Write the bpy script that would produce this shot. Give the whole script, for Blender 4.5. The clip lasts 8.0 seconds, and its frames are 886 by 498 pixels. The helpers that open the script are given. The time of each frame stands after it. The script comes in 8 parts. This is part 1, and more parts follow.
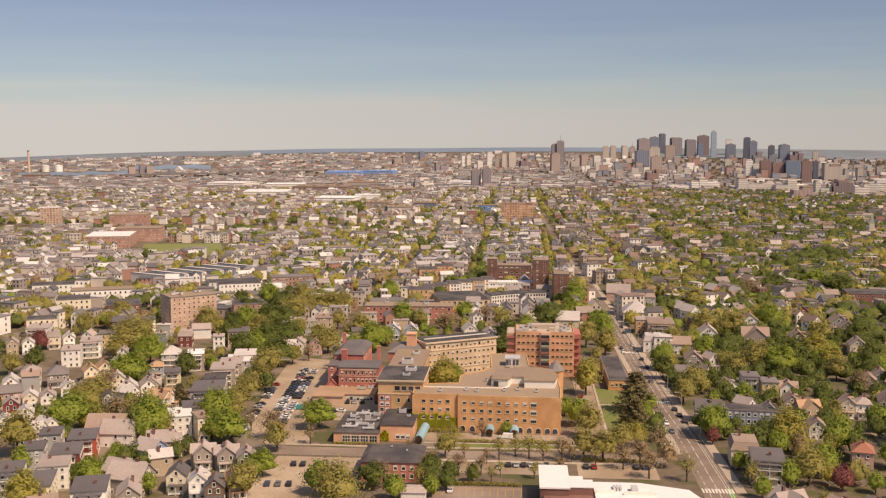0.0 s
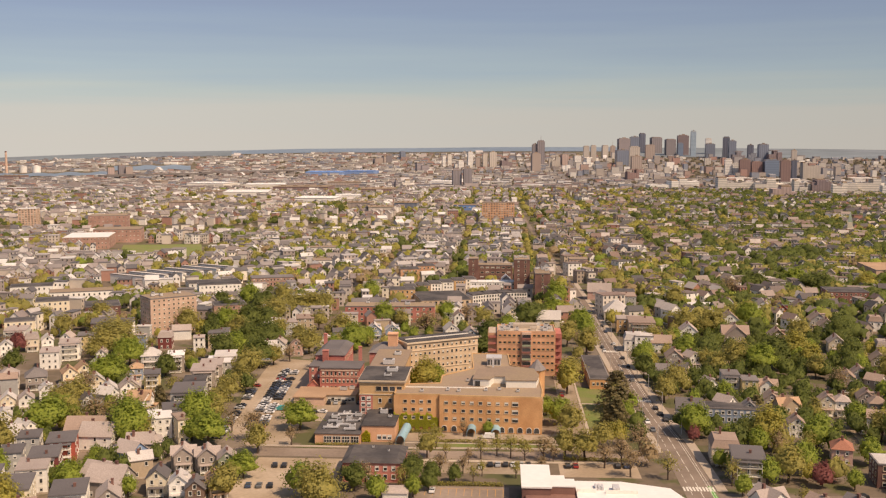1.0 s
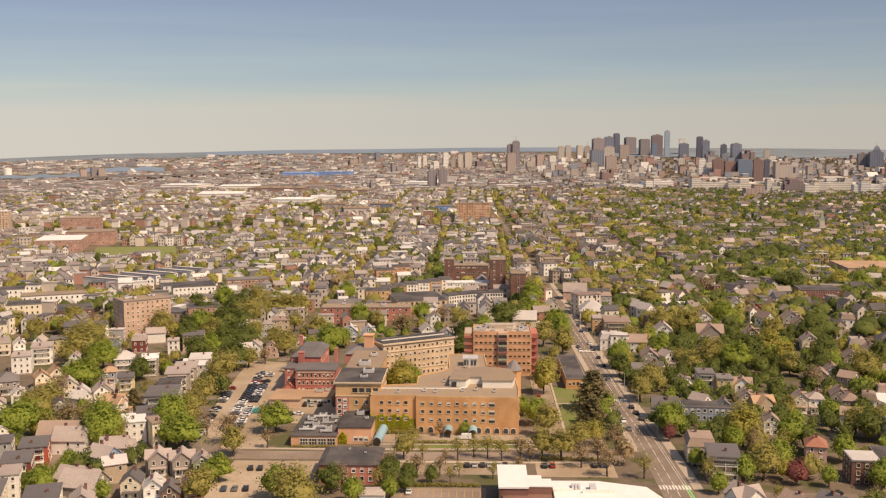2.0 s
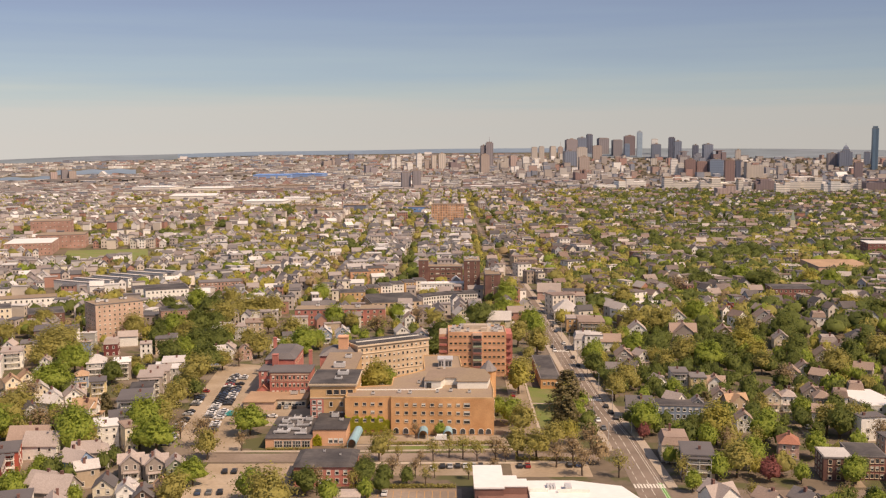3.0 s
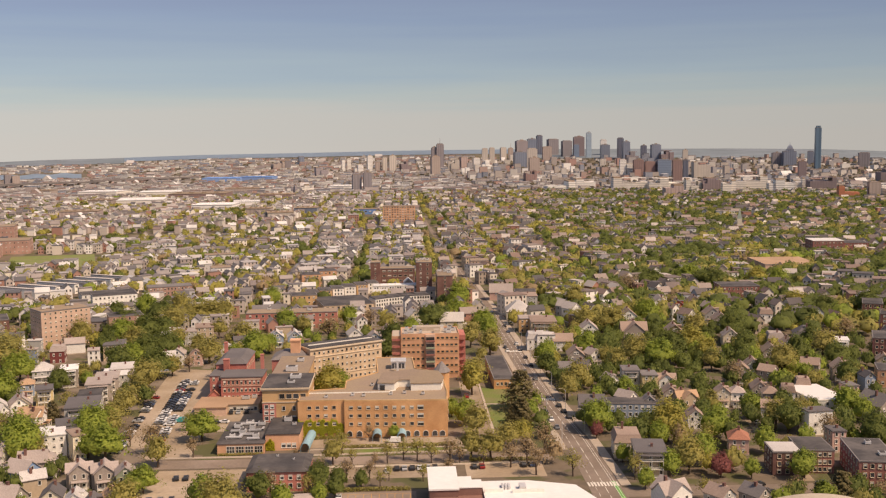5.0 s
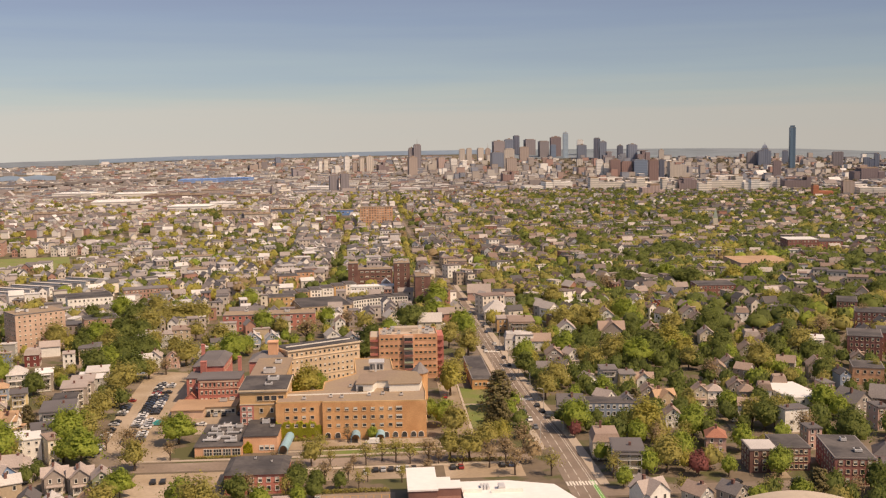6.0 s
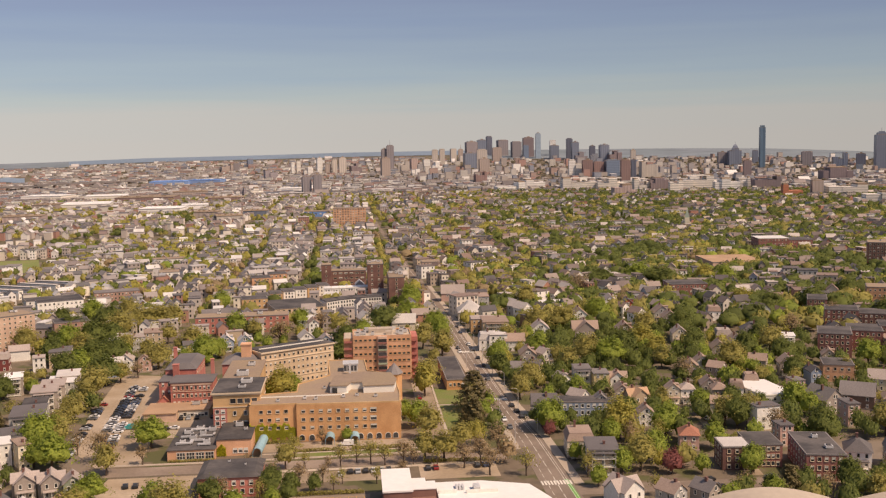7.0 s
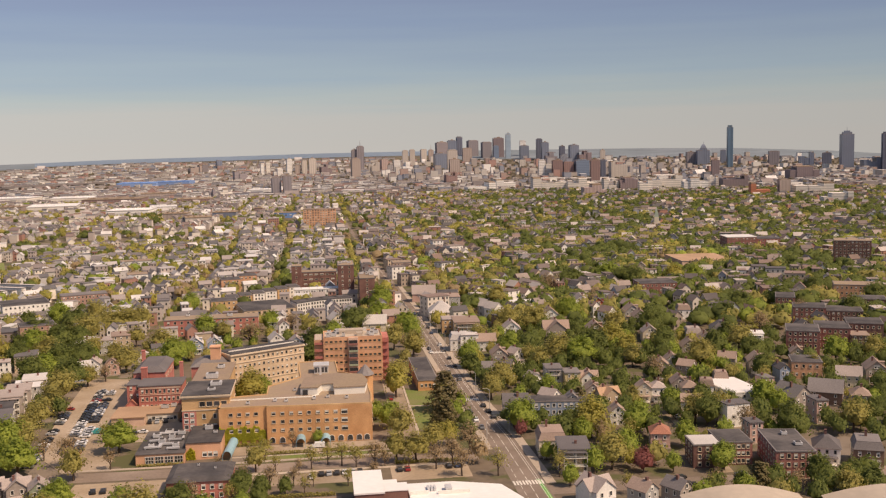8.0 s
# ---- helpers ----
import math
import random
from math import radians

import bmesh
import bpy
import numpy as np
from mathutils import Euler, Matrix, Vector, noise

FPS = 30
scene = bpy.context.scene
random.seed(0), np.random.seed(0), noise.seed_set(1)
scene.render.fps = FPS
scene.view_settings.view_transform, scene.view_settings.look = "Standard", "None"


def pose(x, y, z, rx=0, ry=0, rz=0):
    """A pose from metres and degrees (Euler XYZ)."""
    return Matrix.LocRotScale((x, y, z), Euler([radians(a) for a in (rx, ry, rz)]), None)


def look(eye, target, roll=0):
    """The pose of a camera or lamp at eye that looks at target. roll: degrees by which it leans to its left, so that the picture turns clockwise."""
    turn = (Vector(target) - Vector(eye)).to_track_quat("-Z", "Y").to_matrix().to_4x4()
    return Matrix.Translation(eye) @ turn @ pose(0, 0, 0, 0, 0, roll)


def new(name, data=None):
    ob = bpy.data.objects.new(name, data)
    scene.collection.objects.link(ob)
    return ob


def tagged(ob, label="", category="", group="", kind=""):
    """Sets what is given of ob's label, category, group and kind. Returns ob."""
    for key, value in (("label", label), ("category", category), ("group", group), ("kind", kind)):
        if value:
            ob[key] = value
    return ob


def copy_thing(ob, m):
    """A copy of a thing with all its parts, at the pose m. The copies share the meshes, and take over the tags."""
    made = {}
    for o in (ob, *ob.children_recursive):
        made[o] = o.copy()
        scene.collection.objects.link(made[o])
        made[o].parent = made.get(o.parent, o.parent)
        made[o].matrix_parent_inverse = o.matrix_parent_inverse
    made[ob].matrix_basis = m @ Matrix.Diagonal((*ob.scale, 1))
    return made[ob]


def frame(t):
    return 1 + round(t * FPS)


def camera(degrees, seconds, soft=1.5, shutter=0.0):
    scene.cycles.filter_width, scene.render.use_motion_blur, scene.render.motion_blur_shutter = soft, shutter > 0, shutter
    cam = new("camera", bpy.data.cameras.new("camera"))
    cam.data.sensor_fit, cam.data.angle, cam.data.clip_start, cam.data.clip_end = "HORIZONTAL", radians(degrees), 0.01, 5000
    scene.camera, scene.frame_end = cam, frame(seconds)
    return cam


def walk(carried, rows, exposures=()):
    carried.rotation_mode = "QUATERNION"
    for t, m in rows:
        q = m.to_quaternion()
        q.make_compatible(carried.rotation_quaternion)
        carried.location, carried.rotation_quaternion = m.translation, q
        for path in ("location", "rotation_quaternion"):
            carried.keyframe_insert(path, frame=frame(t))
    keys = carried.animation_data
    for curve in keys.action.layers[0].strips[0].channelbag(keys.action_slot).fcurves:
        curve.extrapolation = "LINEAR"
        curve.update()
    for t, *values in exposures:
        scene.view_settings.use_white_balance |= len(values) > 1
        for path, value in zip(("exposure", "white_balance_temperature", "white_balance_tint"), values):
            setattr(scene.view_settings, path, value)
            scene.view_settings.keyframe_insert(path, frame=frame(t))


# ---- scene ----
cam = camera(47.07, 8.0, 1.22)
walk(cam, [
    (0.0, look((1.06, 0.02, 115.86), (-6.553, 99.185, 105.449), 0.104)),
    (0.5, look((1.10, 0.21, 115.92), (-5.687, 99.434, 105.470), 0.049)),
    (1.0, look((1.11, 0.46, 115.84), (-4.660, 99.747, 105.417), -0.001)),
    (1.5, look((1.15, 0.84, 115.80), (-3.464, 100.186, 105.405), -0.094)),
    (3.0, look((1.10, 1.37, 115.56), (0.250, 100.838, 105.313), -0.356)),
    (3.5, look((1.12, 1.45, 115.55), (1.577, 100.922, 105.341), -0.455)),
    (4.0, look((1.06, 1.65, 115.50), (2.808, 101.121, 105.336), -0.553)),
    (4.5, look((0.98, 1.86, 115.43), (3.835, 101.302, 105.294), -0.628)),
    (6.0, look((0.98, 2.39, 115.27), (7.073, 101.693, 105.186), -0.887)),
    (6.5, look((0.95, 2.48, 115.22), (8.280, 101.698, 105.144), -0.952)),
    (7.0, look((0.94, 2.69, 115.15), (9.639, 101.802, 105.105), -1.069)),
    (7.5, look((1.14, 3.27, 114.99), (11.257, 102.252, 104.959), -1.162)),
    (8.0, look((1.19, 3.97, 114.86), (12.740, 102.796, 104.820), -1.238)),
], ((0.0, 0.10, 7500, 20), (0.5, 0.11, 7600, 18), (1.0, 0.10, 7650, 18), (1.5, 0.15, 7850, 16), (3.0, 0.14, 7400, 19), (4.5, 0.06, 7350, 19), (6.0, 0.11, 7650, 18), (6.6, 0.07, 7450, 20), (8.0, 0.04, 7350, 19)))

# ---- light ----
SUN_EL, SUN_AZ = 52.0, 126.0      # degrees above the horizon; clockwise from +y
sun_data = bpy.data.lights.new("sun", "SUN")
sun_data.energy, sun_data.angle, sun_data.color = 3.9, radians(0.5), (1.0, 0.84, 0.655)
sun = new("sun", sun_data)
sx = math.sin(radians(SUN_AZ)) * math.cos(radians(SUN_EL))
sy = math.cos(radians(SUN_AZ)) * math.cos(radians(SUN_EL))
sz = math.sin(radians(SUN_EL))
sun.matrix_world = look((sx * 300, sy * 300, sz * 300), (0, 0, 0))

world = bpy.data.worlds.new("world")
scene.world = world
world.use_nodes = True
wn, wl = world.node_tree.nodes, world.node_tree.links
wn.clear()
w_out = wn.new("ShaderNodeOutputWorld")
w_bg = wn.new("ShaderNodeBackground")
w_sky = wn.new("ShaderNodeTexSky")
w_sky.sky_type = "NISHITA"
w_sky.sun_disc = False
w_sky.sun_elevation, w_sky.sun_rotation = radians(SUN_EL), radians(SUN_AZ)
w_sky.dust_density, w_sky.air_density, w_sky.ozone_density = 2.0, 1.0, 1.5
w_bg.inputs["Strength"].default_value = 0.1
# haze layer: warm and bright at the horizon, thinning upwards
w_co = wn.new("ShaderNodeTexCoord")
w_sep = wn.new("ShaderNodeSeparateXYZ")
w_ramp = wn.new("ShaderNodeValToRGB")
w_ramp.color_ramp.interpolation = "LINEAR"
w_ramp.color_ramp.elements[0].position, w_ramp.color_ramp.elements[0].color = 0.0, (4.65, 4.98, 4.92, 1)
w_ramp.color_ramp.elements[1].position, w_ramp.color_ramp.elements[1].color = 0.17, (1.85, 2.55, 4.3, 1)
for pos, colr in ((0.030, (4.5, 4.99, 5.0, 1)), (0.048, (3.8, 4.8, 5.1, 1)), (0.07, (3.1, 4.32, 5.25, 1)), (0.12, (2.3, 3.36, 4.95, 1))):
    el = w_ramp.color_ramp.elements.new(pos)
    el.color = colr
w_fac = wn.new("ShaderNodeMapRange")
w_fac.inputs["From Min"].default_value, w_fac.inputs["From Max"].default_value = 0.12, 0.45
w_fac.inputs["To Min"].default_value, w_fac.inputs["To Max"].default_value = 1.0, 0.0
w_mix = wn.new("ShaderNodeMix")
w_mix.data_type = "RGBA"
wl.new(w_co.outputs["Generated"], w_sep.inputs[0])
# thin level veils in the haze
w_map = wn.new("ShaderNodeMapping")
w_map.inputs["Scale"].default_value = (2.0, 2.0, 45.0)
w_noise = wn.new("ShaderNodeTexNoise")
w_noise.inputs["Scale"].default_value, w_noise.inputs["Detail"].default_value = 1.6, 4
w_veil = wn.new("ShaderNodeMath")
w_veil.operation = "MULTIPLY_ADD"
w_veil.inputs[1].default_value = -0.034
w_lift = wn.new("ShaderNodeMath")
w_lift.inputs[1].default_value = 0.017
wl.new(w_co.outputs["Generated"], w_map.inputs[0])
wl.new(w_map.outputs[0], w_noise.inputs["Vector"])
wl.new(w_noise.outputs[0], w_veil.inputs[0])
wl.new(w_sep.outputs["Z"], w_veil.inputs[2])
wl.new(w_veil.outputs[0], w_lift.inputs[0])
wl.new(w_lift.outputs[0], w_ramp.inputs[0])
wl.new(w_sep.outputs["Z"], w_fac.inputs["Value"])
wl.new(w_fac.outputs["Result"], w_mix.inputs["Factor"])
wl.new(w_sky.outputs[0], w_mix.inputs["A"])
# the haze is paler towards the open sea in the west, deeper towards the hills
w_side = wn.new("ShaderNodeMapRange")
w_side.inputs["From Min"].default_value, w_side.inputs["From Max"].default_value = -0.4, 0.6
w_side.inputs["To Min"].default_value, w_side.inputs["To Max"].default_value = 1.12, 0.84
w_tone = wn.new("ShaderNodeVectorMath")
w_tone.operation = "SCALE"
wl.new(w_sep.outputs["X"], w_side.inputs["Value"])
wl.new(w_ramp.outputs[0], w_tone.inputs[0])
wl.new(w_side.outputs["Result"], w_tone.inputs["Scale"])
wl.new(w_tone.outputs[0], w_mix.inputs["B"])
wl.new(w_mix.outputs["Result"], w_bg.inputs["Color"])
wl.new(w_bg.outputs[0], w_out.inputs[0])

# ---- materials ----


def mat(name, col, rough=0.85, var=0.3, scale=1.5, bump=0.25, metal=0.0, obj=0.12, ramp=None, island=False, coarse=0.07, tint=None):
    """Base colour with grain and stains, jittered from object to object (or piece to piece)."""
    m = bpy.data.materials.new(name)
    m.use_nodes = True
    n, l = m.node_tree.nodes, m.node_tree.links
    b = n["Principled BSDF"]
    b.inputs["Roughness"].default_value, b.inputs["Metallic"].default_value = rough, metal
    co = n.new("ShaderNodeTexCoord")
    fine, broad = n.new("ShaderNodeTexNoise"), n.new("ShaderNodeTexNoise")
    fine.inputs["Scale"].default_value, fine.inputs["Detail"].default_value = scale, 5
    broad.inputs["Scale"].default_value, broad.inputs["Detail"].default_value = coarse, 3
    for q in (fine, broad):
        l.new(co.outputs["Object"], q.inputs["Vector"])
    info = n.new("ShaderNodeNewGeometry") if island else n.new("ShaderNodeObjectInfo")
    rnd = info.outputs["Random Per Island"] if island else info.outputs["Random"]
    add = n.new("ShaderNodeMath")
    add.operation = "ADD"
    l.new(fine.outputs[0], add.inputs[0])
    l.new(broad.outputs[0], add.inputs[1])
    mr = n.new("ShaderNodeMapRange")
    mr.inputs["From Min"].default_value, mr.inputs["From Max"].default_value = 0.6, 1.4
    mr.inputs["To Min"].default_value, mr.inputs["To Max"].default_value = 1 - var, 1 + var
    l.new(add.outputs[0], mr.inputs["Value"])
    jr = n.new("ShaderNodeMapRange")
    jr.inputs["To Min"].default_value, jr.inputs["To Max"].default_value = 1 - obj, 1 + obj
    l.new(rnd, jr.inputs["Value"])
    mul = n.new("ShaderNodeMath")
    mul.operation = "MULTIPLY"
    l.new(mr.outputs[0], mul.inputs[0])
    l.new(jr.outputs[0], mul.inputs[1])
    mix = n.new("ShaderNodeVectorMath")
    mix.operation = "SCALE"
    l.new(mul.outputs[0], mix.inputs["Scale"])
    if ramp:
        r = n.new("ShaderNodeValToRGB")
        r.color_ramp.interpolation = "CONSTANT"
        while len(r.color_ramp.elements) < len(ramp):
            r.color_ramp.elements.new(0.5)
        for i, c in enumerate(ramp):
            r.color_ramp.elements[i].position = i / len(ramp)
            r.color_ramp.elements[i].color = (*c, 1)
        l.new(rnd, r.inputs[0])
        l.new(r.outputs[0], mix.inputs[0])
    elif tint:
        tm = n.new("ShaderNodeMix")
        tm.data_type = "RGBA"
        tm.inputs["A"].default_value, tm.inputs["B"].default_value = (*col, 1), (*tint, 1)
        tr = n.new("ShaderNodeMapRange")
        tr.inputs["From Min"].default_value, tr.inputs["From Max"].default_value = 0.4, 0.6
        l.new(broad.outputs[0], tr.inputs["Value"])
        l.new(tr.outputs[0], tm.inputs["Factor"])
        l.new(tm.outputs["Result"], mix.inputs[0])
    else:
        mix.inputs[0].default_value = col
    l.new(mix.outputs[0], b.inputs["Base Color"])
    if bump:
        bp = n.new("ShaderNodeBump")
        bp.inputs["Strength"].default_value, bp.inputs["Distance"].default_value = bump, 0.1
        l.new(fine.outputs[0], bp.inputs["Height"])
        l.new(bp.outputs[0], b.inputs["Normal"])
    return m


def banded(name, col, glass, storey=4.0, share=0.45, bay=0.0, rough=0.6):
    """Far facade: storeys of wall and window band by height, with grain."""
    m = mat(name, col, rough=rough, var=0.15, scale=0.3, bump=0.0, coarse=0.02)
    n, l = m.node_tree.nodes, m.node_tree.links
    b = n["Principled BSDF"]
    src = b.inputs["Base Color"].links[0].from_socket
    co = n.new("ShaderNodeTexCoord")
    sep = n.new("ShaderNodeSeparateXYZ")
    l.new(co.outputs["Object"], sep.inputs[0])

    def stripe(sock, step, part_):
        dv = n.new("ShaderNodeMath"); dv.operation = "DIVIDE"; dv.inputs[1].default_value = step
        fr = n.new("ShaderNodeMath"); fr.operation = "FRACT"
        lt = n.new("ShaderNodeMath"); lt.operation = "LESS_THAN"; lt.inputs[1].default_value = part_
        l.new(sock, dv.inputs[0]); l.new(dv.outputs[0], fr.inputs[0]); l.new(fr.outputs[0], lt.inputs[0])
        return lt.outputs[0]
    f = stripe(sep.outputs["Z"], storey, share)
    if bay:                                  # upright window strips
        ad = n.new("ShaderNodeMath"); ad.operation = "ADD"
        l.new(sep.outputs["X"], ad.inputs[0]); l.new(sep.outputs["Y"], ad.inputs[1])
        f = stripe(ad.outputs[0], bay, 0.45)
    mx = n.new("ShaderNodeMix"); mx.data_type = "RGBA"
    mx.inputs["B"].default_value = (*glass, 1)
    l.new(f, mx.inputs["Factor"]); l.new(src, mx.inputs["A"])
    l.new(mx.outputs["Result"], b.inputs["Base Color"])
    return m


M = {}
for nm, c in {
    "white": (0.82, 0.79, 0.73), "cream": (0.74, 0.65, 0.49), "yellow": (0.62, 0.50, 0.26), "grey": (0.40, 0.39, 0.37), "bluegrey": (0.27, 0.33, 0.42),
    "blue": (0.20, 0.30, 0.46), "tan": (0.47, 0.37, 0.26), "green": (0.30, 0.34, 0.24), "darkred": (0.20, 0.05, 0.045), "red": (0.42, 0.09, 0.06),
    "brown": (0.22, 0.14, 0.10), "taupe": (0.34, 0.29, 0.25), "pink": (0.55, 0.36, 0.30), "sky": (0.16, 0.30, 0.60),
}.items():
    M["paint_" + nm] = mat("paint_" + nm, c, rough=0.7, var=0.16, scale=1.2, bump=0.1)
for nm, c, t_ in (("orange", (0.59, 0.31, 0.14), (0.65, 0.365, 0.175)), ("tan", (0.54, 0.335, 0.16), (0.60, 0.385, 0.195)), ("yellow", (0.60, 0.45, 0.30), (0.65, 0.495, 0.34)),
                  ("red", (0.47, 0.165, 0.13), (0.53, 0.205, 0.165)), ("maroon", (0.27, 0.115, 0.095), (0.32, 0.14, 0.115)), ("brown", (0.17, 0.085, 0.07), (0.22, 0.115, 0.09)), ("pink", (0.56, 0.385, 0.29), (0.62, 0.435, 0.33)), ("faded", (0.40, 0.235, 0.185), (0.46, 0.28, 0.225)), ("rust", (0.60, 0.33, 0.195), (0.66, 0.375, 0.23))):
    M["brick_" + nm] = mat("brick_" + nm, c, rough=0.9, var=0.18, scale=2.5, bump=0.2, tint=t_, coarse=0.12, obj=0.05)
for nm, c in {"grey": (0.40, 0.335, 0.30), "dark": (0.13, 0.118, 0.118), "brown": (0.34, 0.25, 0.20), "light": (0.53, 0.495, 0.465), "red": (0.40, 0.175, 0.115), "tan": (0.43, 0.28, 0.175), "slate": (0.195, 0.175, 0.168)}.items():
    M["shingle_" + nm] = mat("shingle_" + nm, c, rough=0.92, var=0.25, scale=2.0, bump=0.3)
M["tar"] = mat("tar", (0.062, 0.057, 0.058), rough=0.95, var=0.35, scale=0.6, bump=0.1, coarse=0.09, tint=(0.098, 0.088, 0.084))
M["gravel_roof"] = mat("gravel_roof", (0.32, 0.24, 0.16), rough=0.95, var=0.22, scale=1.0, bump=0.2, tint=(0.265, 0.197, 0.145), coarse=0.08)
M["membrane"] = mat("membrane", (0.82, 0.80, 0.77), rough=0.6, var=0.08, scale=0.5, bump=0.05, coarse=0.06, tint=(0.76, 0.735, 0.70))
M["asphalt"] = mat("asphalt", (0.225, 0.172, 0.132), rough=0.9, var=0.2, scale=0.8, bump=0.1, tint=(0.265, 0.207, 0.165), coarse=0.05)
M["asphalt_lot"] = mat("asphalt_lot", (0.33, 0.25, 0.168), rough=0.92, var=0.2, scale=0.7, bump=0.1, tint=(0.37, 0.292, 0.215), coarse=0.04)
M["concrete"] = mat("concrete", (0.46, 0.38, 0.30), rough=0.9, var=0.18, scale=0.9, bump=0.1, tint=(0.40, 0.33, 0.26))
M["line"] = mat("line", (0.68, 0.64, 0.57), rough=0.8, var=0.2, scale=3.0, bump=0.0)
M["grass"] = mat("grass", (0.17, 0.215, 0.05), rough=0.95, var=0.3, scale=1.5, bump=0.3, tint=(0.18, 0.175, 0.065))
M["glass"] = mat("glass", (0.05, 0.052, 0.056), rough=0.12, var=0.3, scale=0.5, bump=0.0, obj=0.5)
M["metal"] = mat("metal", (0.58, 0.57, 0.56), rough=0.5, var=0.2, metal=0.25, bump=0.0)
M["trim"] = mat("trim", (0.72, 0.69, 0.62), rough=0.7, var=0.12, bump=0.05)
M["bark"] = mat("bark", (0.10, 0.07, 0.05), rough=0.95, var=0.3, scale=4.0)
M["rubber"] = mat("rubber", (0.02, 0.02, 0.02), rough=0.8, bump=0.0)
M["teal"] = mat("teal", (0.26, 0.43, 0.50), rough=0.6, var=0.15, bump=0.1)
M["ivy"] = mat("ivy", (0.16, 0.22, 0.025), rough=0.9, var=0.35, scale=1.5, bump=0.3)
M["water"] = mat("water", (0.20, 0.26, 0.32), rough=0.5, var=0.15, scale=0.02, bump=0.0, coarse=0.004)


def leafy(name, a, b_, c):
    m = mat(name, a, rough=0.8, var=0.24, scale=0.5, bump=0.0, ramp=(a, b_, c), island=True, obj=0.2, coarse=0.04)
    n, l = m.node_tree.nodes, m.node_tree.links
    bsdf = n["Principled BSDF"]
    tl = n.new("ShaderNodeBsdfTranslucent")
    mx = n.new("ShaderNodeMixShader")
    mx.inputs[0].default_value = 0.5
    l.new(bsdf.inputs["Base Color"].links[0].from_socket, tl.inputs["Color"])
    l.new(bsdf.outputs[0], mx.inputs[1])
    l.new(tl.outputs[0], mx.inputs[2])
    l.new(mx.outputs[0], n["Material Output"].inputs["Surface"])
    return m


LEAF = {
    "green": leafy("leaf_green", (0.160, 0.195, 0.045), (0.186, 0.220, 0.050), (0.132, 0.166, 0.040)),
    "bright": leafy("leaf_bright", (0.300, 0.366, 0.062), (0.345, 0.405, 0.068), (0.255, 0.322, 0.054)),
    "olive": leafy("leaf_olive", (0.385, 0.348, 0.102), (0.432, 0.382, 0.115), (0.335, 0.308, 0.090)),
    "gold": leafy("leaf_gold", (0.430, 0.392, 0.092), (0.480, 0.425, 0.102), (0.380, 0.355, 0.082)),
    "bud": leafy("leaf_bud", (0.400, 0.300, 0.170), (0.440, 0.330, 0.187), (0.360, 0.270, 0.153)),
    "dark": leafy("leaf_dark", (0.265, 0.225, 0.105), (0.295, 0.245, 0.115), (0.225, 0.195, 0.092)),
    "purple": leafy("leaf_purple", (0.300, 0.110, 0.100), (0.330, 0.121, 0.110), (0.270, 0.099, 0.090)),
    # far treetops: distance haze put into the leaf colour, duller than the rest
    "far": leafy("leaf_far_hazed", (0.175, 0.152, 0.100), (0.193, 0.167, 0.110), (0.158, 0.137, 0.090)),
    "ivy": leafy("leaf_ivy", (0.500, 0.490, 0.045), (0.550, 0.539, 0.050), (0.450, 0.441, 0.041)),
}

# ---- building blocks ----


def mesh_of(name, verts, faces, mats, idx=None):
    me = bpy.data.meshes.new(name)
    me.from_pydata([tuple(v) for v in verts], [], faces)
    for m in mats:
        me.materials.append(m)
    if idx is not None:
        me.polygons.foreach_set("material_index", idx)
    me.update()
    return me


BOXF = [(0, 1, 2, 3), (7, 6, 5, 4), (0, 4, 5, 1), (1, 5, 6, 2), (2, 6, 7, 3), (3, 7, 4, 0)]


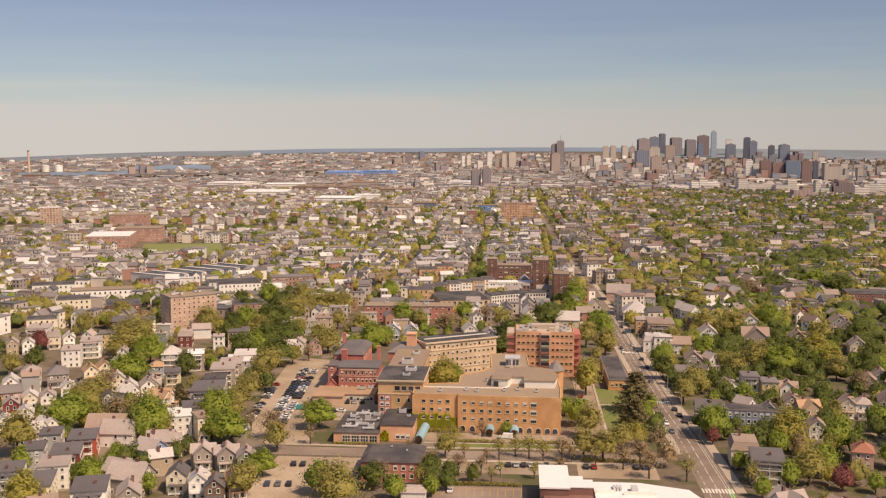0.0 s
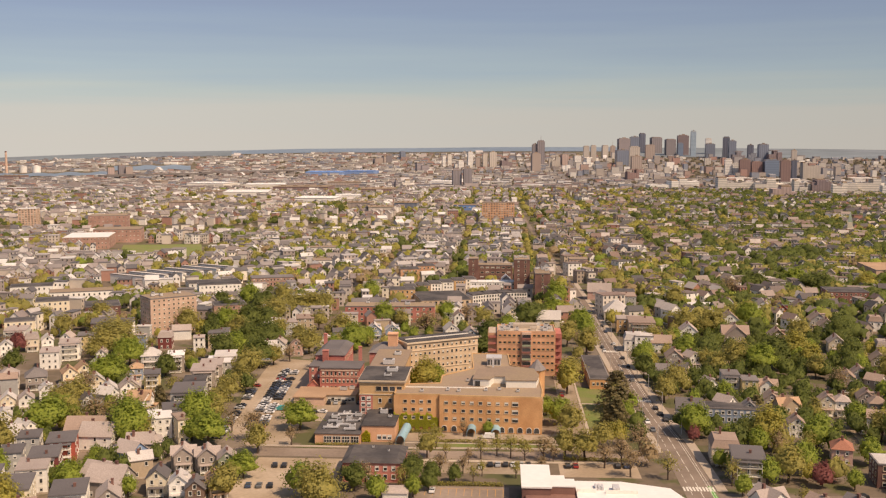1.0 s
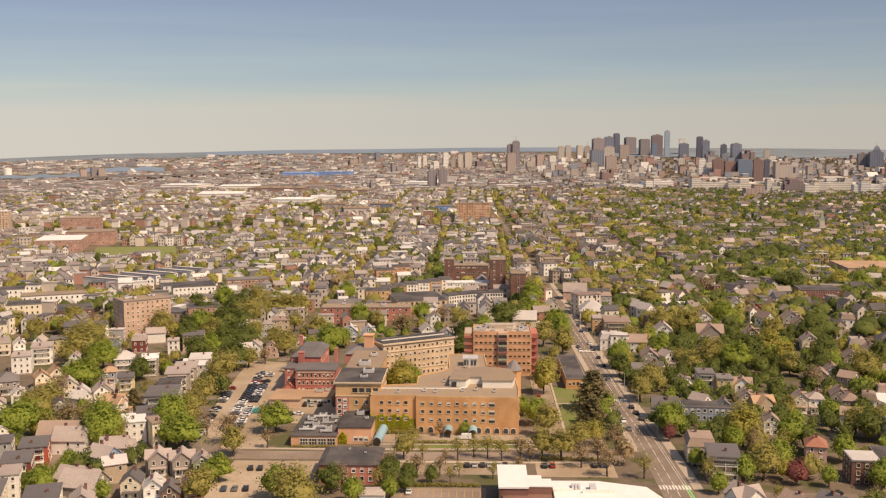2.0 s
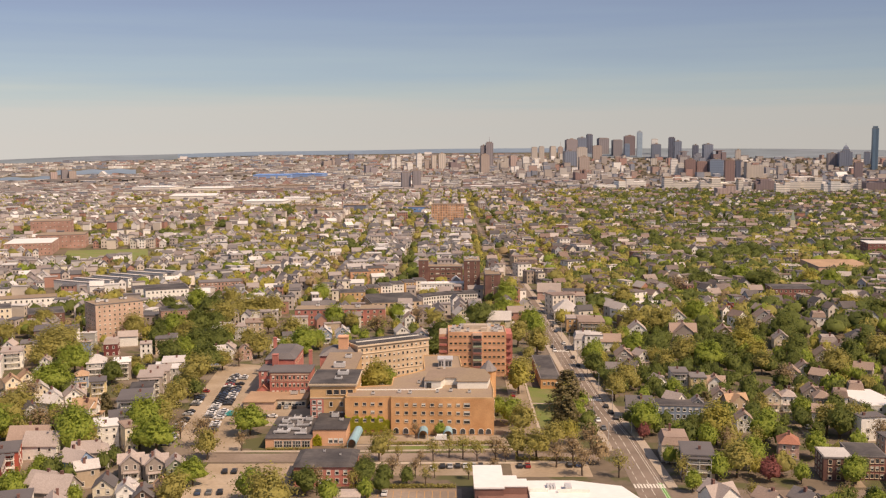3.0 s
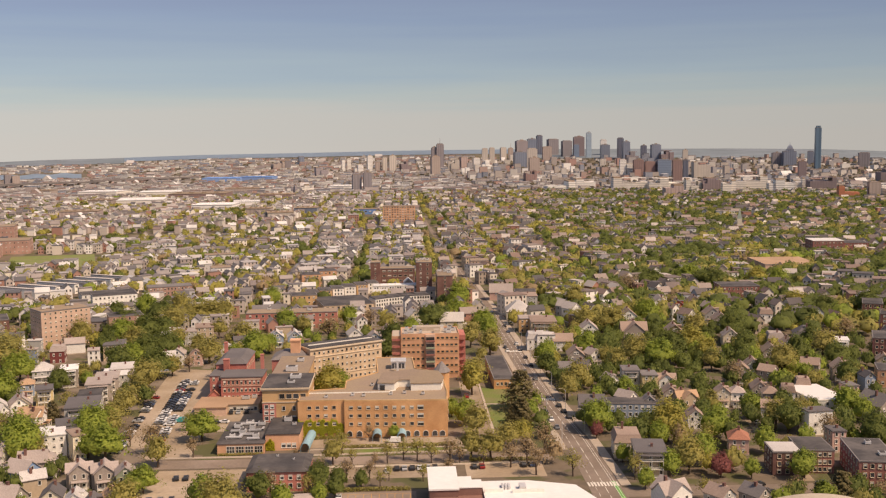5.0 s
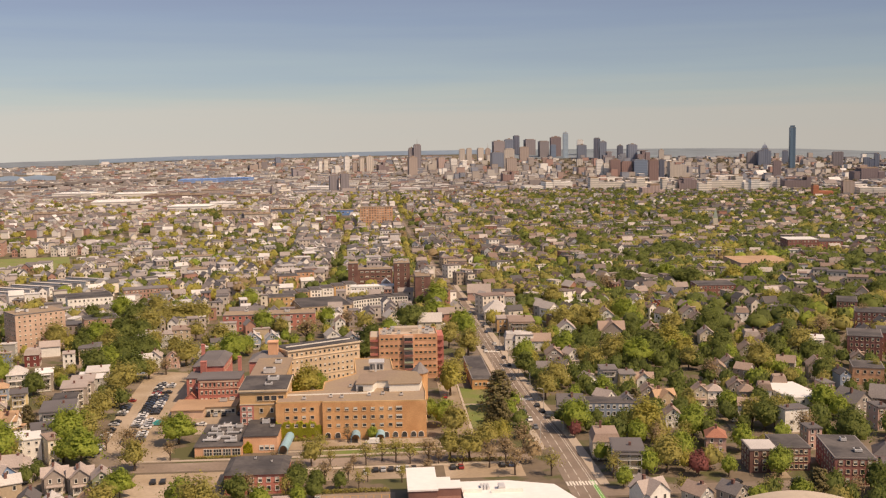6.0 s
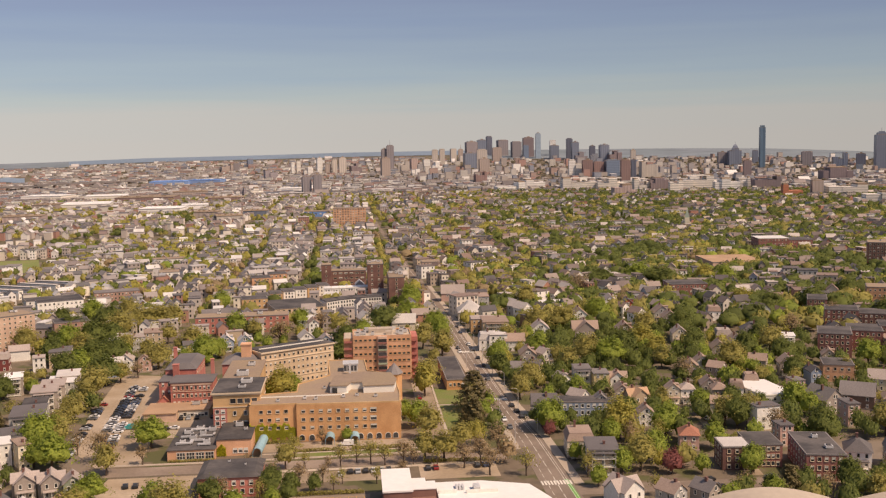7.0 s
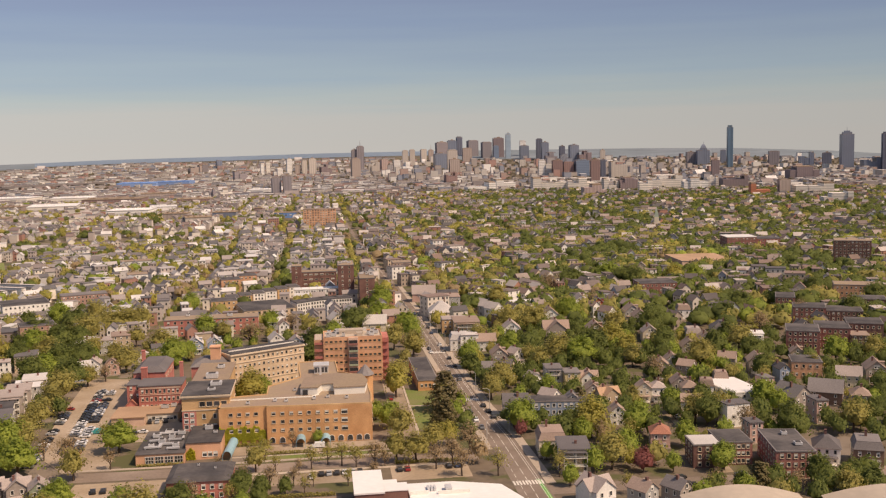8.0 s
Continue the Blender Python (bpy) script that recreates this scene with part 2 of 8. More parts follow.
class Build:
    """Collects boxes and prisms into one mesh."""

    def __init__(self):
        self.v, self.f, self.i = [], [], []

    def poly(self, pts, faces, mi=0):
        o = len(self.v)
        self.v += pts
        self.f += [tuple(k + o for k in f) for f in faces]
        self.i += [mi] * len(faces)

    def box(self, x0, x1, y0, y1, z0, z1, mi=0, taper=0.0):
        t = taper
        self.poly([(x0, y0, z0), (x0, y1, z0), (x1, y1, z0), (x1, y0, z0), (x0 + t, y0 + t, z1), (x0 + t, y1 - t, z1), (x1 - t, y1 - t, z1), (x1 - t, y0 + t, z1)], BOXF, mi)

    def prism(self, ring, z0, z1, mi=0, top=None):
        """ring: outline, anticlockwise from above."""
        n = len(ring)
        pts = [(x, y, z0) for x, y in ring] + [(x, y, z1) for x, y in (top or ring)]
        fs = [tuple(range(n - 1, -1, -1)), tuple(range(n, 2 * n))] + [(k, (k + 1) % n, n + (k + 1) % n, n + k) for k in range(n)]
        self.poly(pts, fs, mi)

    def gable(self, x0, x1, y0, y1, z0, z1, mi=0):
        """Triangular prism whose ridge runs along y."""
        xm = (x0 + x1) / 2
        self.poly([(x0, y0, z0), (x1, y0, z0), (xm, y0, z1), (x0, y1, z0), (x1, y1, z0), (xm, y1, z1)], [(0, 1, 2), (5, 4, 3), (0, 2, 5, 3), (1, 4, 5, 2), (0, 3, 4, 1)], mi)

    def slopes(self, x0, x1, y0, y1, z0, z1, th=0.25, mi=0):
        """Two roof slabs with overhang, ridge along y."""
        xm = (x0 + x1) / 2
        for xa, s in ((x0, 1), (x1, -1)):
            p = [(xa, y0, z0), (xa, y1, z0), (xm, y1, z1), (xm, y0, z1)]
            q = [(a, b, c + th) for a, b, c in p]
            fs = BOXF if s > 0 else [tuple(reversed(f)) for f in BOXF]
            self.poly(p + q, fs, mi)

    def hip(self, x0, x1, y0, y1, z0, z1, cut=0.35, mi=0):
        dx, dy = (x1 - x0) / 2 * cut * 2, (y1 - y0) / 2 * cut * 2
        r = min(dx, dy)
        self.poly([(x0, y0, z0), (x0, y1, z0), (x1, y1, z0), (x1, y0, z0), (x0 + r, y0 + r, z1), (x0 + r, y1 - r, z1), (x1 - r, y1 - r, z1), (x1 - r, y0 + r, z1)], BOXF, mi)

    def mesh(self, name, *mats):
        return mesh_of(name, self.v, self.f, mats, self.i)


def part(name, me, parent, label="", loc=(0, 0, 0), rz=0.0):
    ob = new(name, me)
    ob.parent = parent
    ob.location = loc
    ob.rotation_euler = (0, 0, rz)
    if label:
        ob["label"] = label
    return ob


def thing(name, label, category, x, y, z=0.0, rot=0.0, group=""):
    ob = new(name)
    ob.location, ob.rotation_euler = (x, y, z), (0, 0, radians(rot))
    return tagged(ob, label, category, group)


def setting(name, me, label="", kind="structure"):
    return tagged(new(name, me), label, "", "", kind)


RIM_AZ = (-60, -28, -23, -19, -16, -11, -5, 0, 5, 12, 18, 23, 27.5, 30, 60)
RIM_H = (40, 45, 62, 73, 76, 86, 89, 94, 94, 90, 86, 78, 59, 43, 40)


def gz(x, y):
    """Height of the land: level round the camera, rising to a low uneven rim on the horizon."""
    r = np.hypot(x, y)
    top = np.interp(np.degrees(np.arctan2(x, y)), RIM_AZ, RIM_H)
    u = np.clip((r - 3000) / 1900, 0, 1)
    return np.where(r < 4900, top * u ** 2, top - (r - 4900) * 0.05)


TAKEN = []                       # footprints: x0, x1, y0, y1


def free(x, y, m=0.0):
    return all(not (a - m < x < b + m and c - m < y < d + m) for a, b, c, d in TAKEN)


def take(x0, x1, y0, y1):
    TAKEN.append((x0, x1, y0, y1))

# ---- land ----


def land():
    """One sheet of land, finer near the city's heart, out past the horizon."""
    az = np.radians(np.linspace(-180, 180, 121))
    rr = np.concatenate([[2.0], np.arange(150, 3000, 150), np.arange(3000, 4901, 60), [4960, 5400, 6500]])
    v, f = [], []
    for r in rr:
        for a in az[:-1]:
            x, y = math.sin(a) * r, math.cos(a) * r
            v.append((x, y, float(gz(x, y))))
    n = len(az) - 1
    for i in range(len(rr) - 1):
        for j in range(n):
            f.append((i * n + j, i * n + (j + 1) % n, (i + 1) * n + (j + 1) % n, (i + 1) * n + j))
    f = [t[::-1] for t in f] + [tuple(range(n))[::-1]]
    return mesh_of("ground", v, f, [M["soil"]])


def soil():
    """Yards, paving and grass seen from high up: three kinds of ground in broad patches."""
    m = mat("soil", (0.15, 0.115, 0.08), rough=0.95, var=0.3, scale=0.25, bump=0.1, coarse=0.02)
    n, l = m.node_tree.nodes, m.node_tree.links
    b = n["Principled BSDF"]
    src = b.inputs["Base Color"].links[0].from_socket
    co = n.new("ShaderNodeTexCoord")
    for sc, colr, lo in ((0.05, (0.095, 0.094, 0.036, 1), 0.50), (0.035, (0.22, 0.175, 0.135, 1), 0.57)):
        no = n.new("ShaderNodeTexNoise")
        no.inputs["Scale"].default_value, no.inputs["Detail"].default_value = sc, 6
        mr = n.new("ShaderNodeMapRange")
        mr.inputs["From Min"].default_value, mr.inputs["From Max"].default_value = lo, lo + 0.06
        mx = n.new("ShaderNodeMix")
        mx.data_type = "RGBA"
        mx.inputs["B"].default_value = colr
        l.new(co.outputs["Object"], no.inputs["Vector"])
        l.new(no.outputs[0], mr.inputs["Value"])
        l.new(mr.outputs[0], mx.inputs["Factor"])
        l.new(src, mx.inputs["A"])
        src = mx.outputs["Result"]
    l.new(src, b.inputs["Base Color"])
    return m


M["soil"] = soil()
setting("ground", land(), "city ground of yards, soil and grass")


def sheet(name, ring, z, material, label, thick=0.5, kind="structure"):
    b = Build()
    b.prism(ring, z - thick, z)
    return setting(name, b.mesh(name, material), label, kind)


def strip(x0, x1, y0, y1):
    return [(x0, y0), (x1, y0), (x1, y1), (x0, y1)]


# avenue towards the far city, cross street, car parks
AVE = np.array([(250, 62, 74), (347, 62.2, 73.2), (393, 62.0, 72.4), (440, 59.9, 69.2), (530, 58.2, 67.2), (680, 55.5, 64.5), (850, 52, 60), (1018, 46.7, 53.3), (1270, 40, 45.5), (1550, 33.5, 38), (1950, 24, 28)])


def ave(y):
    """The avenue's kerbs at y."""
    return float(np.interp(y, AVE[:, 0], AVE[:, 1])), float(np.interp(y, AVE[:, 0], AVE[:, 2]))


sheet("road", [(xr, y) for y, xl, xr in AVE] + [(xl, y) for y, xl, xr in AVE[::-1]], 0.06, M["asphalt"], "grey asphalt avenue with worn lane lines")
sheet("road_cross", strip(-160, 55, 364, 374), 0.05, M["asphalt"], "narrow asphalt cross street")
sheet("road_side", [(69, 323), (330, 321), (330, 330), (69, 332)], 0.05, M["asphalt"], "asphalt side street with parked cars")
KERB = [(y, *ave(y)) for y in (376, 393, 440, 480, 530, 600, 690, 850)]
sheet("pavement_west", [(xl - 0.1, y) for y, xl, xr in KERB] + [(xl - 2.8, y) for y, xl, xr in KERB[::-1]], 0.18, M["concrete"], "pale concrete pavement along the avenue")
KERB = [(y, *ave(y)) for y in (334, 347, 393, 440, 480, 530, 600, 690, 850)]
sheet("pavement_east", [(xr + 3.6, y) for y, xl, xr in KERB] + [(xr + 0.1, y) for y, xl, xr in KERB[::-1]], 0.18, M["concrete"], "pale concrete pavement along the avenue")
sheet("car_park", [(-96, 376), (-80, 376), (-82, 410), (-93, 528), (-121, 534), (-116.5, 452), (-111, 400)], 0.05, M["asphalt_lot"], "worn brown-grey asphalt car park")
sheet("car_park_front", [(-93, 300), (-56, 300), (-56, 362), (-88, 362)], 0.05, M["asphalt_lot"], "worn asphalt car park")
sheet("forecourt", [(-36, 386), (22, 386), (34, 380), (50, 380), (50, 392), (24, 398), (-36, 397)], 0.06, M["asphalt_lot"], "asphalt drive in front of the long brick building")
sheet("car_park_middle", strip(-38, 4, 312, 334), 0.05, M["asphalt"], "brown asphalt car park with orange bay lines")
sheet("car_park_row", strip(-30, 14, 348, 360), 0.05, M["asphalt_lot"], "tree-ringed asphalt car park")
sheet("car_park_east", strip(22, 50, 346, 362), 0.05, M["asphalt_lot"], "small asphalt car park")
sheet("drive", [(27, 398), (35.5, 398), (36, 520), (27, 520)], 0.05, M["asphalt_lot"], "service drive beside the brick building")
sheet("yard", strip(-86, -58, 412, 446), 0.05, M["asphalt_lot"], "paved service yard with parked cars")
sheet("lawn", [(37, 408), (54, 402), (54, 474), (37, 477)], 0.07, M["grass"], "mown green lawn")
sheet("lawn_front", strip(-30, 22, 377, 383), 0.07, M["grass"], "thin lawn strip along the drive")
sheet("road_lane", [(134, 334), (140, 334), (147, 400), (153, 470), (147, 470), (141, 400)], 0.05, M["asphalt_lot"], "narrow residential street between trees")
for k in range(40):                       # nothing grows on the avenue
    ya = 250 + k * 42
    e = 1 if ya < 660 else -2
    take(min(ave(ya)[0], ave(ya + 42)[0]) - e, max(ave(ya)[1], ave(ya + 42)[1]) + e, ya, ya + 42)
take(-160, 55, 362, 376)
take(-118, -56, 295, 540)
take(-60, 52, 290, 530)
take(69, 330, 321, 332)


def marks():
    b = Build()
    def bar(f, y, L, w):
        """A line along the avenue, f of its width from the west kerb."""
        (l0, r0), (l1, r1) = ave(y), ave(y + L)
        x0, x1 = l0 + (r0 - l0) * f, l1 + (r1 - l1) * f
        b.prism([(x0 - w, y), (x0 + w, y), (x1 + w, y + L), (x1 - w, y + L)], 0.064, 0.075)
    for k in range(80):
        bar(0.5, 300 + k * 9.0, 6.5, 0.11)
    for k in range(66):
        bar(0.21, 300 + k * 6.0, 3.4, 0.08)
        bar(0.80, 300 + k * 6.0, 5.6, 0.09)
        bar(0.88, 300 + k * 6.0, 5.6, 0.08)
    for y in (334, 451, 560):
        xl, xr = ave(y)
        for k in range(10):
            x = xl + 0.3 + k * (xr - xl - 0.8) / 9.5
            b.box(x, x + 0.62, y, y + 4.2, 0.064, 0.078)
    return b.mesh("lane_lines", M["line"])


setting("lane_lines", marks(), "worn white lane lines and crossings")


LANE = [(y, ave(y)[1]) for y in (290, 310, 326, 339)]
sheet("cycle_lane", [(x - 0.9, y) for y, x in LANE] + [(x - 2.4, y) for y, x in LANE[::-1]], 0.068, mat("green_paint", (0.16, 0.42, 0.08), rough=0.8, var=0.25, scale=2.0, bump=0.0, tint=(0.13, 0.33, 0.09)), "worn green painted cycle lane", 0.02)


def bays():
    b = Build()
    for k in range(16):
        b.box(-37 + k * 2.6, -36.85 + k * 2.6, 325, 332, 0.052, 0.066, 1)
    b.box(-37, 2.2, 331.9, 332.05, 0.052, 0.066, 1)
    for k in range(34):
        b.box(-105.5 - k * 0.19, -99 - k * 0.19, 403 + k * 2.9, 403.15 + k * 2.9, 0.052, 0.066)
    return b.mesh("bay_lines", M["line"], mat("line_orange", (0.62, 0.33, 0.08), rough=0.8, var=0.2, scale=3.0, bump=0.0))


setting("bay_lines", bays(), "faded white and orange parking bay lines")

M["stone"] = mat("stone", (0.60, 0.49, 0.36), rough=0.85, var=0.15, bump=0.1)
# ---- windows ----
WINS = {}


def win_mesh(w, h, blind=0.0, trim="trim"):
    """A window: frame with sill round a recessed pane, partly drawn blind; faces -y, centred."""
    key = (round(w, 2), round(h, 2), blind, trim)
    if key not in WINS:
        t, p, q, s = 0.13, -0.11, -0.04, 0.2
        x, z, zb = w / 2, h / 2, h / 2 - h * blind
        v = [(-x - t, 0.05, -z - t), (x + t, 0.05, -z - t), (x + t, 0.05, z + t), (-x - t, 0.05, z + t),
             (-x - s, p - 0.08, -z - t), (x + s, p - 0.08, -z - t), (x + t, p, z + t), (-x - t, p, z + t),
             (-x, p, -z), (x, p, -z), (x, p, z), (-x, p, z),
             (-x, q, -z), (x, q, -z), (x, q, zb), (-x, q, zb), (x, q, z), (-x, q, z)]
        f = [(0, 1, 5, 4), (1, 2, 6, 5), (2, 3, 7, 6), (3, 0, 4, 7), (4, 5, 9, 8), (5, 6, 10, 9), (6, 7, 11, 10), (7, 4, 8, 11),
             (8, 9, 13, 12), (9, 10, 16, 14, 13), (10, 11, 17, 16), (11, 8, 12, 15, 17), (12, 13, 14, 15)]
        m = [0] * 12 + [1]
        if blind:
            f.append((15, 14, 16, 17))
            m.append(2)
        else:
            f[9], f[11] = (9, 10, 16, 13), (11, 8, 12, 17)
            f[12] = (12, 13, 16, 17)
        WINS[key] = mesh_of("window", v, f, [M[trim], M["glass"], M["trim"]], m)
    return WINS[key]


wrng = random.Random(5)


def windows(parent, x0, x1, y, z, n, w=1.3, h=1.6, side="front", trim="trim", blinds=True, skip=0.0):
    """n windows evenly along a wall. side: front (-y), back (+y), right (+x at x=y), left (-x at x=y)."""
    for k in range(n):
        if skip and wrng.random() < skip:
            continue
        a = x0 + (x1 - x0) * (k + 0.5) / n
        bl = wrng.choice((0.0, 0.0, 0.35, 0.55)) if blinds else 0.0
        loc, rz = {"front": ((a, y, z), 0), "back": ((a, y, z), math.pi), "right": ((y, a, z), math.pi / 2), "left": ((y, a, z), -math.pi / 2)}[side]
        part("window", win_mesh(w, h, bl, trim), parent, "", loc, rz)


def vent_unit(parent, x, y, z, w, d, h, label="grey rooftop air unit"):
    b = Build()
    b.box(-w / 2, w / 2, -d / 2, d / 2, 0.25, h)
    b.box(-w / 2 + 0.2, w / 2 - 0.2, -d / 2 + 0.2, d / 2 - 0.2, 0, 0.26, 1)
    b.box(-w * 0.3, w * 0.3, -d * 0.3, d * 0.3, h, h + 0.25, 1)
    part("air_unit", b.mesh("air_unit", M["metal"], M["tar"]), parent, label, (x, y, z))


# ---- the long brick building and its wings ----
hosp = thing("brick_hospital", "long four-storey orange brick building with flat gravel roof", "building", 0, 0)
HB = 14.8
ring = [(-42, 400), (-23.5, 400), (-23.5, 399), (17.5, 397), (18.2, 411), (17, 446), (5.5, 456), (4.5, 480), (-13, 481), (-11.5, 449), (-24.5, 434), (-24.5, 420), (-40.5, 417), (-42, 416)]
b = Build()
b.prism(ring, 0, HB)
part("wall", b.mesh("wall", M["brick_orange"]), hosp)
b = Build()
for k in range(len(ring)):                     # one low wall to each side of the roof
    (x0, y0), (x1, y1) = ring[k], ring[(k + 1) % len(ring)]
    L = math.hypot(x1 - x0, y1 - y0)
    b = Build()
    b.prism([(x0, y0), (x1, y1), (x1 - (y1 - y0) / L * 0.45, y1 + (x1 - x0) / L * 0.45), (x0 - (y1 - y0) / L * 0.45, y0 + (x1 - x0) / L * 0.45)], HB + 0.003, HB + 0.503)
    part("parapet", b.mesh("parapet", M["brick_tan"]), hosp, "low brown roof parapet")
b = Build()
inner = [(x + (0.5 if x < -12 else -0.5), y + (0.5 if y < 430 else -0.5)) for x, y in ring]
b.prism(inner, HB - 0.3, HB + 0.12)
b.box(-42, -6, 412.0, 412.6, HB + 0.121, HB + 0.45, 1)
b.prism([(-6, 412), (-3, 415.2), (-3.3, 415.8), (-6.3, 412.6)], HB + 0.121, HB + 0.45, 1)
part("roof", b.mesh("roof", M["gravel_roof"], M["trim"]), hosp, "brown gravel flat roof with pale kerb")
for z in (5.6, 8.9, 12.2):
    windows(hosp, -39, -26, 400 - 0.05, z, 4, 1.35, 1.2, trim="stone")
    for k in range(9):
        x = -20.8 + k * 3.45
        part("window", win_mesh(*((1.35, 1.2) if k < 8 else (2.3, 1.7)), wrng.choice((0.0, 0.35, 0.55)), "stone"), hosp, "", (x, 399 - (x + 23.5) * 2 / 41 - 0.02, z), -math.atan2(2, 41))
    windows(hosp, 400, 440, 18.0, z, 9, 1.35, 1.2, "right", trim="stone")
for k, x in enumerate((-21.5, -17.6, 1.6, 5.2, 8.8, 12.4, 15.4)):
    b = Build()
    y = 398.9 - (x + 23.5) * 2 / 41
    pts = [(-1.0, 0.2), (1.0, 0.2)] + [(1.0 * math.cos(a), 1.3 + 1.0 * math.sin(a)) for a in np.linspace(0, math.pi, 9)]
    n = len(pts)
    for off, sc, mi in ((0.0, 1.16, 0), (-0.05, 1.0, 1)):
        v = [(px * sc, -0.05 + off - 0.02, (pz - 1.2) * sc + 1.2) for px, pz in pts] + [(px * sc, 0.1, (pz - 1.2) * sc + 1.2) for px, pz in pts]
        b.poly(v, [tuple(range(n))] + [(j, j + n, (j + 1) % n + n, (j + 1) % n) for j in range(n)], mi)
    part("arched_window", b.mesh("arched_window", M["trim"], M["glass"]), hosp, "arched ground-floor window in pale surround", (x, y, 0.4))
# ivy on the west half
rng = np.random.default_rng(3)


def leaf_cards(P, size, rng, flat=0.0):
    """Small bent leaf sprays at points P (n x 3). Returns verts and faces arrays."""
    n = len(P)
    a = rng.normal(size=(n, 3))
    a /= np.linalg.norm(a, axis=1)[:, None]
    c = rng.normal(size=(n, 3))
    c -= (c * a).sum(1)[:, None] * a
    c /= np.linalg.norm(c, axis=1)[:, None]
    nn = np.cross(a, c)
    s = (size * rng.uniform(0.6, 1.4, n))[:, None]
    v = np.stack([P - a * s * 0.6, P + c * s * 0.5 - nn * s * 0.15, P + a * s * 0.6, P - c * s * 0.5 - nn * s * 0.15], 1).reshape(-1, 3)
    f = np.arange(4 * n).reshape(n, 4)
    return v, f


def crown_cards(P, centre, size, rng):
    """Leaf sprays that face mostly outwards and up from the crown's heart."""
    n = len(P)
    out = P - centre
    out /= np.linalg.norm(out, axis=1)[:, None] + 1e-6
    nn = out + rng.normal(size=(n, 3)) * 0.4 + np.array([0, 0, 0.55])
    nn /= np.linalg.norm(nn, axis=1)[:, None]
    a = np.cross(nn, rng.normal(size=(n, 3)))
    a /= np.linalg.norm(a, axis=1)[:, None]
    c = np.cross(nn, a)
    s = (size * rng.uniform(0.6, 1.4, n))[:, None]
    v = np.stack([P - a * s * 0.6, P + c * s * 0.5 - nn * s * 0.15, P + a * s * 0.6, P - c * s * 0.5 - nn * s * 0.15], 1).reshape(-1, 3)
    return v, np.arange(4 * n).reshape(n, 4)[:, ::-1]


def np_mesh(name, v, f, mats, normals=None):
    """Mesh of alike faces from arrays, with rounded normals where they are given."""
    me = bpy.data.meshes.new(name)
    n, k = len(f), f.shape[1]
    me.vertices.add(len(v))
    me.vertices.foreach_set("co", np.asarray(v, np.float32).ravel())
    me.loops.add(n * k)
    me.loops.foreach_set("vertex_index", f.astype(np.int32).ravel())
    me.polygons.add(n)
    me.polygons.foreach_set("loop_start", np.arange(0, n * k, k, dtype=np.int32))
    for m in mats:
        me.materials.append(m)
    me.update(calc_edges=True)
    if normals is not None:
        nrm = me.attributes.new("custom_normal", "FLOAT_VECTOR", "POINT")
        nrm.data.foreach_set("vector", np.asarray(normals, np.float32).ravel())
    return me


n = 5200
px = rng.uniform(-41.9, -24.0, n)
pz = rng.uniform(0, 1, n) ** 0.8 * (6.9 + 0.5 * np.sin(px * 1.3) + 0.35 * np.sin(px * 3.7) - np.where(px > -28, (px + 28) * 0.35, 0)) + 0.1
near_win = np.abs((px + 39) / 3.25 - np.floor((px + 39) / 3.25) - 0.5) * 3.25 < 0.85
keep = ~(near_win & (np.abs(pz - 5.6) < 0.85) & (px > -39) & (px < -26)) & ~((np.abs(np.sin(px * 0.97)) > 0.8) & (pz < 1.9))
px, pz = px[keep], pz[keep]
P = np.stack([px, np.full(len(px), 399.82) - rng.uniform(0, 0.14, len(px)), pz], 1)
v, f = crown_cards(P, P + np.array([0, 2.0, -0.4]), 0.42, rng)
part("ivy", np_mesh("ivy", v, f, [LEAF["ivy"]], np.tile((0.12, -0.9, 0.42), (len(v), 1))), hosp, "bright green ivy climbing the brick wall")
# roof structures
b = Build()
b.prism([(-10.5, 416), (-3.7, 415), (-2, 421), (3, 421), (3.2, 414), (15.6, 414), (17, 424), (15, 436), (4, 440), (-9, 434)], HB, HB + 3.0)
pent = part("penthouse", b.mesh("penthouse", M["trim"]), hosp, "cream rooftop plant room")
b = Build()
b.prism([(-10.8, 415.7), (-3.5, 414.7), (-1.8, 420.6), (2.8, 420.6), (2.9, 413.7), (15.9, 413.7), (17.3, 424), (15.2, 436.3), (4, 440.4), (-9.2, 434.3)], HB + 3.003, HB + 3.35)
part("penthouse_roof", b.mesh("penthouse_roof", M["gravel_roof"]), pent)
b = Build()
b.box(-9.6, -7.6, 415.4, 415.9, HB, HB + 2.3)
part("roof_door", b.mesh("roof_door", M["glass"]), pent, "dark rooftop opening")
b = Build()
b.box(-5.2, 1.0, 455, 462, HB + 0.1, HB + 3.4, 0)
for k in range(4):
    b.box(-5.0 + k * 1.5, -3.9 + k * 1.5, 454.9, 455.05, HB + 0.6, HB + 2.8, 1)
b.box(-5.6, 1.4, 454.6, 462.4, HB + 3.4, HB + 3.9, 2)
b.box(-2.9, -2.0, 450, 451, HB + 0.1, HB + 5.2, 2)
part("cooling_plant", b.mesh("cooling_plant", M["metal"], M["glass"], M["metal"]), hosp, "dark louvred cooling plant")
b = Build()
oct_ = [(16.9 + 3.5 * math.cos(a), 440 + 4.4 * math.sin(a)) for a in np.radians(np.arange(22.5, 360, 45))]
b.prism(oct_, 0, 17.2)
stair = part("stair_tower", b.mesh("stair_tower", M["brick_orange"]), hosp)
b = Build()
b.prism([(16.9 + (x - 16.9) * 1.14, 440 + (y - 440) * 1.14) for x, y in oct_], 17.2, 21.4, 0, [(16.9 + (x - 16.9) * 0.06, 440 + (y - 440) * 0.06) for x, y in oct_])
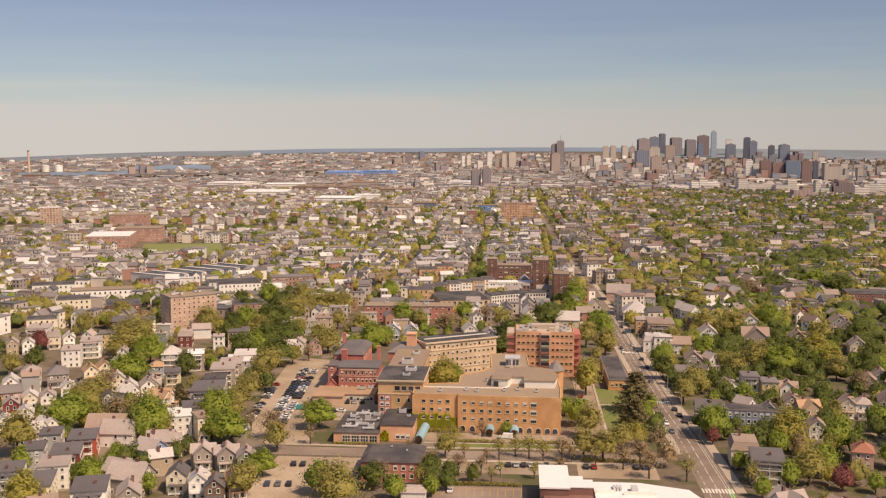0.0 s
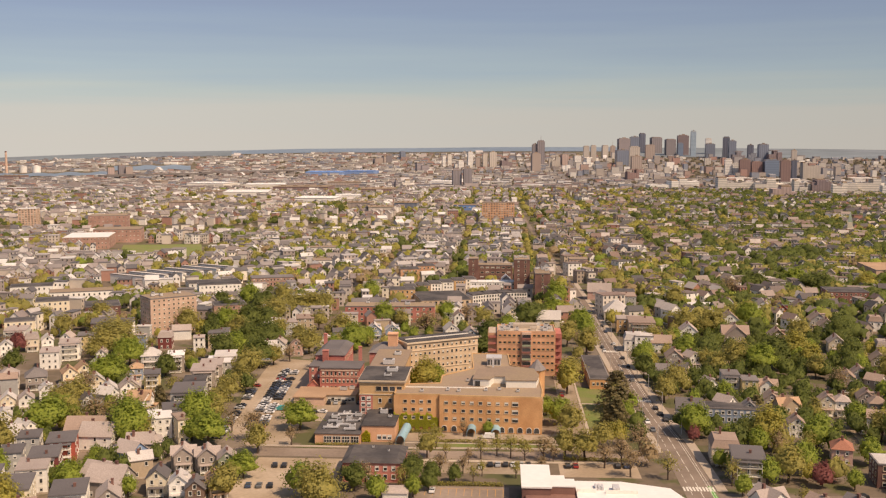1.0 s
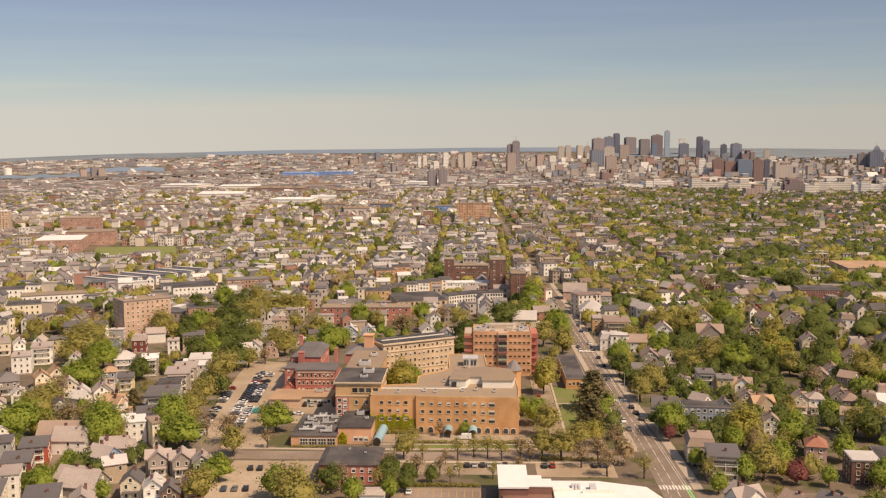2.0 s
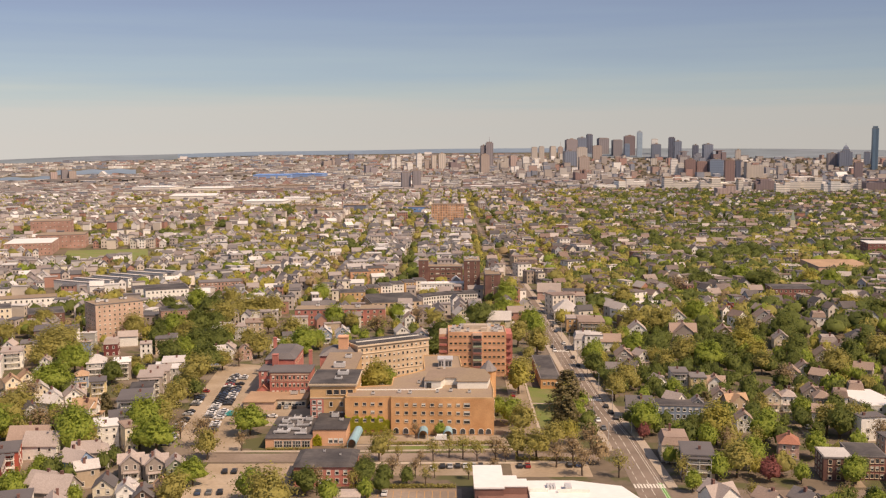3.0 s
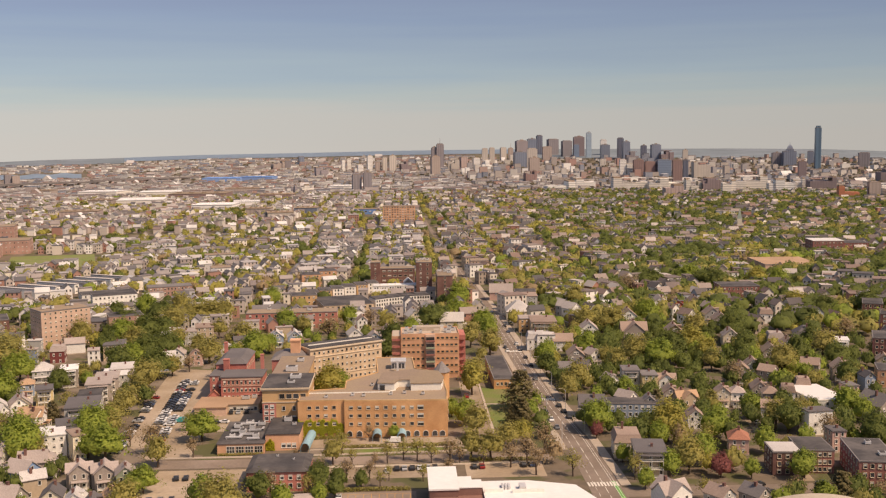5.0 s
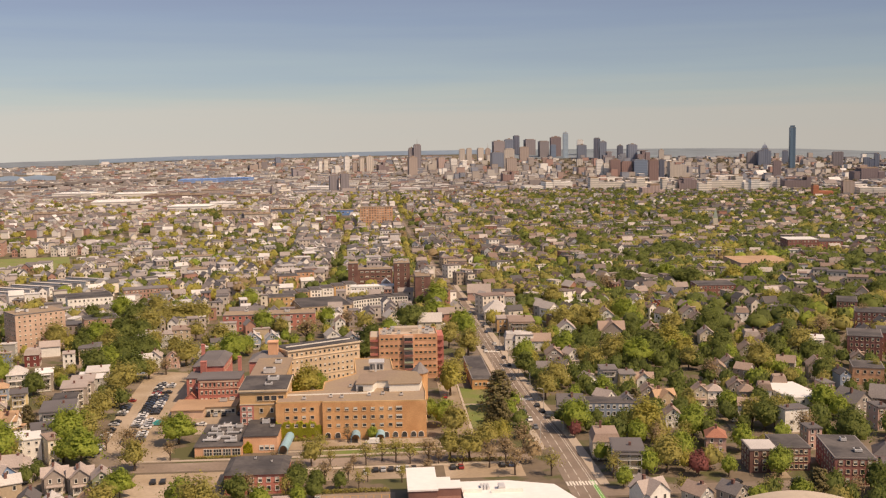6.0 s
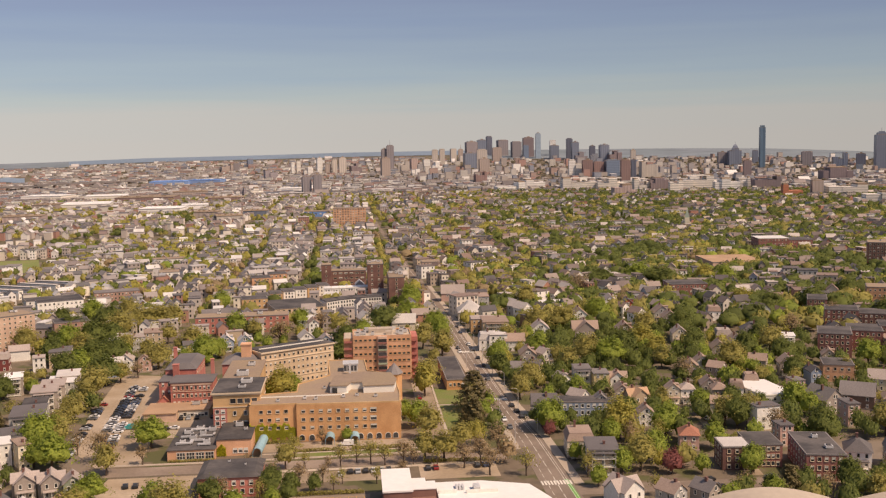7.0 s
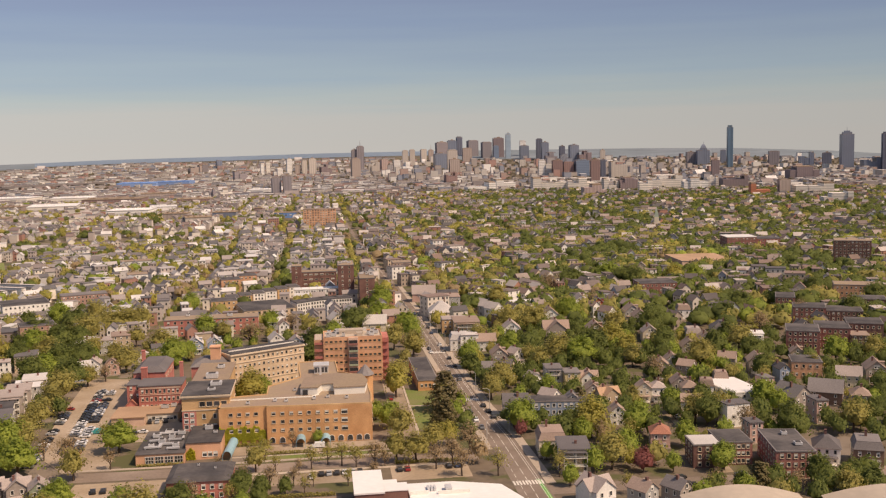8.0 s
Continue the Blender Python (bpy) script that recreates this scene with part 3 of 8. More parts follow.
part("spire_roof", b.mesh("spire_roof", M["shingle_slate"]), stair, "pointed slate turret roof")
for x, y in ((-31, 405), (-16, 406), (-20.5, 407.5), (-5, 408), (0.5, 409.5), (-13, 424), (8, 407)):
    vent_unit(hosp, x, y, HB + 0.12, 1.4, 1.4, 1.0)

# west block with cornice
blk = thing("brick_block", "tall tan brick block with stone cornice and dark roof", "building", 0, 0)
b = Build()
b.box(-57, -38.4, 408, 433, 0, 18.0, 0)
b.box(-57.02, -51.5, 407.96, 409, 0, 12.5, 1)
part("wall", b.mesh("wall", M["brick_tan"], M["brick_red"]), blk)
b = Build()
b.box(-57.7, -37.7, 407.2, 433.6, 18.1, 18.75)
b.box(-57.35, -38.05, 407.65, 433.4, 17.5, 18.1)
b.box(-57.2, -38.2, 407.8, 433, 12.6, 13.0)
part("cornice", b.mesh("cornice", M["stone"]), blk, "projecting pale stone cornice")
b = Build()
b.box(-57.4, -38.0, 407.5, 433.3, 18.75, 19.0)
part("roof", b.mesh("roof", M["tar"]), blk, "black tar roof")
windows(blk, -50.5, -39.2, 408 - 0.02, 15.2, 4, 2.1, 1.9, trim="stone", blinds=False)
for z in (10.2, 6.2):
    windows(blk, -50.5, -46.5, 408 - 0.02, z, 1, 1.1, 1.7)
    windows(blk, -45.5, -40.5, 408 - 0.02, z, 2, 1.1, 1.7)
for z in (11, 8.6, 6.2, 3.8):
    windows(blk, -56.6, -52, 407.94, z, 2, 1.4, 1.5)
for z in (15, 10.5, 6.5):
    windows(blk, 410, 432, -57.05, z, 6, 1.1, 1.7, "left")
vent_unit(blk, -45, 424, 19.0, 4.5, 4, 1.6)
vent_unit(blk, -46, 415, 19.0, 3, 3, 1.0)

ctr = thing("brick_link_wing", "tan brick wing with brown roof and square brick chimney", "building", 0, 0)
b = Build()
b.box(-57, -42, 433.1, 478, 0, 16.6)
part("wall", b.mesh("wall", M["brick_tan"]), ctr)
b = Build()
b.box(-57.3, -41.5, 433.2, 478.3, 16.6, 17.2)
part("roof", b.mesh("roof", M["gravel_roof"]), ctr, "light brown roof")
b = Build()
b.box(-53.5, -49.0, 482, 487, 14, 23.5)
b.box(-53.8, -48.7, 481.7, 487.3, 23.5, 24.0)
part("chimney", b.mesh("chimney", M["brick_rust"]), ctr, "square red-brown brick chimney tower")
b = Build()
b.box(-62, -43, 478.1, 496, 0, 15.5)
b.hip(-62.5, -42.5, 477.6, 496.5, 15.5, 18.5, 0.3, 1)
part("hip_roof", b.mesh("hip_roof", M["brick_red"], M["shingle_slate"]), ctr, "slate hipped roof")
vent_unit(ctr, -49, 446, 17.2, 5, 4, 2.2, "large grey rooftop air unit")
vent_unit(ctr, -47, 466, 17.2, 3, 3, 1.5)
for z in (13.8, 10.4, 7.0):
    windows(ctr, 436, 476, -57.05, z, 9, 1.1, 1.7, "left")

rear = thing("brick_rear_wing", "pale yellow brick five-storey wing with stone bands", "building", -44.0, 480, 0, 31)
RL = 39.0
b = Build()
b.box(0, RL, 0, 14, 0, 19.3)
part("wall", b.mesh("wall", M["brick_yellow"]), rear)
b = Build()
b.box(-0.4, RL + 0.4, -0.7, 14.4, 19.3, 20.0, 0)
b.box(-0.2, RL + 0.2, -0.3, 14.2, 15.6, 16.0, 0)
b.box(-0.2, RL + 0.2, -0.25, 14.2, 6.4, 6.8, 0)
part("cornice", b.mesh("cornice", M["stone"]), rear, "pale stone cornice and bands")
b = Build()
b.box(0.2, RL - 0.2, -0.2, 13.8, 20.0, 20.3)
b.box(2, RL - 2, 6, 6.6, 20.3, 20.7, 1)
part("roof", b.mesh("roof", M["tar"], M["trim"]), rear, "dark tar roof with low pale kerb")
for z in (17.5, 13.9, 10.7, 7.8, 4.2):
    windows(rear, 1, RL - 1, -0.02, z, 15, 0.95, 1.35, trim="stone")
    windows(rear, 1, 13, RL + 0.02, z, 4, 1.1, 1.5, "right")

six = thing("brick_apartment_block", "six-storey orange brick block with balcony bay", "building", 0, 0)
SH = 21.6
b = Build()
b.box(-1.0, 28.0, 500.5, 520, 0, SH, 0)
b.box(-5.5, -1.0, 502, 518, 0, SH - 0.5, 0)
b.box(28.0, 31.2, 502, 518, 0, SH - 0.5, 1)
part("wall", b.mesh("wall", M["brick_rust"], M["brick_red"]), six)
b = Build()
b.box(-0.5, 27.5, 501, 519.5, SH, SH + 0.4)
b.box(-5.2, -1.1, 502.3, 517.7, SH - 0.5, SH - 0.2)
part("roof", b.mesh("roof", M["concrete"]), six, "pale grey flat roof")
b = Build()
b.box(7, 19, 511, 517, SH + 0.4, SH + 2.4)
b.box(15.5, 18.5, 505, 508.5, SH + 0.4, SH + 2.0)
b.box(5, 21, 518.1, 519.4, SH + 0.4, SH + 1.9, 1)
part("penthouse", b.mesh("penthouse", M["concrete"], M["metal"]), six, "pale rooftop plant room")
b = Build()
for x0, x1, y0, y1 in ((-1.0, 28.0, 500.5, 500.9), (-1.0, 28.0, 519.6, 520), (-1.0, -0.6, 500.95, 519.55), (27.6, 28.0, 500.95, 519.55)):
    b.box(x0, x1, y0, y1, SH + 0.003, SH + 0.95)
part("parapet", b.mesh("parapet", M["brick_rust"]), six, "brick roof parapet")
for x, y, q in ((1.5, 504, 2.0), (4.2, 507, 2.6), (23, 504.5, 2.4), (25.3, 510, 2.2), (2, 514, 1.8), (9, 505, 1.6), (21.5, 508, 1.8), (24, 515, 2.6), (5, 512, 1.5)):
    vent_unit(six, x, y, SH + 0.4, q, q, 1.7, "white rooftop air unit")
b = Build()
b.box(11.3, 16.0, 499.3, 500.47, 0, SH + 0.6, 0)
bay = part("balcony_bay", b.mesh("balcony_bay", M["brick_pink"]), six, "pale balcony bay")
b = Build()
b.box(11.6, 15.7, 499.15, 499.32, 0.1, 1.7)
pane_ = b.mesh("bay_window", M["glass"])
for k in range(6):
    z = 2.0 + k * 3.45
    b = Build()
    b.box(11.4, 15.9, 498.6, 499.3, -0.7, 0.1)
    part("bay_window", pane_, bay, "", (0, 0, z))
    part("bay_balcony", b.mesh("bay_balcony", M["brick_maroon" if k % 2 else "paint_green"]), bay, "dark red balcony front" if k % 2 else "green balcony front", (0, 0, z))
for k in range(6):
    z = 3.0 + k * 3.45
    windows(six, -0.6, 11, 500.48, z, 5, 1.3, 1.0, trim="brick_tan", blinds=False)
    windows(six, 16.4, 27.6, 500.48, z, 5, 1.3, 1.0, trim="brick_tan", blinds=False)
    for x0, x1 in ((-5.2, -1.3), (28.3, 30.9)):
        bb = Build()
        bb.box(x0, x1, 500.9, 502.0, z - 1.2, z - 1.0, 0)
        bb.box(x0, x1, 500.9, 501.0, z - 1.0, z - 0.1, 0)
        part("balcony", bb.mesh("balcony", M["brick_red"]), six, "red balcony")

# red brick range west of the yard
red = thing("red_brick_hall", "old three-storey red brick hall with slate roof", "building", 0, 0)
b = Build()
b.box(-82, -63.5, 455, 470, 0, 12.6, 0)
b.box(-88.5, -82.02, 463, 477, 0, 11.6, 0)
b.box(-88, -74, 477.02, 506, 0, 14.2, 0)
part("wall", b.mesh("wall", M["brick_red"]), red)
b = Build()
b.box(-82.4, -63.1, 454.6, 470.4, 12.6, 13.1)
b.box(-88.8, -82.42, 462.7, 477, 11.6, 12.0)
b.hip(-88.5, -73.5, 476.6, 506.5, 14.2, 16.6, 0.22)
part("roof", b.mesh("roof", M["shingle_dark"]), red, "dark slate roof")
b = Build()
b.box(-81.5, -63.9, 454.7, 455.0, 11.6, 12.2)
b.box(-81.5, -63.9, 454.75, 455.0, 8.7, 9.0)
part("string_course", b.mesh("string_course", M["brick_pink"]), red, "pale brick bands")
for x, y, w, top in ((-65.5, 471.5, 1.5, 19.5), (-82.5, 474, 2.6, 17.0), (-87, 500, 1.6, 20.0)):
    b = Build()
    b.box(x - w / 2, x + w / 2, y - w / 2, y + w / 2, 10, top)
    b.box(x - w / 2 - 0.15, x + w / 2 + 0.15, y - w / 2 - 0.15, y + w / 2 + 0.15, top, top + 0.35)
    part("chimney", b.mesh("chimney", M["brick_red"]), red)
b = Build()
b.box(-88, -82.6, 456, 463, 0, 4.0, 0)
b.gable(-88, -82.6, 456, 463, 4.003, 6.6, 0)
b.slopes(-88.4, -82.2, 455.6, 463, 3.9, 6.7, 0.25, 1)
part("porch_gable", b.mesh("porch_gable", M["brick_red"], M["shingle_red"]), red, "red gabled entrance")
for z in (10.4, 7.0, 3.6):
    windows(red, -81.3, -64.3, 455 - 0.02, z, 9, 0.95, 1.7, trim="brick_pink")
    windows(red, -88, -82.6, 462.98, z, 2, 0.95, 1.7, trim="brick_pink")
windows(red, 479, 504, -73.98, 11.5, 7, 1.0, 1.8, "right", trim="brick_pink")
ter = thing("flat_roofed_annexe", "single-storey annexe with light brown flat roof", "building", 0, 0)
b = Build()
b.box(-90.5, -77, 437, 455.5, 0, 3.6, 0)
b.box(-76.98, -63.5, 441, 454.9, 0, 3.8, 1)
part("wall", b.mesh("wall", M["brick_pink"], M["stone"]), ter)
b = Build()
b.box(-91, -76.6, 436.5, 455.9, 3.6, 3.95)
b.box(-76.58, -63.1, 440.6, 454.6, 3.8, 4.1)
part("roof", b.mesh("roof", M["shingle_tan"]), ter)
windows(ter, -76, -64, 440.98, 2.0, 8, 1.3, 1.5)
for x, y, w in ((-70, 449, 3.2), (-66.5, 451, 2.2)):
    vent_unit(ter, x, y, 4.1, w, 1.2, 1.6, "white rooftop duct")

low = thing("low_brick_wing", "low red brick wing with flat black roof and roof plant", "building", 0, 0)
b = Build()
b.box(-70.5, -53, 380, 411, 0, 4.0)
part("wall", b.mesh("wall", M["brick_rust"]), low)
b = Build()
b.box(-70.8, -52.7, 379.7, 411.3, 4.0, 4.35)
part("roof", b.mesh("roof", M["tar"]), low, "patched black tar roof")
b = Build()
b.box(0, 3.0, -0.1, 0.05, 0.7, 3.1, 1)
for q in range(4):
    b.box(q * 1.0 - 0.06, q * 1.0 + 0.06, -0.16, -0.05, 0.7, 3.1, 0)
b.box(-0.2, 3.2, -0.16, -0.05, 1.85, 1.97, 0)
b.box(-0.2, 3.2, -0.16, -0.05, 3.1, 3.3, 0)
b.box(-0.2, 3.2, -0.16, -0.05, 0.55, 0.7, 0)
mull = b.mesh("mullioned_window", M["trim"], M["glass"])
for k in range(4):
    part("mullioned_window", mull, low, "white mullioned window", (-67 + k * 3.5, 380, 0))
for x, y, w in ((-66, 388, 2.0), (-63, 394, 2.6), (-60, 400, 2.2), (-66, 402, 3.0), (-57, 388, 2.4), (-57, 405, 2.8), (-62, 407, 3.0), (-64, 398, 1.4)):
    vent_unit(low, x, y, 4.35, w, w * 0.9, 1.5)
for pts in (((-68, 386), (-63, 386.5), (-62.5, 390), (-59, 390)), ((-67.5, 395), (-62, 395.5)), ((-60.5, 396), (-55.5, 396), (-55.5, 399)), ((-66, 405), (-58.5, 405.5)), ((-59.5, 384), (-55.5, 384.5))):
    b = Build()
    for (xa, ya), (xb, yb) in zip(pts, pts[1:]):
        b.box(min(xa, xb) - 0.35, max(xa, xb) + 0.35, min(ya, yb) - 0.35, max(ya, yb) + 0.35, 4.75, 5.3 + 0.005 * len(b.v))
        b.box(xa - 0.2, xa + 0.2, ya - 0.2, ya + 0.2, 4.3, 4.75)
    part("duct", b.mesh("duct", M["metal"]), low, "pale sheet-metal roof duct")
att = thing("brick_annexe", "two-storey brick annexe with dark flat roof", "building", 0, 0)
b = Build()
b.box(-52.9, -40, 384, 407.9, 0, 6.3)
part("wall", b.mesh("wall", M["brick_rust"]), att)
b = Build()
b.box(-53.0, -39.7, 383.7, 407.8, 6.3, 6.6)
part("roof", b.mesh("roof", M["tar"]), att)
vent_unit(att, -46, 402, 6.6, 3, 3, 1.8)
vent_unit(att, -43, 396, 6.6, 1.5, 1.5, 1.0)
windows(att, -47, -41, 383.98, 2.0, 3, 1.4, 1.7)
n = 700
px = rng.uniform(-52.8, -49.5, n)
v, f = leaf_cards(np.stack([px, np.full(n, 383.8) - rng.uniform(0, 0.3, n), rng.uniform(0.2, 4.8, n) * (1 - 0.5 * np.abs((px + 51) / 2))], 1), 0.5, rng)
part("ivy", np_mesh("ivy", v, f, [LEAF["ivy"]]), att, "ivy on the annexe")


def barrel(name, w, h, L, material):
    b = Build()
    a = np.linspace(0, math.pi, 9)
    top = [(w / 2 * math.cos(t), h * 0.55 + h * 0.45 * math.sin(t)) for t in a]
    inn = [(x * 0.9, z - 0.12) for x, z in top]
    n = len(top)
    v = [(x, 0, z) for x, z in top] + [(x, L, z) for x, z in top] + [(x, 0, z) for x, z in inn] + [(x, L, z) for x, z in inn]
    fs = []
    for k in range(n - 1):
        fs += [(k, k + 1, n + k + 1, n + k), (2 * n + k, 3 * n + k, 3 * n + k + 1, 2 * n + k + 1), (k, 2 * n + k, 2 * n + k + 1, k + 1)]
    b.poly(v, fs)
    for x in (-w / 2, w / 2 - 0.1):
        for y in (0.1, L - 0.2):
            b.box(x, x + 0.1, y, y + 0.1, 0, h * 0.56, 0)
        b.box(x - 0.02, x + 0.12, 0, L, h * 0.42, h * 0.56, 0)
    return b.mesh(name, material)


for x, y, L, rot, w in ((-10.5, 391.5, 7, 0, 3.6), (-0.8, 391, 7, 0, 3.6), (-37.5, 380, 18.5, -3, 3.4)):
    aw = tagged(new("entrance_awning", barrel("entrance_awning", w, 3.7, L, M["teal"])), "pale teal barrel-vaulted entrance awning on posts", "awning", "entrance awnings")
    aw.location, aw.rotation_euler = (x, y, 0.05), (0, 0, radians(rot))

dk = thing("dark_roofed_building", "red brick building with dark flat roof", "building", 0, 0)
b = Build()
b.box(-53, -32.5, 337, 356, 0, 6.8)
part("wall", b.mesh("wall", M["brick_red"]), dk)
b = Build()
b.hip(-53.5, -32, 336.5, 356.5, 6.8, 8.0, 0.12)
part("roof", b.mesh("roof", M["tar"]), dk)
for z in (4.9, 2.0):
    windows(dk, -51, -34, 337 - 0.02, z, 6, 1.1, 1.5)
    windows(dk, 339, 354, -53.02, z, 4, 1.1, 1.5, "left")
vent_unit(dk, -44, 350, 8.0, 0.8, 0.8, 0.9)
vent_unit(dk, -38, 346, 8.0, 0.6, 0.6, 0.8)

wht = thing("white_roofed_building", "low building with bright white membrane roof", "building", 0, 0)
b = Build()
b.box(8, 17.0, 311, 333, 0, 8.0, 0)
b.prism([(9, 280), (61, 280), (59.2, 304), (54.6, 317), (40, 322.5), (17.003, 322.5), (17.003, 310.9), (9, 310.9)], 0, 5.8, 0)
b.box(17.01, 24.5, 312, 319, 5.8, 8.2, 0)
part("wall", b.mesh("wall", M["brick_brown"]), wht)
b = Build()
b.box(7.7, 17.3, 310.7, 333.3, 8.0, 8.5)
b.prism([(25, 280), (61.5, 280), (59.6, 304), (55, 317.4), (40, 322.9), (17.31, 322.9), (17.31, 319.2), (25, 319.2)], 5.8, 6.6)
b.box(17.32, 24.7, 311.8, 319.15, 8.2, 8.5)
b.box(17.32, 22, 323.0, 327, 4, 7.0)
part("roof", b.mesh("roof", M["membrane"]), wht, "bright white membrane roof")
b = Build()
for k in range(3):
    b.box(31 + k * 1.0, 31.7 + k * 1.0, 314, 318, 6.6, 7.5)
b.box(36.5, 38.5, 312, 316, 6.6, 8.2)
b.box(34, 44, 311, 311.8, 6.6, 7.6, 1)
b.box(25.2, 31, 311.6, 312.2, 6.6, 7.8, 1)
part("roof_plant", b.mesh("roof_plant", M["metal"], M["trim"]), wht, "grey roof plant behind low screens")
shed_ = thing("garage", "white garage with grey shingle roof", "garage", -33, 318, 0, 0)
b = Build()
b.box(-4, 4, 0, 6, 0, 3)
part("wall", b.mesh("wall", M["paint_white"]), shed_)
b = Build()
b.hip(-4.4, 4.4, -0.4, 6.4, 3, 4.2, 0.3)
part("roof", b.mesh("roof", M["shingle_grey"]), shed_)


def arched_hall(x, y1, w, L, eave, crown, label):
    """Hall with a shallow curved roof, its ridge along y."""
    ob = thing("arched_hall", label, "hall", x, y1 - L, 0, -8)
    n = 15
    arc = [(-w / 2 + w * k / (n - 1), eave + (crown - eave) * math.sin(math.pi * k / (n - 1))) for k in range(n)]
    b = Build()
    v = [(px, 0, pz) for px, pz in arc] + [(px, L, pz) for px, pz in arc] + [(-w / 2, 0, 0), (w / 2, 0, 0), (-w / 2, L, 0), (w / 2, L, 0)]
    b.poly(v, [tuple(range(n - 1, -1, -1)) + (2 * n, 2 * n + 1), tuple(range(n, 2 * n)) + (2 * n + 3, 2 * n + 2), (0, n, 2 * n + 2, 2 * n), (n - 1, 2 * n + 1, 2 * n + 3, 2 * n - 1)])
    part("wall", b.mesh("wall", M["brick_tan"]), ob)
    b = Build()
    v = []
    for yy in (-0.5, L + 0.5):
        for dz in (0.02, 0.35):
            v += [(px * 1.02, yy, pz + dz) for px, pz in arc]
    f = []
    for k in range(n - 1):
        f += [(n + k, n + k + 1, 3 * n + k + 1, 3 * n + k), (k, 2 * n + k, 2 * n + k + 1, k + 1), (k, k + 1, n + k + 1, n + k), (2 * n + k, 3 * n + k, 3 * n + k + 1, 2 * n + k + 1)]
    f += [(0, n, 3 * n, 2 * n), (n - 1, 3 * n - 1, 4 * n - 1, 2 * n - 1)]
    b.poly(v, f)
    part("roof", b.mesh("roof", M["pale_roof"]), ob, "pale curved sheet roof")
    take(x - w / 2, x + w / 2, y1 - L, y1)


M["pale_roof"] = mat("pale_roof", (0.50, 0.42, 0.33), rough=0.7, var=0.12, scale=0.4, bump=0.05, coarse=0.08, tint=(0.44, 0.37, 0.29))
arched_hall(120, 298, 36, 46, 5.0, 8.2, "low hall with pale curved roof")
arched_hall(166, 291, 42, 46, 4.5, 8.0, "wide low hall with pale curved roof")


for k, ring_ in enumerate(([(-56, 375), (50, 378), (50, 380), (-56, 377)], [(-56, 360.5), (50, 361), (50, 363), (-56, 363)], [(-36, 383.8), (22, 384.4), (36, 379.8), (36, 378.6), (22, 383.2), (-36, 382.8)], [(35.6, 398), (36.9, 398), (36.9, 490), (36.1, 490)], [(37, 446), (56, 444), (56, 445.6), (37, 447.6)], [(-92, 376), (-56, 375.5), (-56, 377.5), (-92, 378)])):
    sheet("pavement_path_%d" % (k + 1), ring_, 0.16, M["concrete"], "pale concrete footpath with kerb edge")
hedge_rng = np.random.default_rng(12)


def hedge(x0, x1, y, w, h):
    """Clipped hedge of small leaves round a woody core."""
    n = int((x1 - x0) * w * h * 26)
    P = np.stack([hedge_rng.uniform(x0, x1, n), y + hedge_rng.uniform(-w / 2, w / 2, n), hedge_rng.uniform(0.1, h, n)], 1)
    v, f = leaf_cards(P, 0.38, hedge_rng)
    ob = tagged(new("hedge", np_mesh("hedge", v, f, [LEAF["olive"]])), "low clipped olive-green hedge along the drive", "hedge", "hedges along the drive")
    return ob


hedge(-2, 20, 385.4, 1.4, 1.3)
hedge(-30, -8, 385.2, 1.4, 1.2)
hedge(-70, -53, 378.6, 1.0, 1.1)
hedge(-34, 2, 335.4, 1.6, 1.3)
hedge(-40.5, -26, 397.8, 1.2, 1.3)
hedge(24, 48, 364.8, 1.4, 1.3)

# ---- trees ----


def ball(sub):
    """Unit icosahedron, split sub times."""
    g = (1 + 5 ** 0.5) / 2
    V = [(-1, g, 0), (1, g, 0), (-1, -g, 0), (1, -g, 0), (0, -1, g), (0, 1, g), (0, -1, -g), (0, 1, -g), (g, 0, -1), (g, 0, 1), (-g, 0, -1), (-g, 0, 1)]
    F = [(0, 11, 5), (0, 5, 1), (0, 1, 7), (0, 7, 10), (0, 10, 11), (1, 5, 9), (5, 11, 4), (11, 10, 2), (10, 7, 6), (7, 1, 8), (3, 9, 4), (3, 4, 2), (3, 2, 6), (3, 6, 8), (3, 8, 9), (4, 9, 5), (2, 4, 11), (6, 2, 10), (8, 6, 7), (9, 8, 1)]
    V = [Vector(v).normalized() for v in V]
    for _ in range(sub):
        mid, out = {}, []

        def half(i, j):
            k = (min(i, j), max(i, j))
            if k not in mid:
                mid[k] = len(V)
                V.append(((V[i] + V[j]) / 2).normalized())
            return mid[k]
        for i, j, k in F:
            p, q, r = half(i, j), half(j, k), half(k, i)
            out += [(i, p, r), (p, j, q), (r, q, k), (p, q, r)]
        F = out
    return np.array([tuple(v) for v in V]), np.array(F)


BALLS = [ball(0), ball(1), ball(2)]


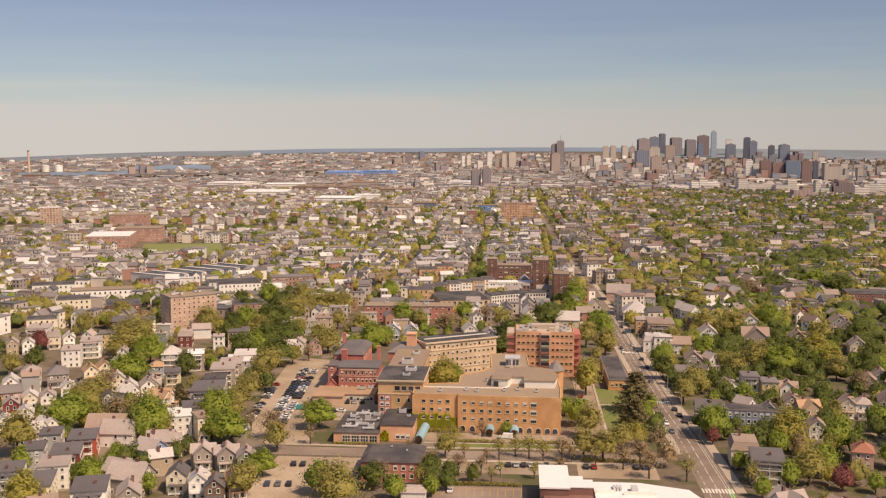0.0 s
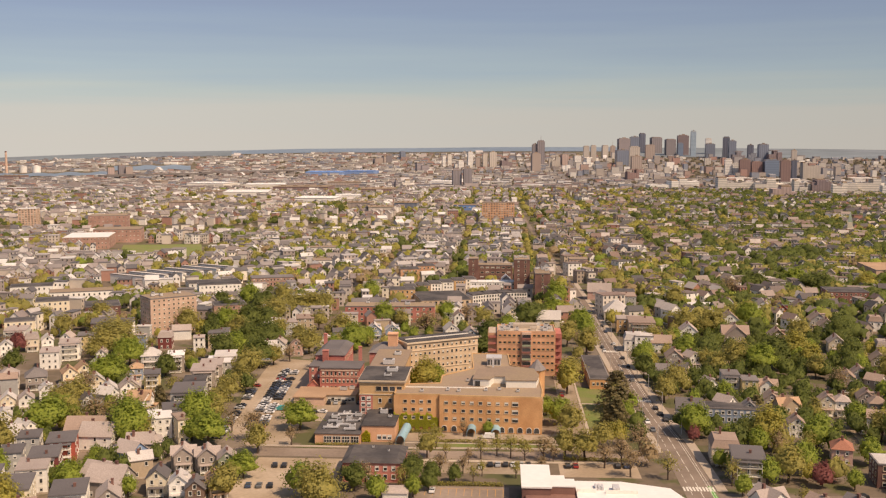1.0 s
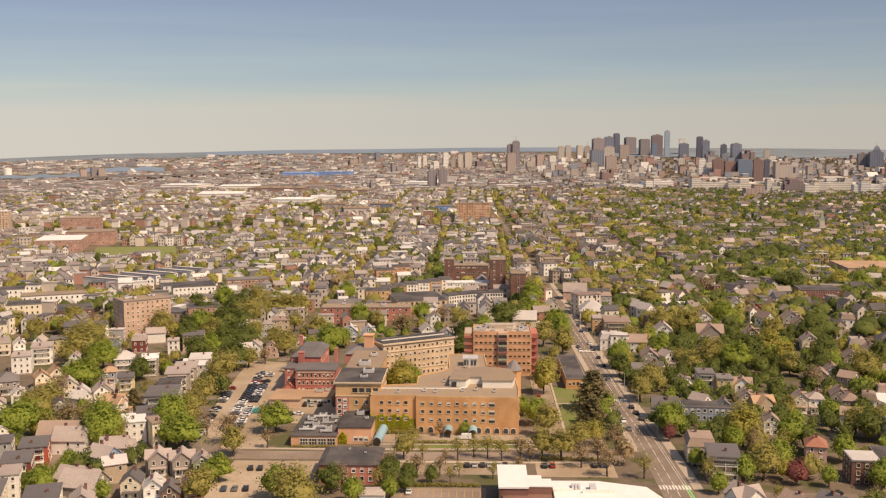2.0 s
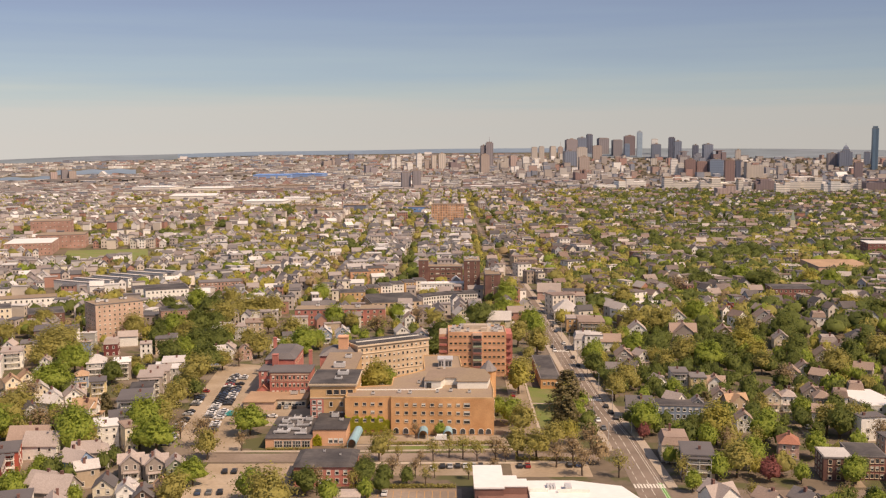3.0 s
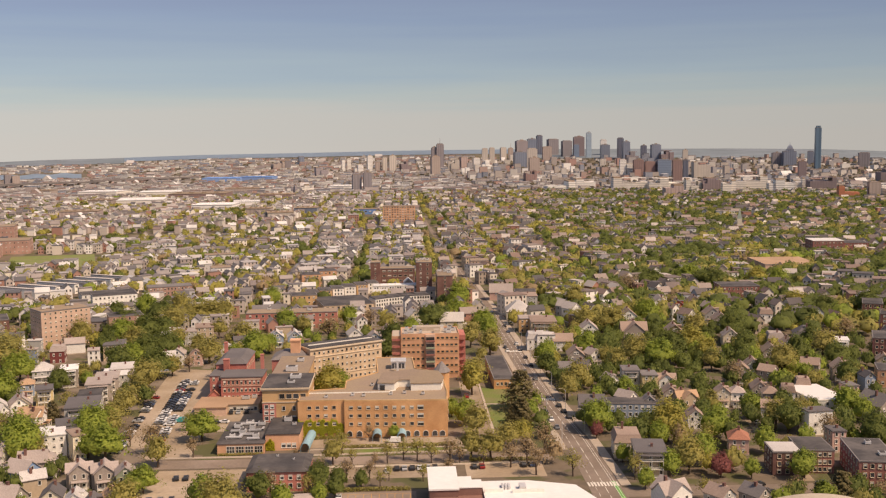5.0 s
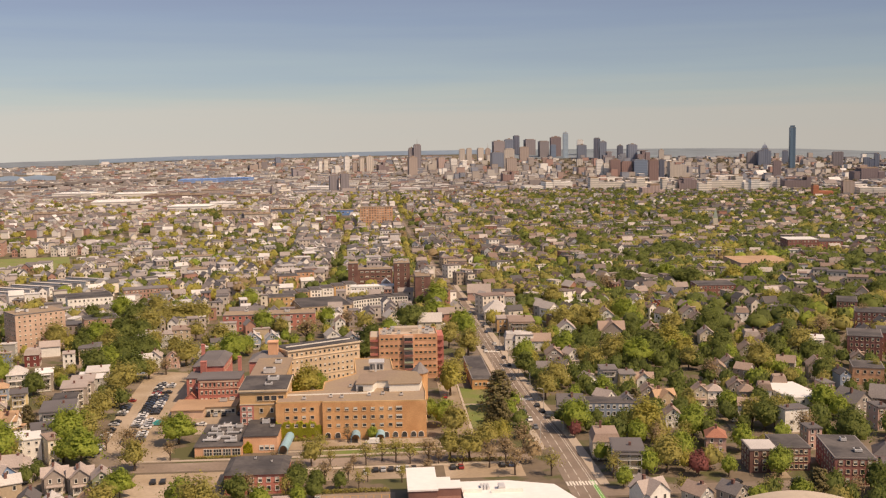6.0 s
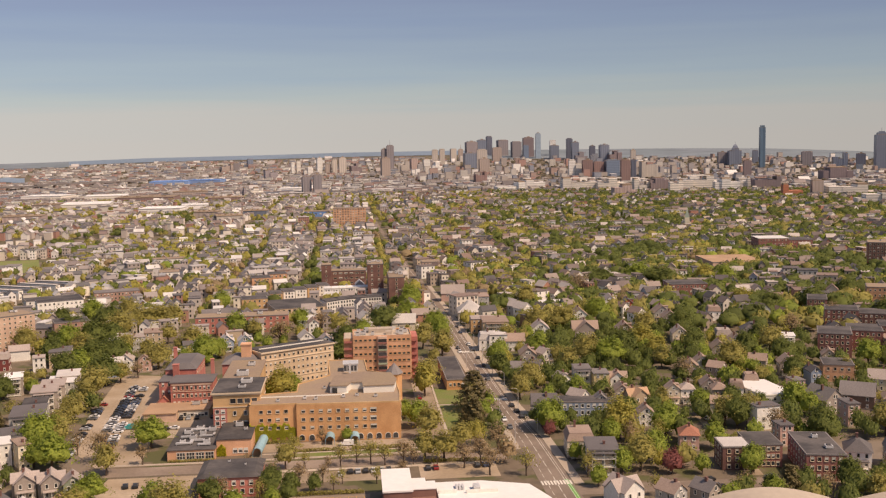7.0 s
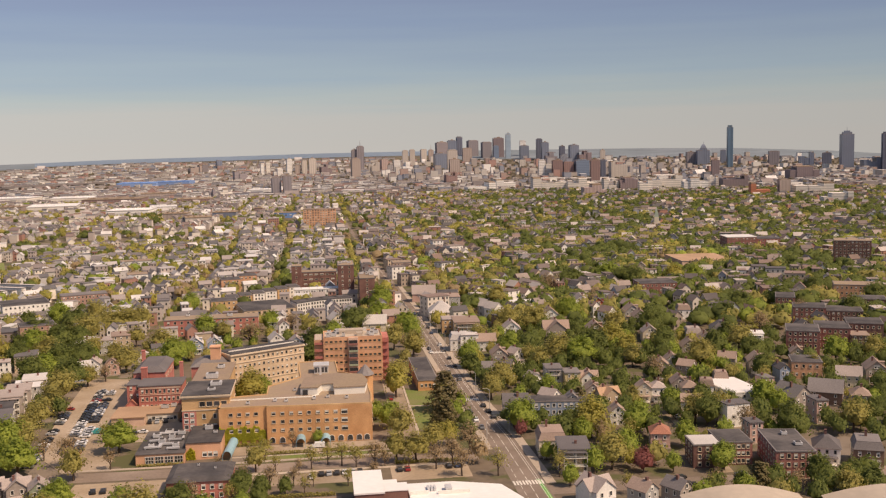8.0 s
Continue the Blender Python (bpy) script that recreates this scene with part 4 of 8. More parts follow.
def crown_mass(rng, r, h0, h1, sub, cards, size, core=0.86, airy=0.0):
    """A crown with an uneven outline: an inner mass, if any, under sprays of leaves, with gaps where airy; vertices, normals and triangles."""
    cz, rz = (h0 + h1) / 2, (h1 - h0) / 2
    seed, lean = rng.uniform(0, 50, 3), rng.uniform(-0.14, 0.14, 2)
    wide, tip = rng.uniform(0.85, 1.12, 2), rng.uniform(0.1, 0.3)

    def bulge(d):
        """How far the crown reaches in each direction."""
        out = []
        for x, y, z in d:
            q = noise.noise((x * 1.6 + seed[0], y * 1.6 + seed[1], z * 1.6 + seed[2])) * 0.46 + noise.noise((x * 3.6 + seed[1], y * 3.6 + seed[2], z * 3.6 + seed[0])) * 0.34
            out.append(0.9 + q)
        return np.array(out)

    def place(d, f):
        """Points in direction d, f of the way to the crown's edge there."""
        P = d * (bulge(d) * f)[:, None]
        P[:, :2] *= (wide * (1 - tip * P[:, 2:3])) if len(P) else 1
        P[:, :2] += lean * P[:, 2:3]
        return P * np.array([r, r, rz]) + np.array([0, 0, cz])
    mid = np.array([0, 0, cz - rz * 0.45])
    S = np.array([r, r, rz])

    def soft(P):
        n = (P - mid) / S
        return n / (np.linalg.norm(n, axis=1)[:, None] + 1e-6)
    V, N, F, o = [], [], [], 0
    if core:
        bv, bf = BALLS[sub]
        P = place(bv, np.full(len(bv), core))
        V.append(P)
        N.append(soft(P))
        F.append(bf[(bv[bf][:, :, 2] > -0.85).any(1)])
        o = len(P)
    if cards:
        d = rng.normal(size=(cards, 3))
        d /= np.linalg.norm(d, axis=1)[:, None]
        d[:, 2] = np.where(d[:, 2] < -0.55, -d[:, 2], d[:, 2])
        if airy:
            d = d[np.array([noise.noise((x * 2.6 + seed[2], y * 2.6 + seed[0], z * 2.6 + seed[1])) > -0.5 + airy * 0.6 for x, y, z in d])]
        m = len(d)
        P = place(d, rng.uniform(core * 0.98, 1.14, m) if core else rng.uniform(0.3, 1.06, m))
        nn = d + rng.normal(size=(m, 3)) * 0.3 + np.array([0, 0, 0.15])
        nn /= np.linalg.norm(nn, axis=1)[:, None]
        u = np.cross(nn, rng.normal(size=(m, 3)))
        u /= np.linalg.norm(u, axis=1)[:, None] + 1e-6
        w = np.cross(nn, u)
        s = (size * rng.uniform(0.5, 1.4, m))[:, None]
        V.append(np.stack([P - u * s * 0.6, P - w * s * 0.5, P + u * s * 0.6, P + w * s * 0.5], 1).reshape(-1, 3))
        N.append(np.repeat(soft(P) + rng.normal(size=(m, 3)) * 0.3, 4, 0))
        q = np.arange(m)[:, None] * 4 + o
        F.append(np.concatenate([q + np.array([0, 1, 2]), q + np.array([0, 2, 3])]))
    N = np.concatenate(N)
    return np.concatenate(V), N / np.linalg.norm(N, axis=1)[:, None], np.concatenate(F)


def limb(b, p, q, r0, r1):
    """Tapered six-sided limb from p to q."""
    p, q = Vector(p), Vector(q)
    w = (q - p).normalized()
    u = w.orthogonal().normalized()
    t = w.cross(u)
    pts = []
    for c, r in ((p, r0), (q, r1)):
        for k in range(6):
            a = k * math.pi / 3
            pts.append(tuple(c + (u * math.cos(a) + t * math.sin(a)) * r))
    b.poly(pts, [(k, (k + 1) % 6, 6 + (k + 1) % 6, 6 + k) for k in range(6)] + [(6, 7, 8, 9, 10, 11)])


def trunk_mesh(rng, h0, h1, r, name="trunk", bare=False):
    b = Build()
    top = (rng.uniform(-0.4, 0.4), rng.uniform(-0.4, 0.4), h0 + (h1 - h0) * 0.45)
    limb(b, (0, 0, -0.3), top, 0.32, 0.16)
    for k in range(11 if bare else 6):
        a = rng.uniform(0, 2 * np.pi)
        z0 = h0 * 0.8 + (h1 - h0) * rng.uniform(0.0, 0.4)
        q = r * rng.uniform(0.5, 0.85)
        limb(b, (0, 0, z0), (q * math.cos(a), q * math.sin(a), z0 + (h1 - h0) * rng.uniform(0.25, 0.5)), 0.12, 0.03)
    return b.mesh(name, M["bark"])


TREES = {}


def tree_kind(kind, v, big=1):
    """Trunk and crown meshes for a tree 10 m high, of radius 4 m; big: 0 to 2, the wider the tree the finer its leaves."""
    if (kind, v, big) not in TREES:
        r = np.random.default_rng(100 + v * 7 + len(kind))
        cards, leaf = ((800, 0.53), (1300, 0.44), (1900, 0.365))[big]
        if kind == "dark":                 # broad conifer
            P = []
            for k in range(9):
                z = 1.6 + k * 0.95
                q = 4.0 * (1 - k / 9.6) ** 0.75
                a = r.uniform(0, 2 * np.pi, 330)
                d = q * np.sqrt(r.uniform(0.1, 1, 330)) * (1 + 0.25 * np.sin(a * 5 + k * 2))
                P.append(np.stack([d * np.cos(a), d * np.sin(a), z - d * 0.12 + r.normal(0, 0.2, 330)], 1))
            v_, f_ = crown_cards(np.concatenate(P), np.array([0, 0, 4.2]), 0.5 * leaf / 0.5, r)
            me = np_mesh("crown", v_, f_, [LEAF[kind]])
        elif kind == "bud" or (kind == "olive" and big == 0):      # thin young crown
            v_, n_, f_ = crown_mass(r, 4.2, 1.5, 10.2, 0, int(cards * 1.15), leaf * 0.8, 0, 0.55)
            me = np_mesh("crown", v_, f_, [LEAF[kind]], n_)
        else:
            v_, n_, f_ = crown_mass(r, 4.2, 1.1, 10.2, 2, cards, leaf, 0.66 if kind in ("olive", "gold") else 0.8, 0.2 if kind in ("olive", "gold") else 0.0)
            me = np_mesh("crown", v_, f_, [LEAF[kind]], n_)
        TREES[kind, v, big] = (trunk_mesh(r, 2.6, 9.5, 3.6, bare=kind == "bud"), me)
    return TREES[kind, v, big]


TREE_LABEL = {"green": "leafy mid-green broadleaf tree", "bright": "bright spring-green broadleaf tree", "olive": "olive-green tree in early leaf", "gold": "golden-olive tree in flower",
              "bud": "sparse brown tree just budding", "dark": "dark green spreading conifer", "purple": "dark purple-leaved ornamental tree"}
trng = random.Random(11)


def tree(x, y, h, r, kind):
    tm, cm = tree_kind(kind, trng.randrange(3), 0 if r < 4.5 else 1 if r < 7.5 else 2)
    ob = tagged(new("tree"), TREE_LABEL[kind], "tree", "neighbourhood trees")
    ob.location = (x, y, 0)
    ob.rotation_euler = (0, 0, trng.uniform(0, 6.28))
    ob.scale = (r / 4, r / 4 * trng.uniform(0.88, 1.1), h / 10 * trng.uniform(0.95, 1.08))
    part("trunk", tm, ob)
    part("crown", cm, ob)
    return ob


# ---- houses ----
ROOF_M = {"grey": "shingle_grey", "dark": "shingle_dark", "brown": "shingle_brown", "light": "shingle_light", "red": "shingle_red", "tan": "shingle_tan", "slate": "shingle_slate", "white": "membrane", "tar": "tar"}
HOUSE_WORD = {"gable": "gabled wooden house", "flat": "flat-roofed triple-decker house", "hip": "hip-roofed house", "mansard": "mansard-roofed house", "cross": "cross-gabled wooden house"}
hrng = random.Random(21)


def house(x, y, rot, w, d, h, form, wall, roof, brick=False, lite=False):
    """A house: w across its front (-y side), d deep, h to the eaves."""
    if not lite:
        w, d = w * 1.1, d * 1.08
    if x > 80:                              # darker roofs east of the avenue
        roof = {"light": "grey", "grey": "brown", "brown": "dark"}.get(roof, roof)
    ob = thing("house", "%s %s with %s roof" % (wall, HOUSE_WORD[form], {"tar": "black tar", "white": "white membrane"}.get(roof, roof + " shingle")), "house", x, y, 0, rot, "neighbourhood houses")
    if brick:
        ob["label"] = "%s brick %s with %s roof" % (wall, HOUSE_WORD[form].replace("wooden ", "").replace("triple-decker ", ""), roof)
    wm = M[("brick_" if brick else "paint_") + wall]
    rm = M[ROOF_M[roof]]
    x0, x1, y0, y1 = -w / 2, w / 2, -d / 2, d / 2
    b, rb = Build(), Build()
    b.box(x0, x1, y0, y1, -0.3, h)
    b.box(x0 - 0.15, x1 + 0.15, y0 - 0.15, y1 + 0.15, -0.3, 0.6, 1)
    rise = w * 0.42
    if form == "gable":
        b.gable(x0, x1, y0, y1, h + 0.002, h + rise)
        rb.slopes(x0 - 0.45, x1 + 0.45, y0 - 0.4, y1 + 0.4, h - 0.3, h + rise + 0.05)
        if hrng.random() < 0.5:                     # dormer
            yd = hrng.uniform(y0 * 0.4, y1 * 0.4)
            b.box(x1 * 0.25, x1 * 0.85, yd - 1.2, yd + 1.2, h, h + rise * 0.72)
            rb.box(x1 * 0.15, x1 * 0.92, yd - 1.45, yd + 1.45, h + rise * 0.72, h + rise * 0.72 + 0.2)
    elif form == "cross":
        b.gable(x0, x1, y0, y1, h + 0.002, h + rise)
        rb.slopes(x0 - 0.45, x1 + 0.45, y0 - 0.4, y1 + 0.4, h - 0.3, h + rise + 0.05)
        c = Build()
        ww = d * 0.3
        c.gable(-ww, ww, x0 - 1.0, x1 + 1.0, h + 0.004, h + rise * 0.9)
        c.box(-ww, ww, x0 - 1.0, x1 + 1.0, 0, h)
        b.poly([(-yy, xx, zz) for xx, yy, zz in c.v], c.f)
        c = Build()
        c.slopes(-ww - 0.4, ww + 0.4, x0 - 1.35, x1 + 1.35, h - 0.25, h + rise * 0.9 + 0.05)
        rb.poly([(-yy, xx, zz) for xx, yy, zz in c.v], c.f)
    elif form == "flat":
        rb.box(x0 - 0.25, x1 + 0.25, y0 - 0.35, y1 + 0.2, h, h + 0.35)
        rb.box(x0 + 0.15, x1 - 0.15, y0 + 0.1, y1 - 0.2, h + 0.35, h + 0.42)
    elif form == "hip":
        rb.hip(x0 - 0.5, x1 + 0.5, y0 - 0.5, y1 + 0.5, h, h + rise * 0.85, 0.42)
    elif form == "mansard":
        rb.hip(x0 - 0.3, x1 + 0.3, y0 - 0.3, y1 + 0.3, h, h + 2.6, 0.1)
        rb.box(x0 + 0.9, x1 - 0.9, y0 + 0.9, y1 - 0.9, h + 2.6, h + 2.85)
    part("wall", b.mesh("wall", wm, M["concrete"]), ob)
    part("roof", rb.mesh("roof", rm), ob)
    storeys = max(1, int(round(h / 3.0)))
    for s in range(storeys):
        z = 1.75 + s * (h / storeys)
        nf, ns = max(2, int(w / 2.9)), max(2, int(d / 3.6))
        windows(ob, x0 + 0.4, x1 - 0.4, y0 - 0.02, z, 2 if lite else nf, 0.82, 1.38)
        for side, q in (("right", x1 + 0.02), ("left", x0 - 0.02)):
            c, s_ = math.cos(radians(rot)), math.sin(radians(rot))
            faces = not (lite and y > 430) and (1 if side == "right" else -1) * (c * x + s_ * y) < 0          # turned to the flight line
            if faces:
                windows(ob, y0 + 0.6, y1 - 0.6, q, z, 2 if lite or y > 470 else ns, 0.82, 1.38, side, skip=0.2)
    if form == "gable":
        windows(ob, -1.3, 1.3, y0 - 0.02, h + rise * 0.32, 1 if w < 8 else 2, 0.9, 1.3)
    cb = Build()
    cx, cy = hrng.uniform(-0.2, 0.2) * w, hrng.uniform(-0.25, 0.3) * d
    cb.box(cx - 0.4, cx + 0.4, cy - 0.45, cy + 0.45, h - 1, h + (1.4 if form == "flat" else rise + 1.0))
    cb.box(cx - 0.48, cx + 0.48, cy - 0.53, cy + 0.53, h + (1.4 if form == "flat" else rise + 1.0), h + (1.55 if form == "flat" else rise + 1.15))
    part("chimney", cb.mesh("chimney", M["brick_brown"]), ob)
    if not brick and not lite and hrng.random() < 0.6:
        pb = Build()
        pw = w * 0.75
        zt = 3.0 if form != "flat" else h * 0.93
        for lv in ((0.0,) if form != "flat" else tuple(k * h / storeys for k in range(storeys))):
            pb.box(-pw / 2, pw / 2, y0 - 2.0, y0 - 0.01, lv + 0.3, lv + 0.5)
            pb.box(-pw / 2, pw / 2, y0 - 2.0, y0 - 1.92, lv + 1.15, lv + 1.25)
            for k in range(9):
                xx = -pw / 2 + k * (pw - 0.06) / 8
                pb.box(xx, xx + 0.06, y0 - 1.99, y0 - 1.93, lv + 0.5, lv + 1.15)
        pb.box(-pw / 2 - 0.2, pw / 2 + 0.2, y0 - 2.25, y0 - 0.01, zt, zt + 0.22, 1)
        for k in range(3):
            xx = -pw / 2 + k * (pw - 0.2) / 2
            pb.box(xx, xx + 0.2, y0 - 1.98, y0 - 1.78, 0, zt)
        part("porch", pb.mesh("porch", M["trim"], rm), ob, "open front porch with posts")
    take(x - w * 0.6, x + w * 0.6, y - d * 0.6, y + d * 0.6)
    return ob


# ---- larger buildings by footprint ----


def block(name, label, x, y, w, d, h, wall, roof="tar", rot=0.0, cols=6, rows=3, ww=1.05, wh=1.45, sides=True, extra=0):
    """Flat-roofed block whose front centre stands at x, y."""
    if wall == "brick_red" and abs(x) > 90:
        wall = "brick_maroon" if x > 0 else "brick_faded"
    ob = thing(name, label, "building", x, y, 0, rot)
    b = Build()
    b.box(-w / 2, w / 2, 0, d, -0.5, h)
    part("wall", b.mesh("wall", M[wall]), ob)
    b = Build()
    b.box(-w / 2 - 0.2, w / 2 + 0.2, -0.2, d + 0.2, h, h + 0.5)
    b.box(-w / 2 + 0.3, w / 2 - 0.3, 0.3, d - 0.3, h + 0.5, h + 0.56, 1)
    part("roof", b.mesh("roof", M["trim"] if roof == "membrane" else M["shingle_slate"], M[roof]), ob)
    st = h / rows
    tr_ = "stone" if wall.startswith("brick") else "trim"
    for k in range(rows):
        z = st * (k + 0.55)
        windows(ob, -w / 2 + 0.8, w / 2 - 0.8, -0.02, z, cols, ww, wh, trim=tr_)
        if sides:
            n = min(7 if y < 700 else 4, max(2, int(cols * d / w)))
            c, s = math.cos(radians(rot)), math.sin(radians(rot))
            if c * x + s * y < 0:                      # the flank turned to the flight line
                windows(ob, 0.8, d - 0.8, w / 2 + 0.02, z, n, ww, wh, "right", trim=tr_)
            else:
                windows(ob, 0.8, d - 0.8, -w / 2 - 0.02, z, n, ww, wh, "left", trim=tr_)
    for k in range(extra):
        vent_unit(ob, hrng.uniform(-w * 0.35, w * 0.35), hrng.uniform(d * 0.25, d * 0.8), h + 0.56, hrng.uniform(1.5, 3), hrng.uniform(1.5, 3), hrng.uniform(1, 2))
    c, s = abs(math.cos(radians(rot))), abs(math.sin(radians(rot)))
    r = (w * c + d * s) / 2 + 2
    cy = y + math.cos(radians(rot)) * d / 2
    cx = x - math.sin(radians(rot)) * d / 2
    take(cx - r, cx + r, cy - (d * c + w * s) / 2 - 2, cy + (d * c + w * s) / 2 + 2)
    return ob


apt = block("apartment_tower", "tall pinkish-tan brick apartment tower with small windows", -199, 605.3, 29, 19, 21.5, "brick_pink", "gravel_roof", 38, 9, 8, 0.9, 1.1, extra=6)
block("brick_house_block", "dark red brick block with balconies", -170, 627, 20, 17, 13.5, "brick_red", "tar", 20, 4, 4)
block("brick_row", "red brick apartment row with white trim", -71, 648, 58, 16, 10, "brick_red", "gravel_roof", 2, 14, 3, 1.3, 1.6, extra=4)
block("dark_roofed_hall", "long tan hall with dark roof", -37, 697, 35, 42, 7, "brick_yellow", "tar", 14, 9, 2, 1.8, 1.8)
block("brown_brick_slab", "dark brown brick slab block", -4, 829, 28, 14, 15.5, "brick_brown", "gravel_roof", 0, 6, 4, 2.6, 1.2)
block("brown_brick_tower", "dark brown brick stair tower", -22, 826, 8, 14, 21, "brick_brown", "gravel_roof", 0, 1, 6, 0.9, 1.4)
block("brown_brick_tower", "tall dark brown brick tower with crown of plant", 16.5, 770, 12, 30, 27, "brick_brown", "gravel_roof", 0, 2, 8, 1.1, 1.6, extra=4)
block("brown_brick_tower", "dark brown brick tower beside the avenue", 31, 738, 11.2, 34, 20.5, "brick_brown", "gravel_roof", 0, 1, 7, 1.1, 1.6, extra=6)
block("brown_brick_slab", "brown brick slab block with many small windows", -4.4, 1486, 47, 18, 28, "brick_rust", "gravel_roof", 1, 12, 8, 1.8, 1.8)
block("blue_clad_hall", "long low hall with bright blue fascia", -58, 1742, 48, 30, 8.5, "paint_sky", "gravel_roof", 0, 6, 1, 3, 2)
block("brick_apartment_house", "red brick apartment house", 245, 724, 27.5, 24, 11, "brick_red", "tar", -4, 8, 3)
block("school_building", "low brown brick school with wide flat roof", 344, 880, 48, 60, 7, "brick_pink", "shingle_tan", -4, 10, 1)
block("brick_mansion_block", "dark red brick block with pale roof trim", 424, 994, 30, 30, 16, "brick_red", "membrane", -8, 8, 4)
block("brick_mansion_block", "low red brick range", 458, 1006, 24, 30, 12.5, "brick_red", "tar", -8, 6, 3)
block("brick_high_block", "tall dark brick apartment block with pale stair strip", 474, 867, 31.5, 26, 22, "brick_brown", "gravel_roof", -26, 9, 7, 1.4, 1.4, extra=5)
block("white_flat_hall", "low white hall with flat white roof", 139, 690, 22, 12, 6, "paint_white", "membrane", 3, 5, 1)
block("brick_row_house", "red brick row with flat roof and dark bays", 253, 513, 17, 22, 12.5, "brick_red", "tar", -24, 6, 4)
block("brick_row_house", "long red brick apartment row with flat roof", 275, 523, 18, 22, 11.5, "brick_red", "tar", -24, 6, 3)
block("brown_brick_flats", "dark brown brick flats with pale cornice", 297, 529, 19, 20, 12, "brick_brown", "tar", -24, 6, 3)
block("brick_row_house", "pale red brick row house with dark roof", 298, 629, 12, 24, 12, "brick_red", "tar", -24, 4, 4)
block("brick_row_house", "wide red brick row house with flat roof", 295, 590, 19, 20, 11.5, "brick_red", "tar", -24, 6, 4)
block("brown_brick_flats", "low dark brick flats beside trees", 313.5, 583, 22, 20, 9.7, "brick_brown", "tar", -24, 7, 3)
block("tan_brick_flats", "long orange brick flats with flat roof", 372, 672, 32, 20, 11.5, "brick_rust", "gravel_roof", -24, 10, 3)
block("brown_brick_flats", "low brown flats with pale parapet", 355, 626, 20, 18, 9, "brick_brown", "tar", -24, 6, 2)
block("brick_flats", "brown brick flats with dark roof", 229, 460, 14, 16, 8, "brick_rust", "tar", -20, 4, 2)
block("brick_flats", "square dark-roofed red brick flats", 157.8, 324.4, 13.2, 27, 9, "brick_red", "tar", -11, 5, 3, extra=2)
block("brick_terrace", "red brick terrace with dark mansard roof", 143.9, 341.5, 11.5, 16, 8, "brick_red", "tar", -6, 6, 3)
block("ivied_house", "ivy-covered brick house with pale roof", 132.8, 340.2, 10, 12, 8, "brick_brown", "shingle_light", -6, 3, 3)
block("white_roofed_hall", "low hall with bright white roof", 181, 417, 15.5, 27, 6, "paint_white", "membrane", 6, 4, 2, 1.2, 1.4)
block("grey_range", "long blue-grey clapboard house with black roof", 98, 418, 24, 10, 6.0, "paint_bluegrey", "tar", -7, 9, 2)
block("avenue_shop", "low brick shop with black flat roof", 47.6, 474, 9.4, 53, 4.8, "brick_orange", "tar", 0, 4, 1)
block("white_terrace", "white flat-roofed house block", 80, 560, 10, 14, 9, "paint_white", "shingle_light", -4, 3, 3)
block("tan_flats", "tan flat-roofed apartment house", 79, 617, 15.5, 14, 8.5, "brick_tan", "shingle_grey", -3, 5, 3)
block("grey_flats", "grey flat-roofed apartment house", 88.7, 727, 15, 14, 9.5, "paint_grey", "tar", -3, 4, 3)
block("pink_brick_flats", "pinkish brick flats beside the avenue", 71, 927, 17, 20, 9.5, "brick_pink", "gravel_roof", 0, 5, 3)
block("school_range", "red brick school with white roof", -450, 1076, 47, 60, 13, "brick_red", "membrane", 14, 12, 3)
block("school_range", "red brick school wing", -445, 1153, 53, 40, 15, "brick_red", "gravel_roof", 14, 12, 3)
block("school_range", "long red brick school hall", -515, 1302, 48, 40, 20, "brick_red", "gravel_roof", 14, 9, 4)
block("apartment_tower", "tan apartment tower with pale stripes", -650, 1360, 25, 22, 25, "brick_pink", "membrane", 14, 6, 8, 1.6, 1.8)
block("orange_brick_flats", "orange brick flats with grey roof", -75, 836, 15.4, 16, 11, "brick_rust", "tar", 10, 4, 3)
block("orange_brick_flats", "orange and white flats", -63.4, 863, 15, 16, 10.5, "brick_rust", "tar", 10, 4, 3)
block("tan_flats", "tan brick flats with balconies", -70, 724, 18, 16, 10, "brick_tan", "tar", 10, 5, 3)
block("mansard_terrace", "red and white terrace with dark roof", -179, 787, 33, 16, 9.5, "brick_red", "shingle_slate", 18, 12, 3)
block("white_flats", "white three-storey flats with black roof", -207, 737, 31, 16, 11, "paint_white", "tar", 22, 10, 3)
block("white_flats", "white four-storey flats with gravel roof", -160, 901, 17.6, 18, 10, "paint_white", "gravel_roof", 12, 5, 3)
block("white_flats", "long low white flats with gravel roof", -184, 1037, 32, 18, 7.5, "paint_white", "gravel_roof", 12, 8, 2)
block("pale_flats", "pale flat-roofed flats with dark roof", -296, 651, 21, 20, 11, "paint_cream", "tar", 24, 6, 3)
block("white_rowhouses", "white flat-roofed row houses", -302, 712, 44, 18, 8.3, "paint_white", "gravel_roof", 22, 12, 2)
block("white_rowhouses", "long row of white houses with grey roofs", -350, 735, 30, 18, 8.5, "paint_white", "tar", 22, 8, 2)
block("white_flats", "white flats with dark grey roofs", -218, 761, 39, 18, 9, "paint_white", "tar", 24, 10, 3)
block("dark_flats", "dark brick flats with black roof", -259, 644, 22, 26, 9, "brick_brown", "tar", 24, 6, 2)
block("white_flats", "cream three-storey flats with black roof", -283, 578, 17, 14, 10.5, "paint_cream", "tar", 24, 5, 3)
for k in range(11):
    block("sawtooth_rowhouse", "white row house with long %s roof" % ("pale grey", "dark")[k % 2], -284 + k * 5.2, 800 + k * 7.1, 4.6, 42, 7.5 - 0.8 * (k % 2), "paint_white", ("shingle_light", "tar")[k % 2], 62, 2, 2, sides=False)
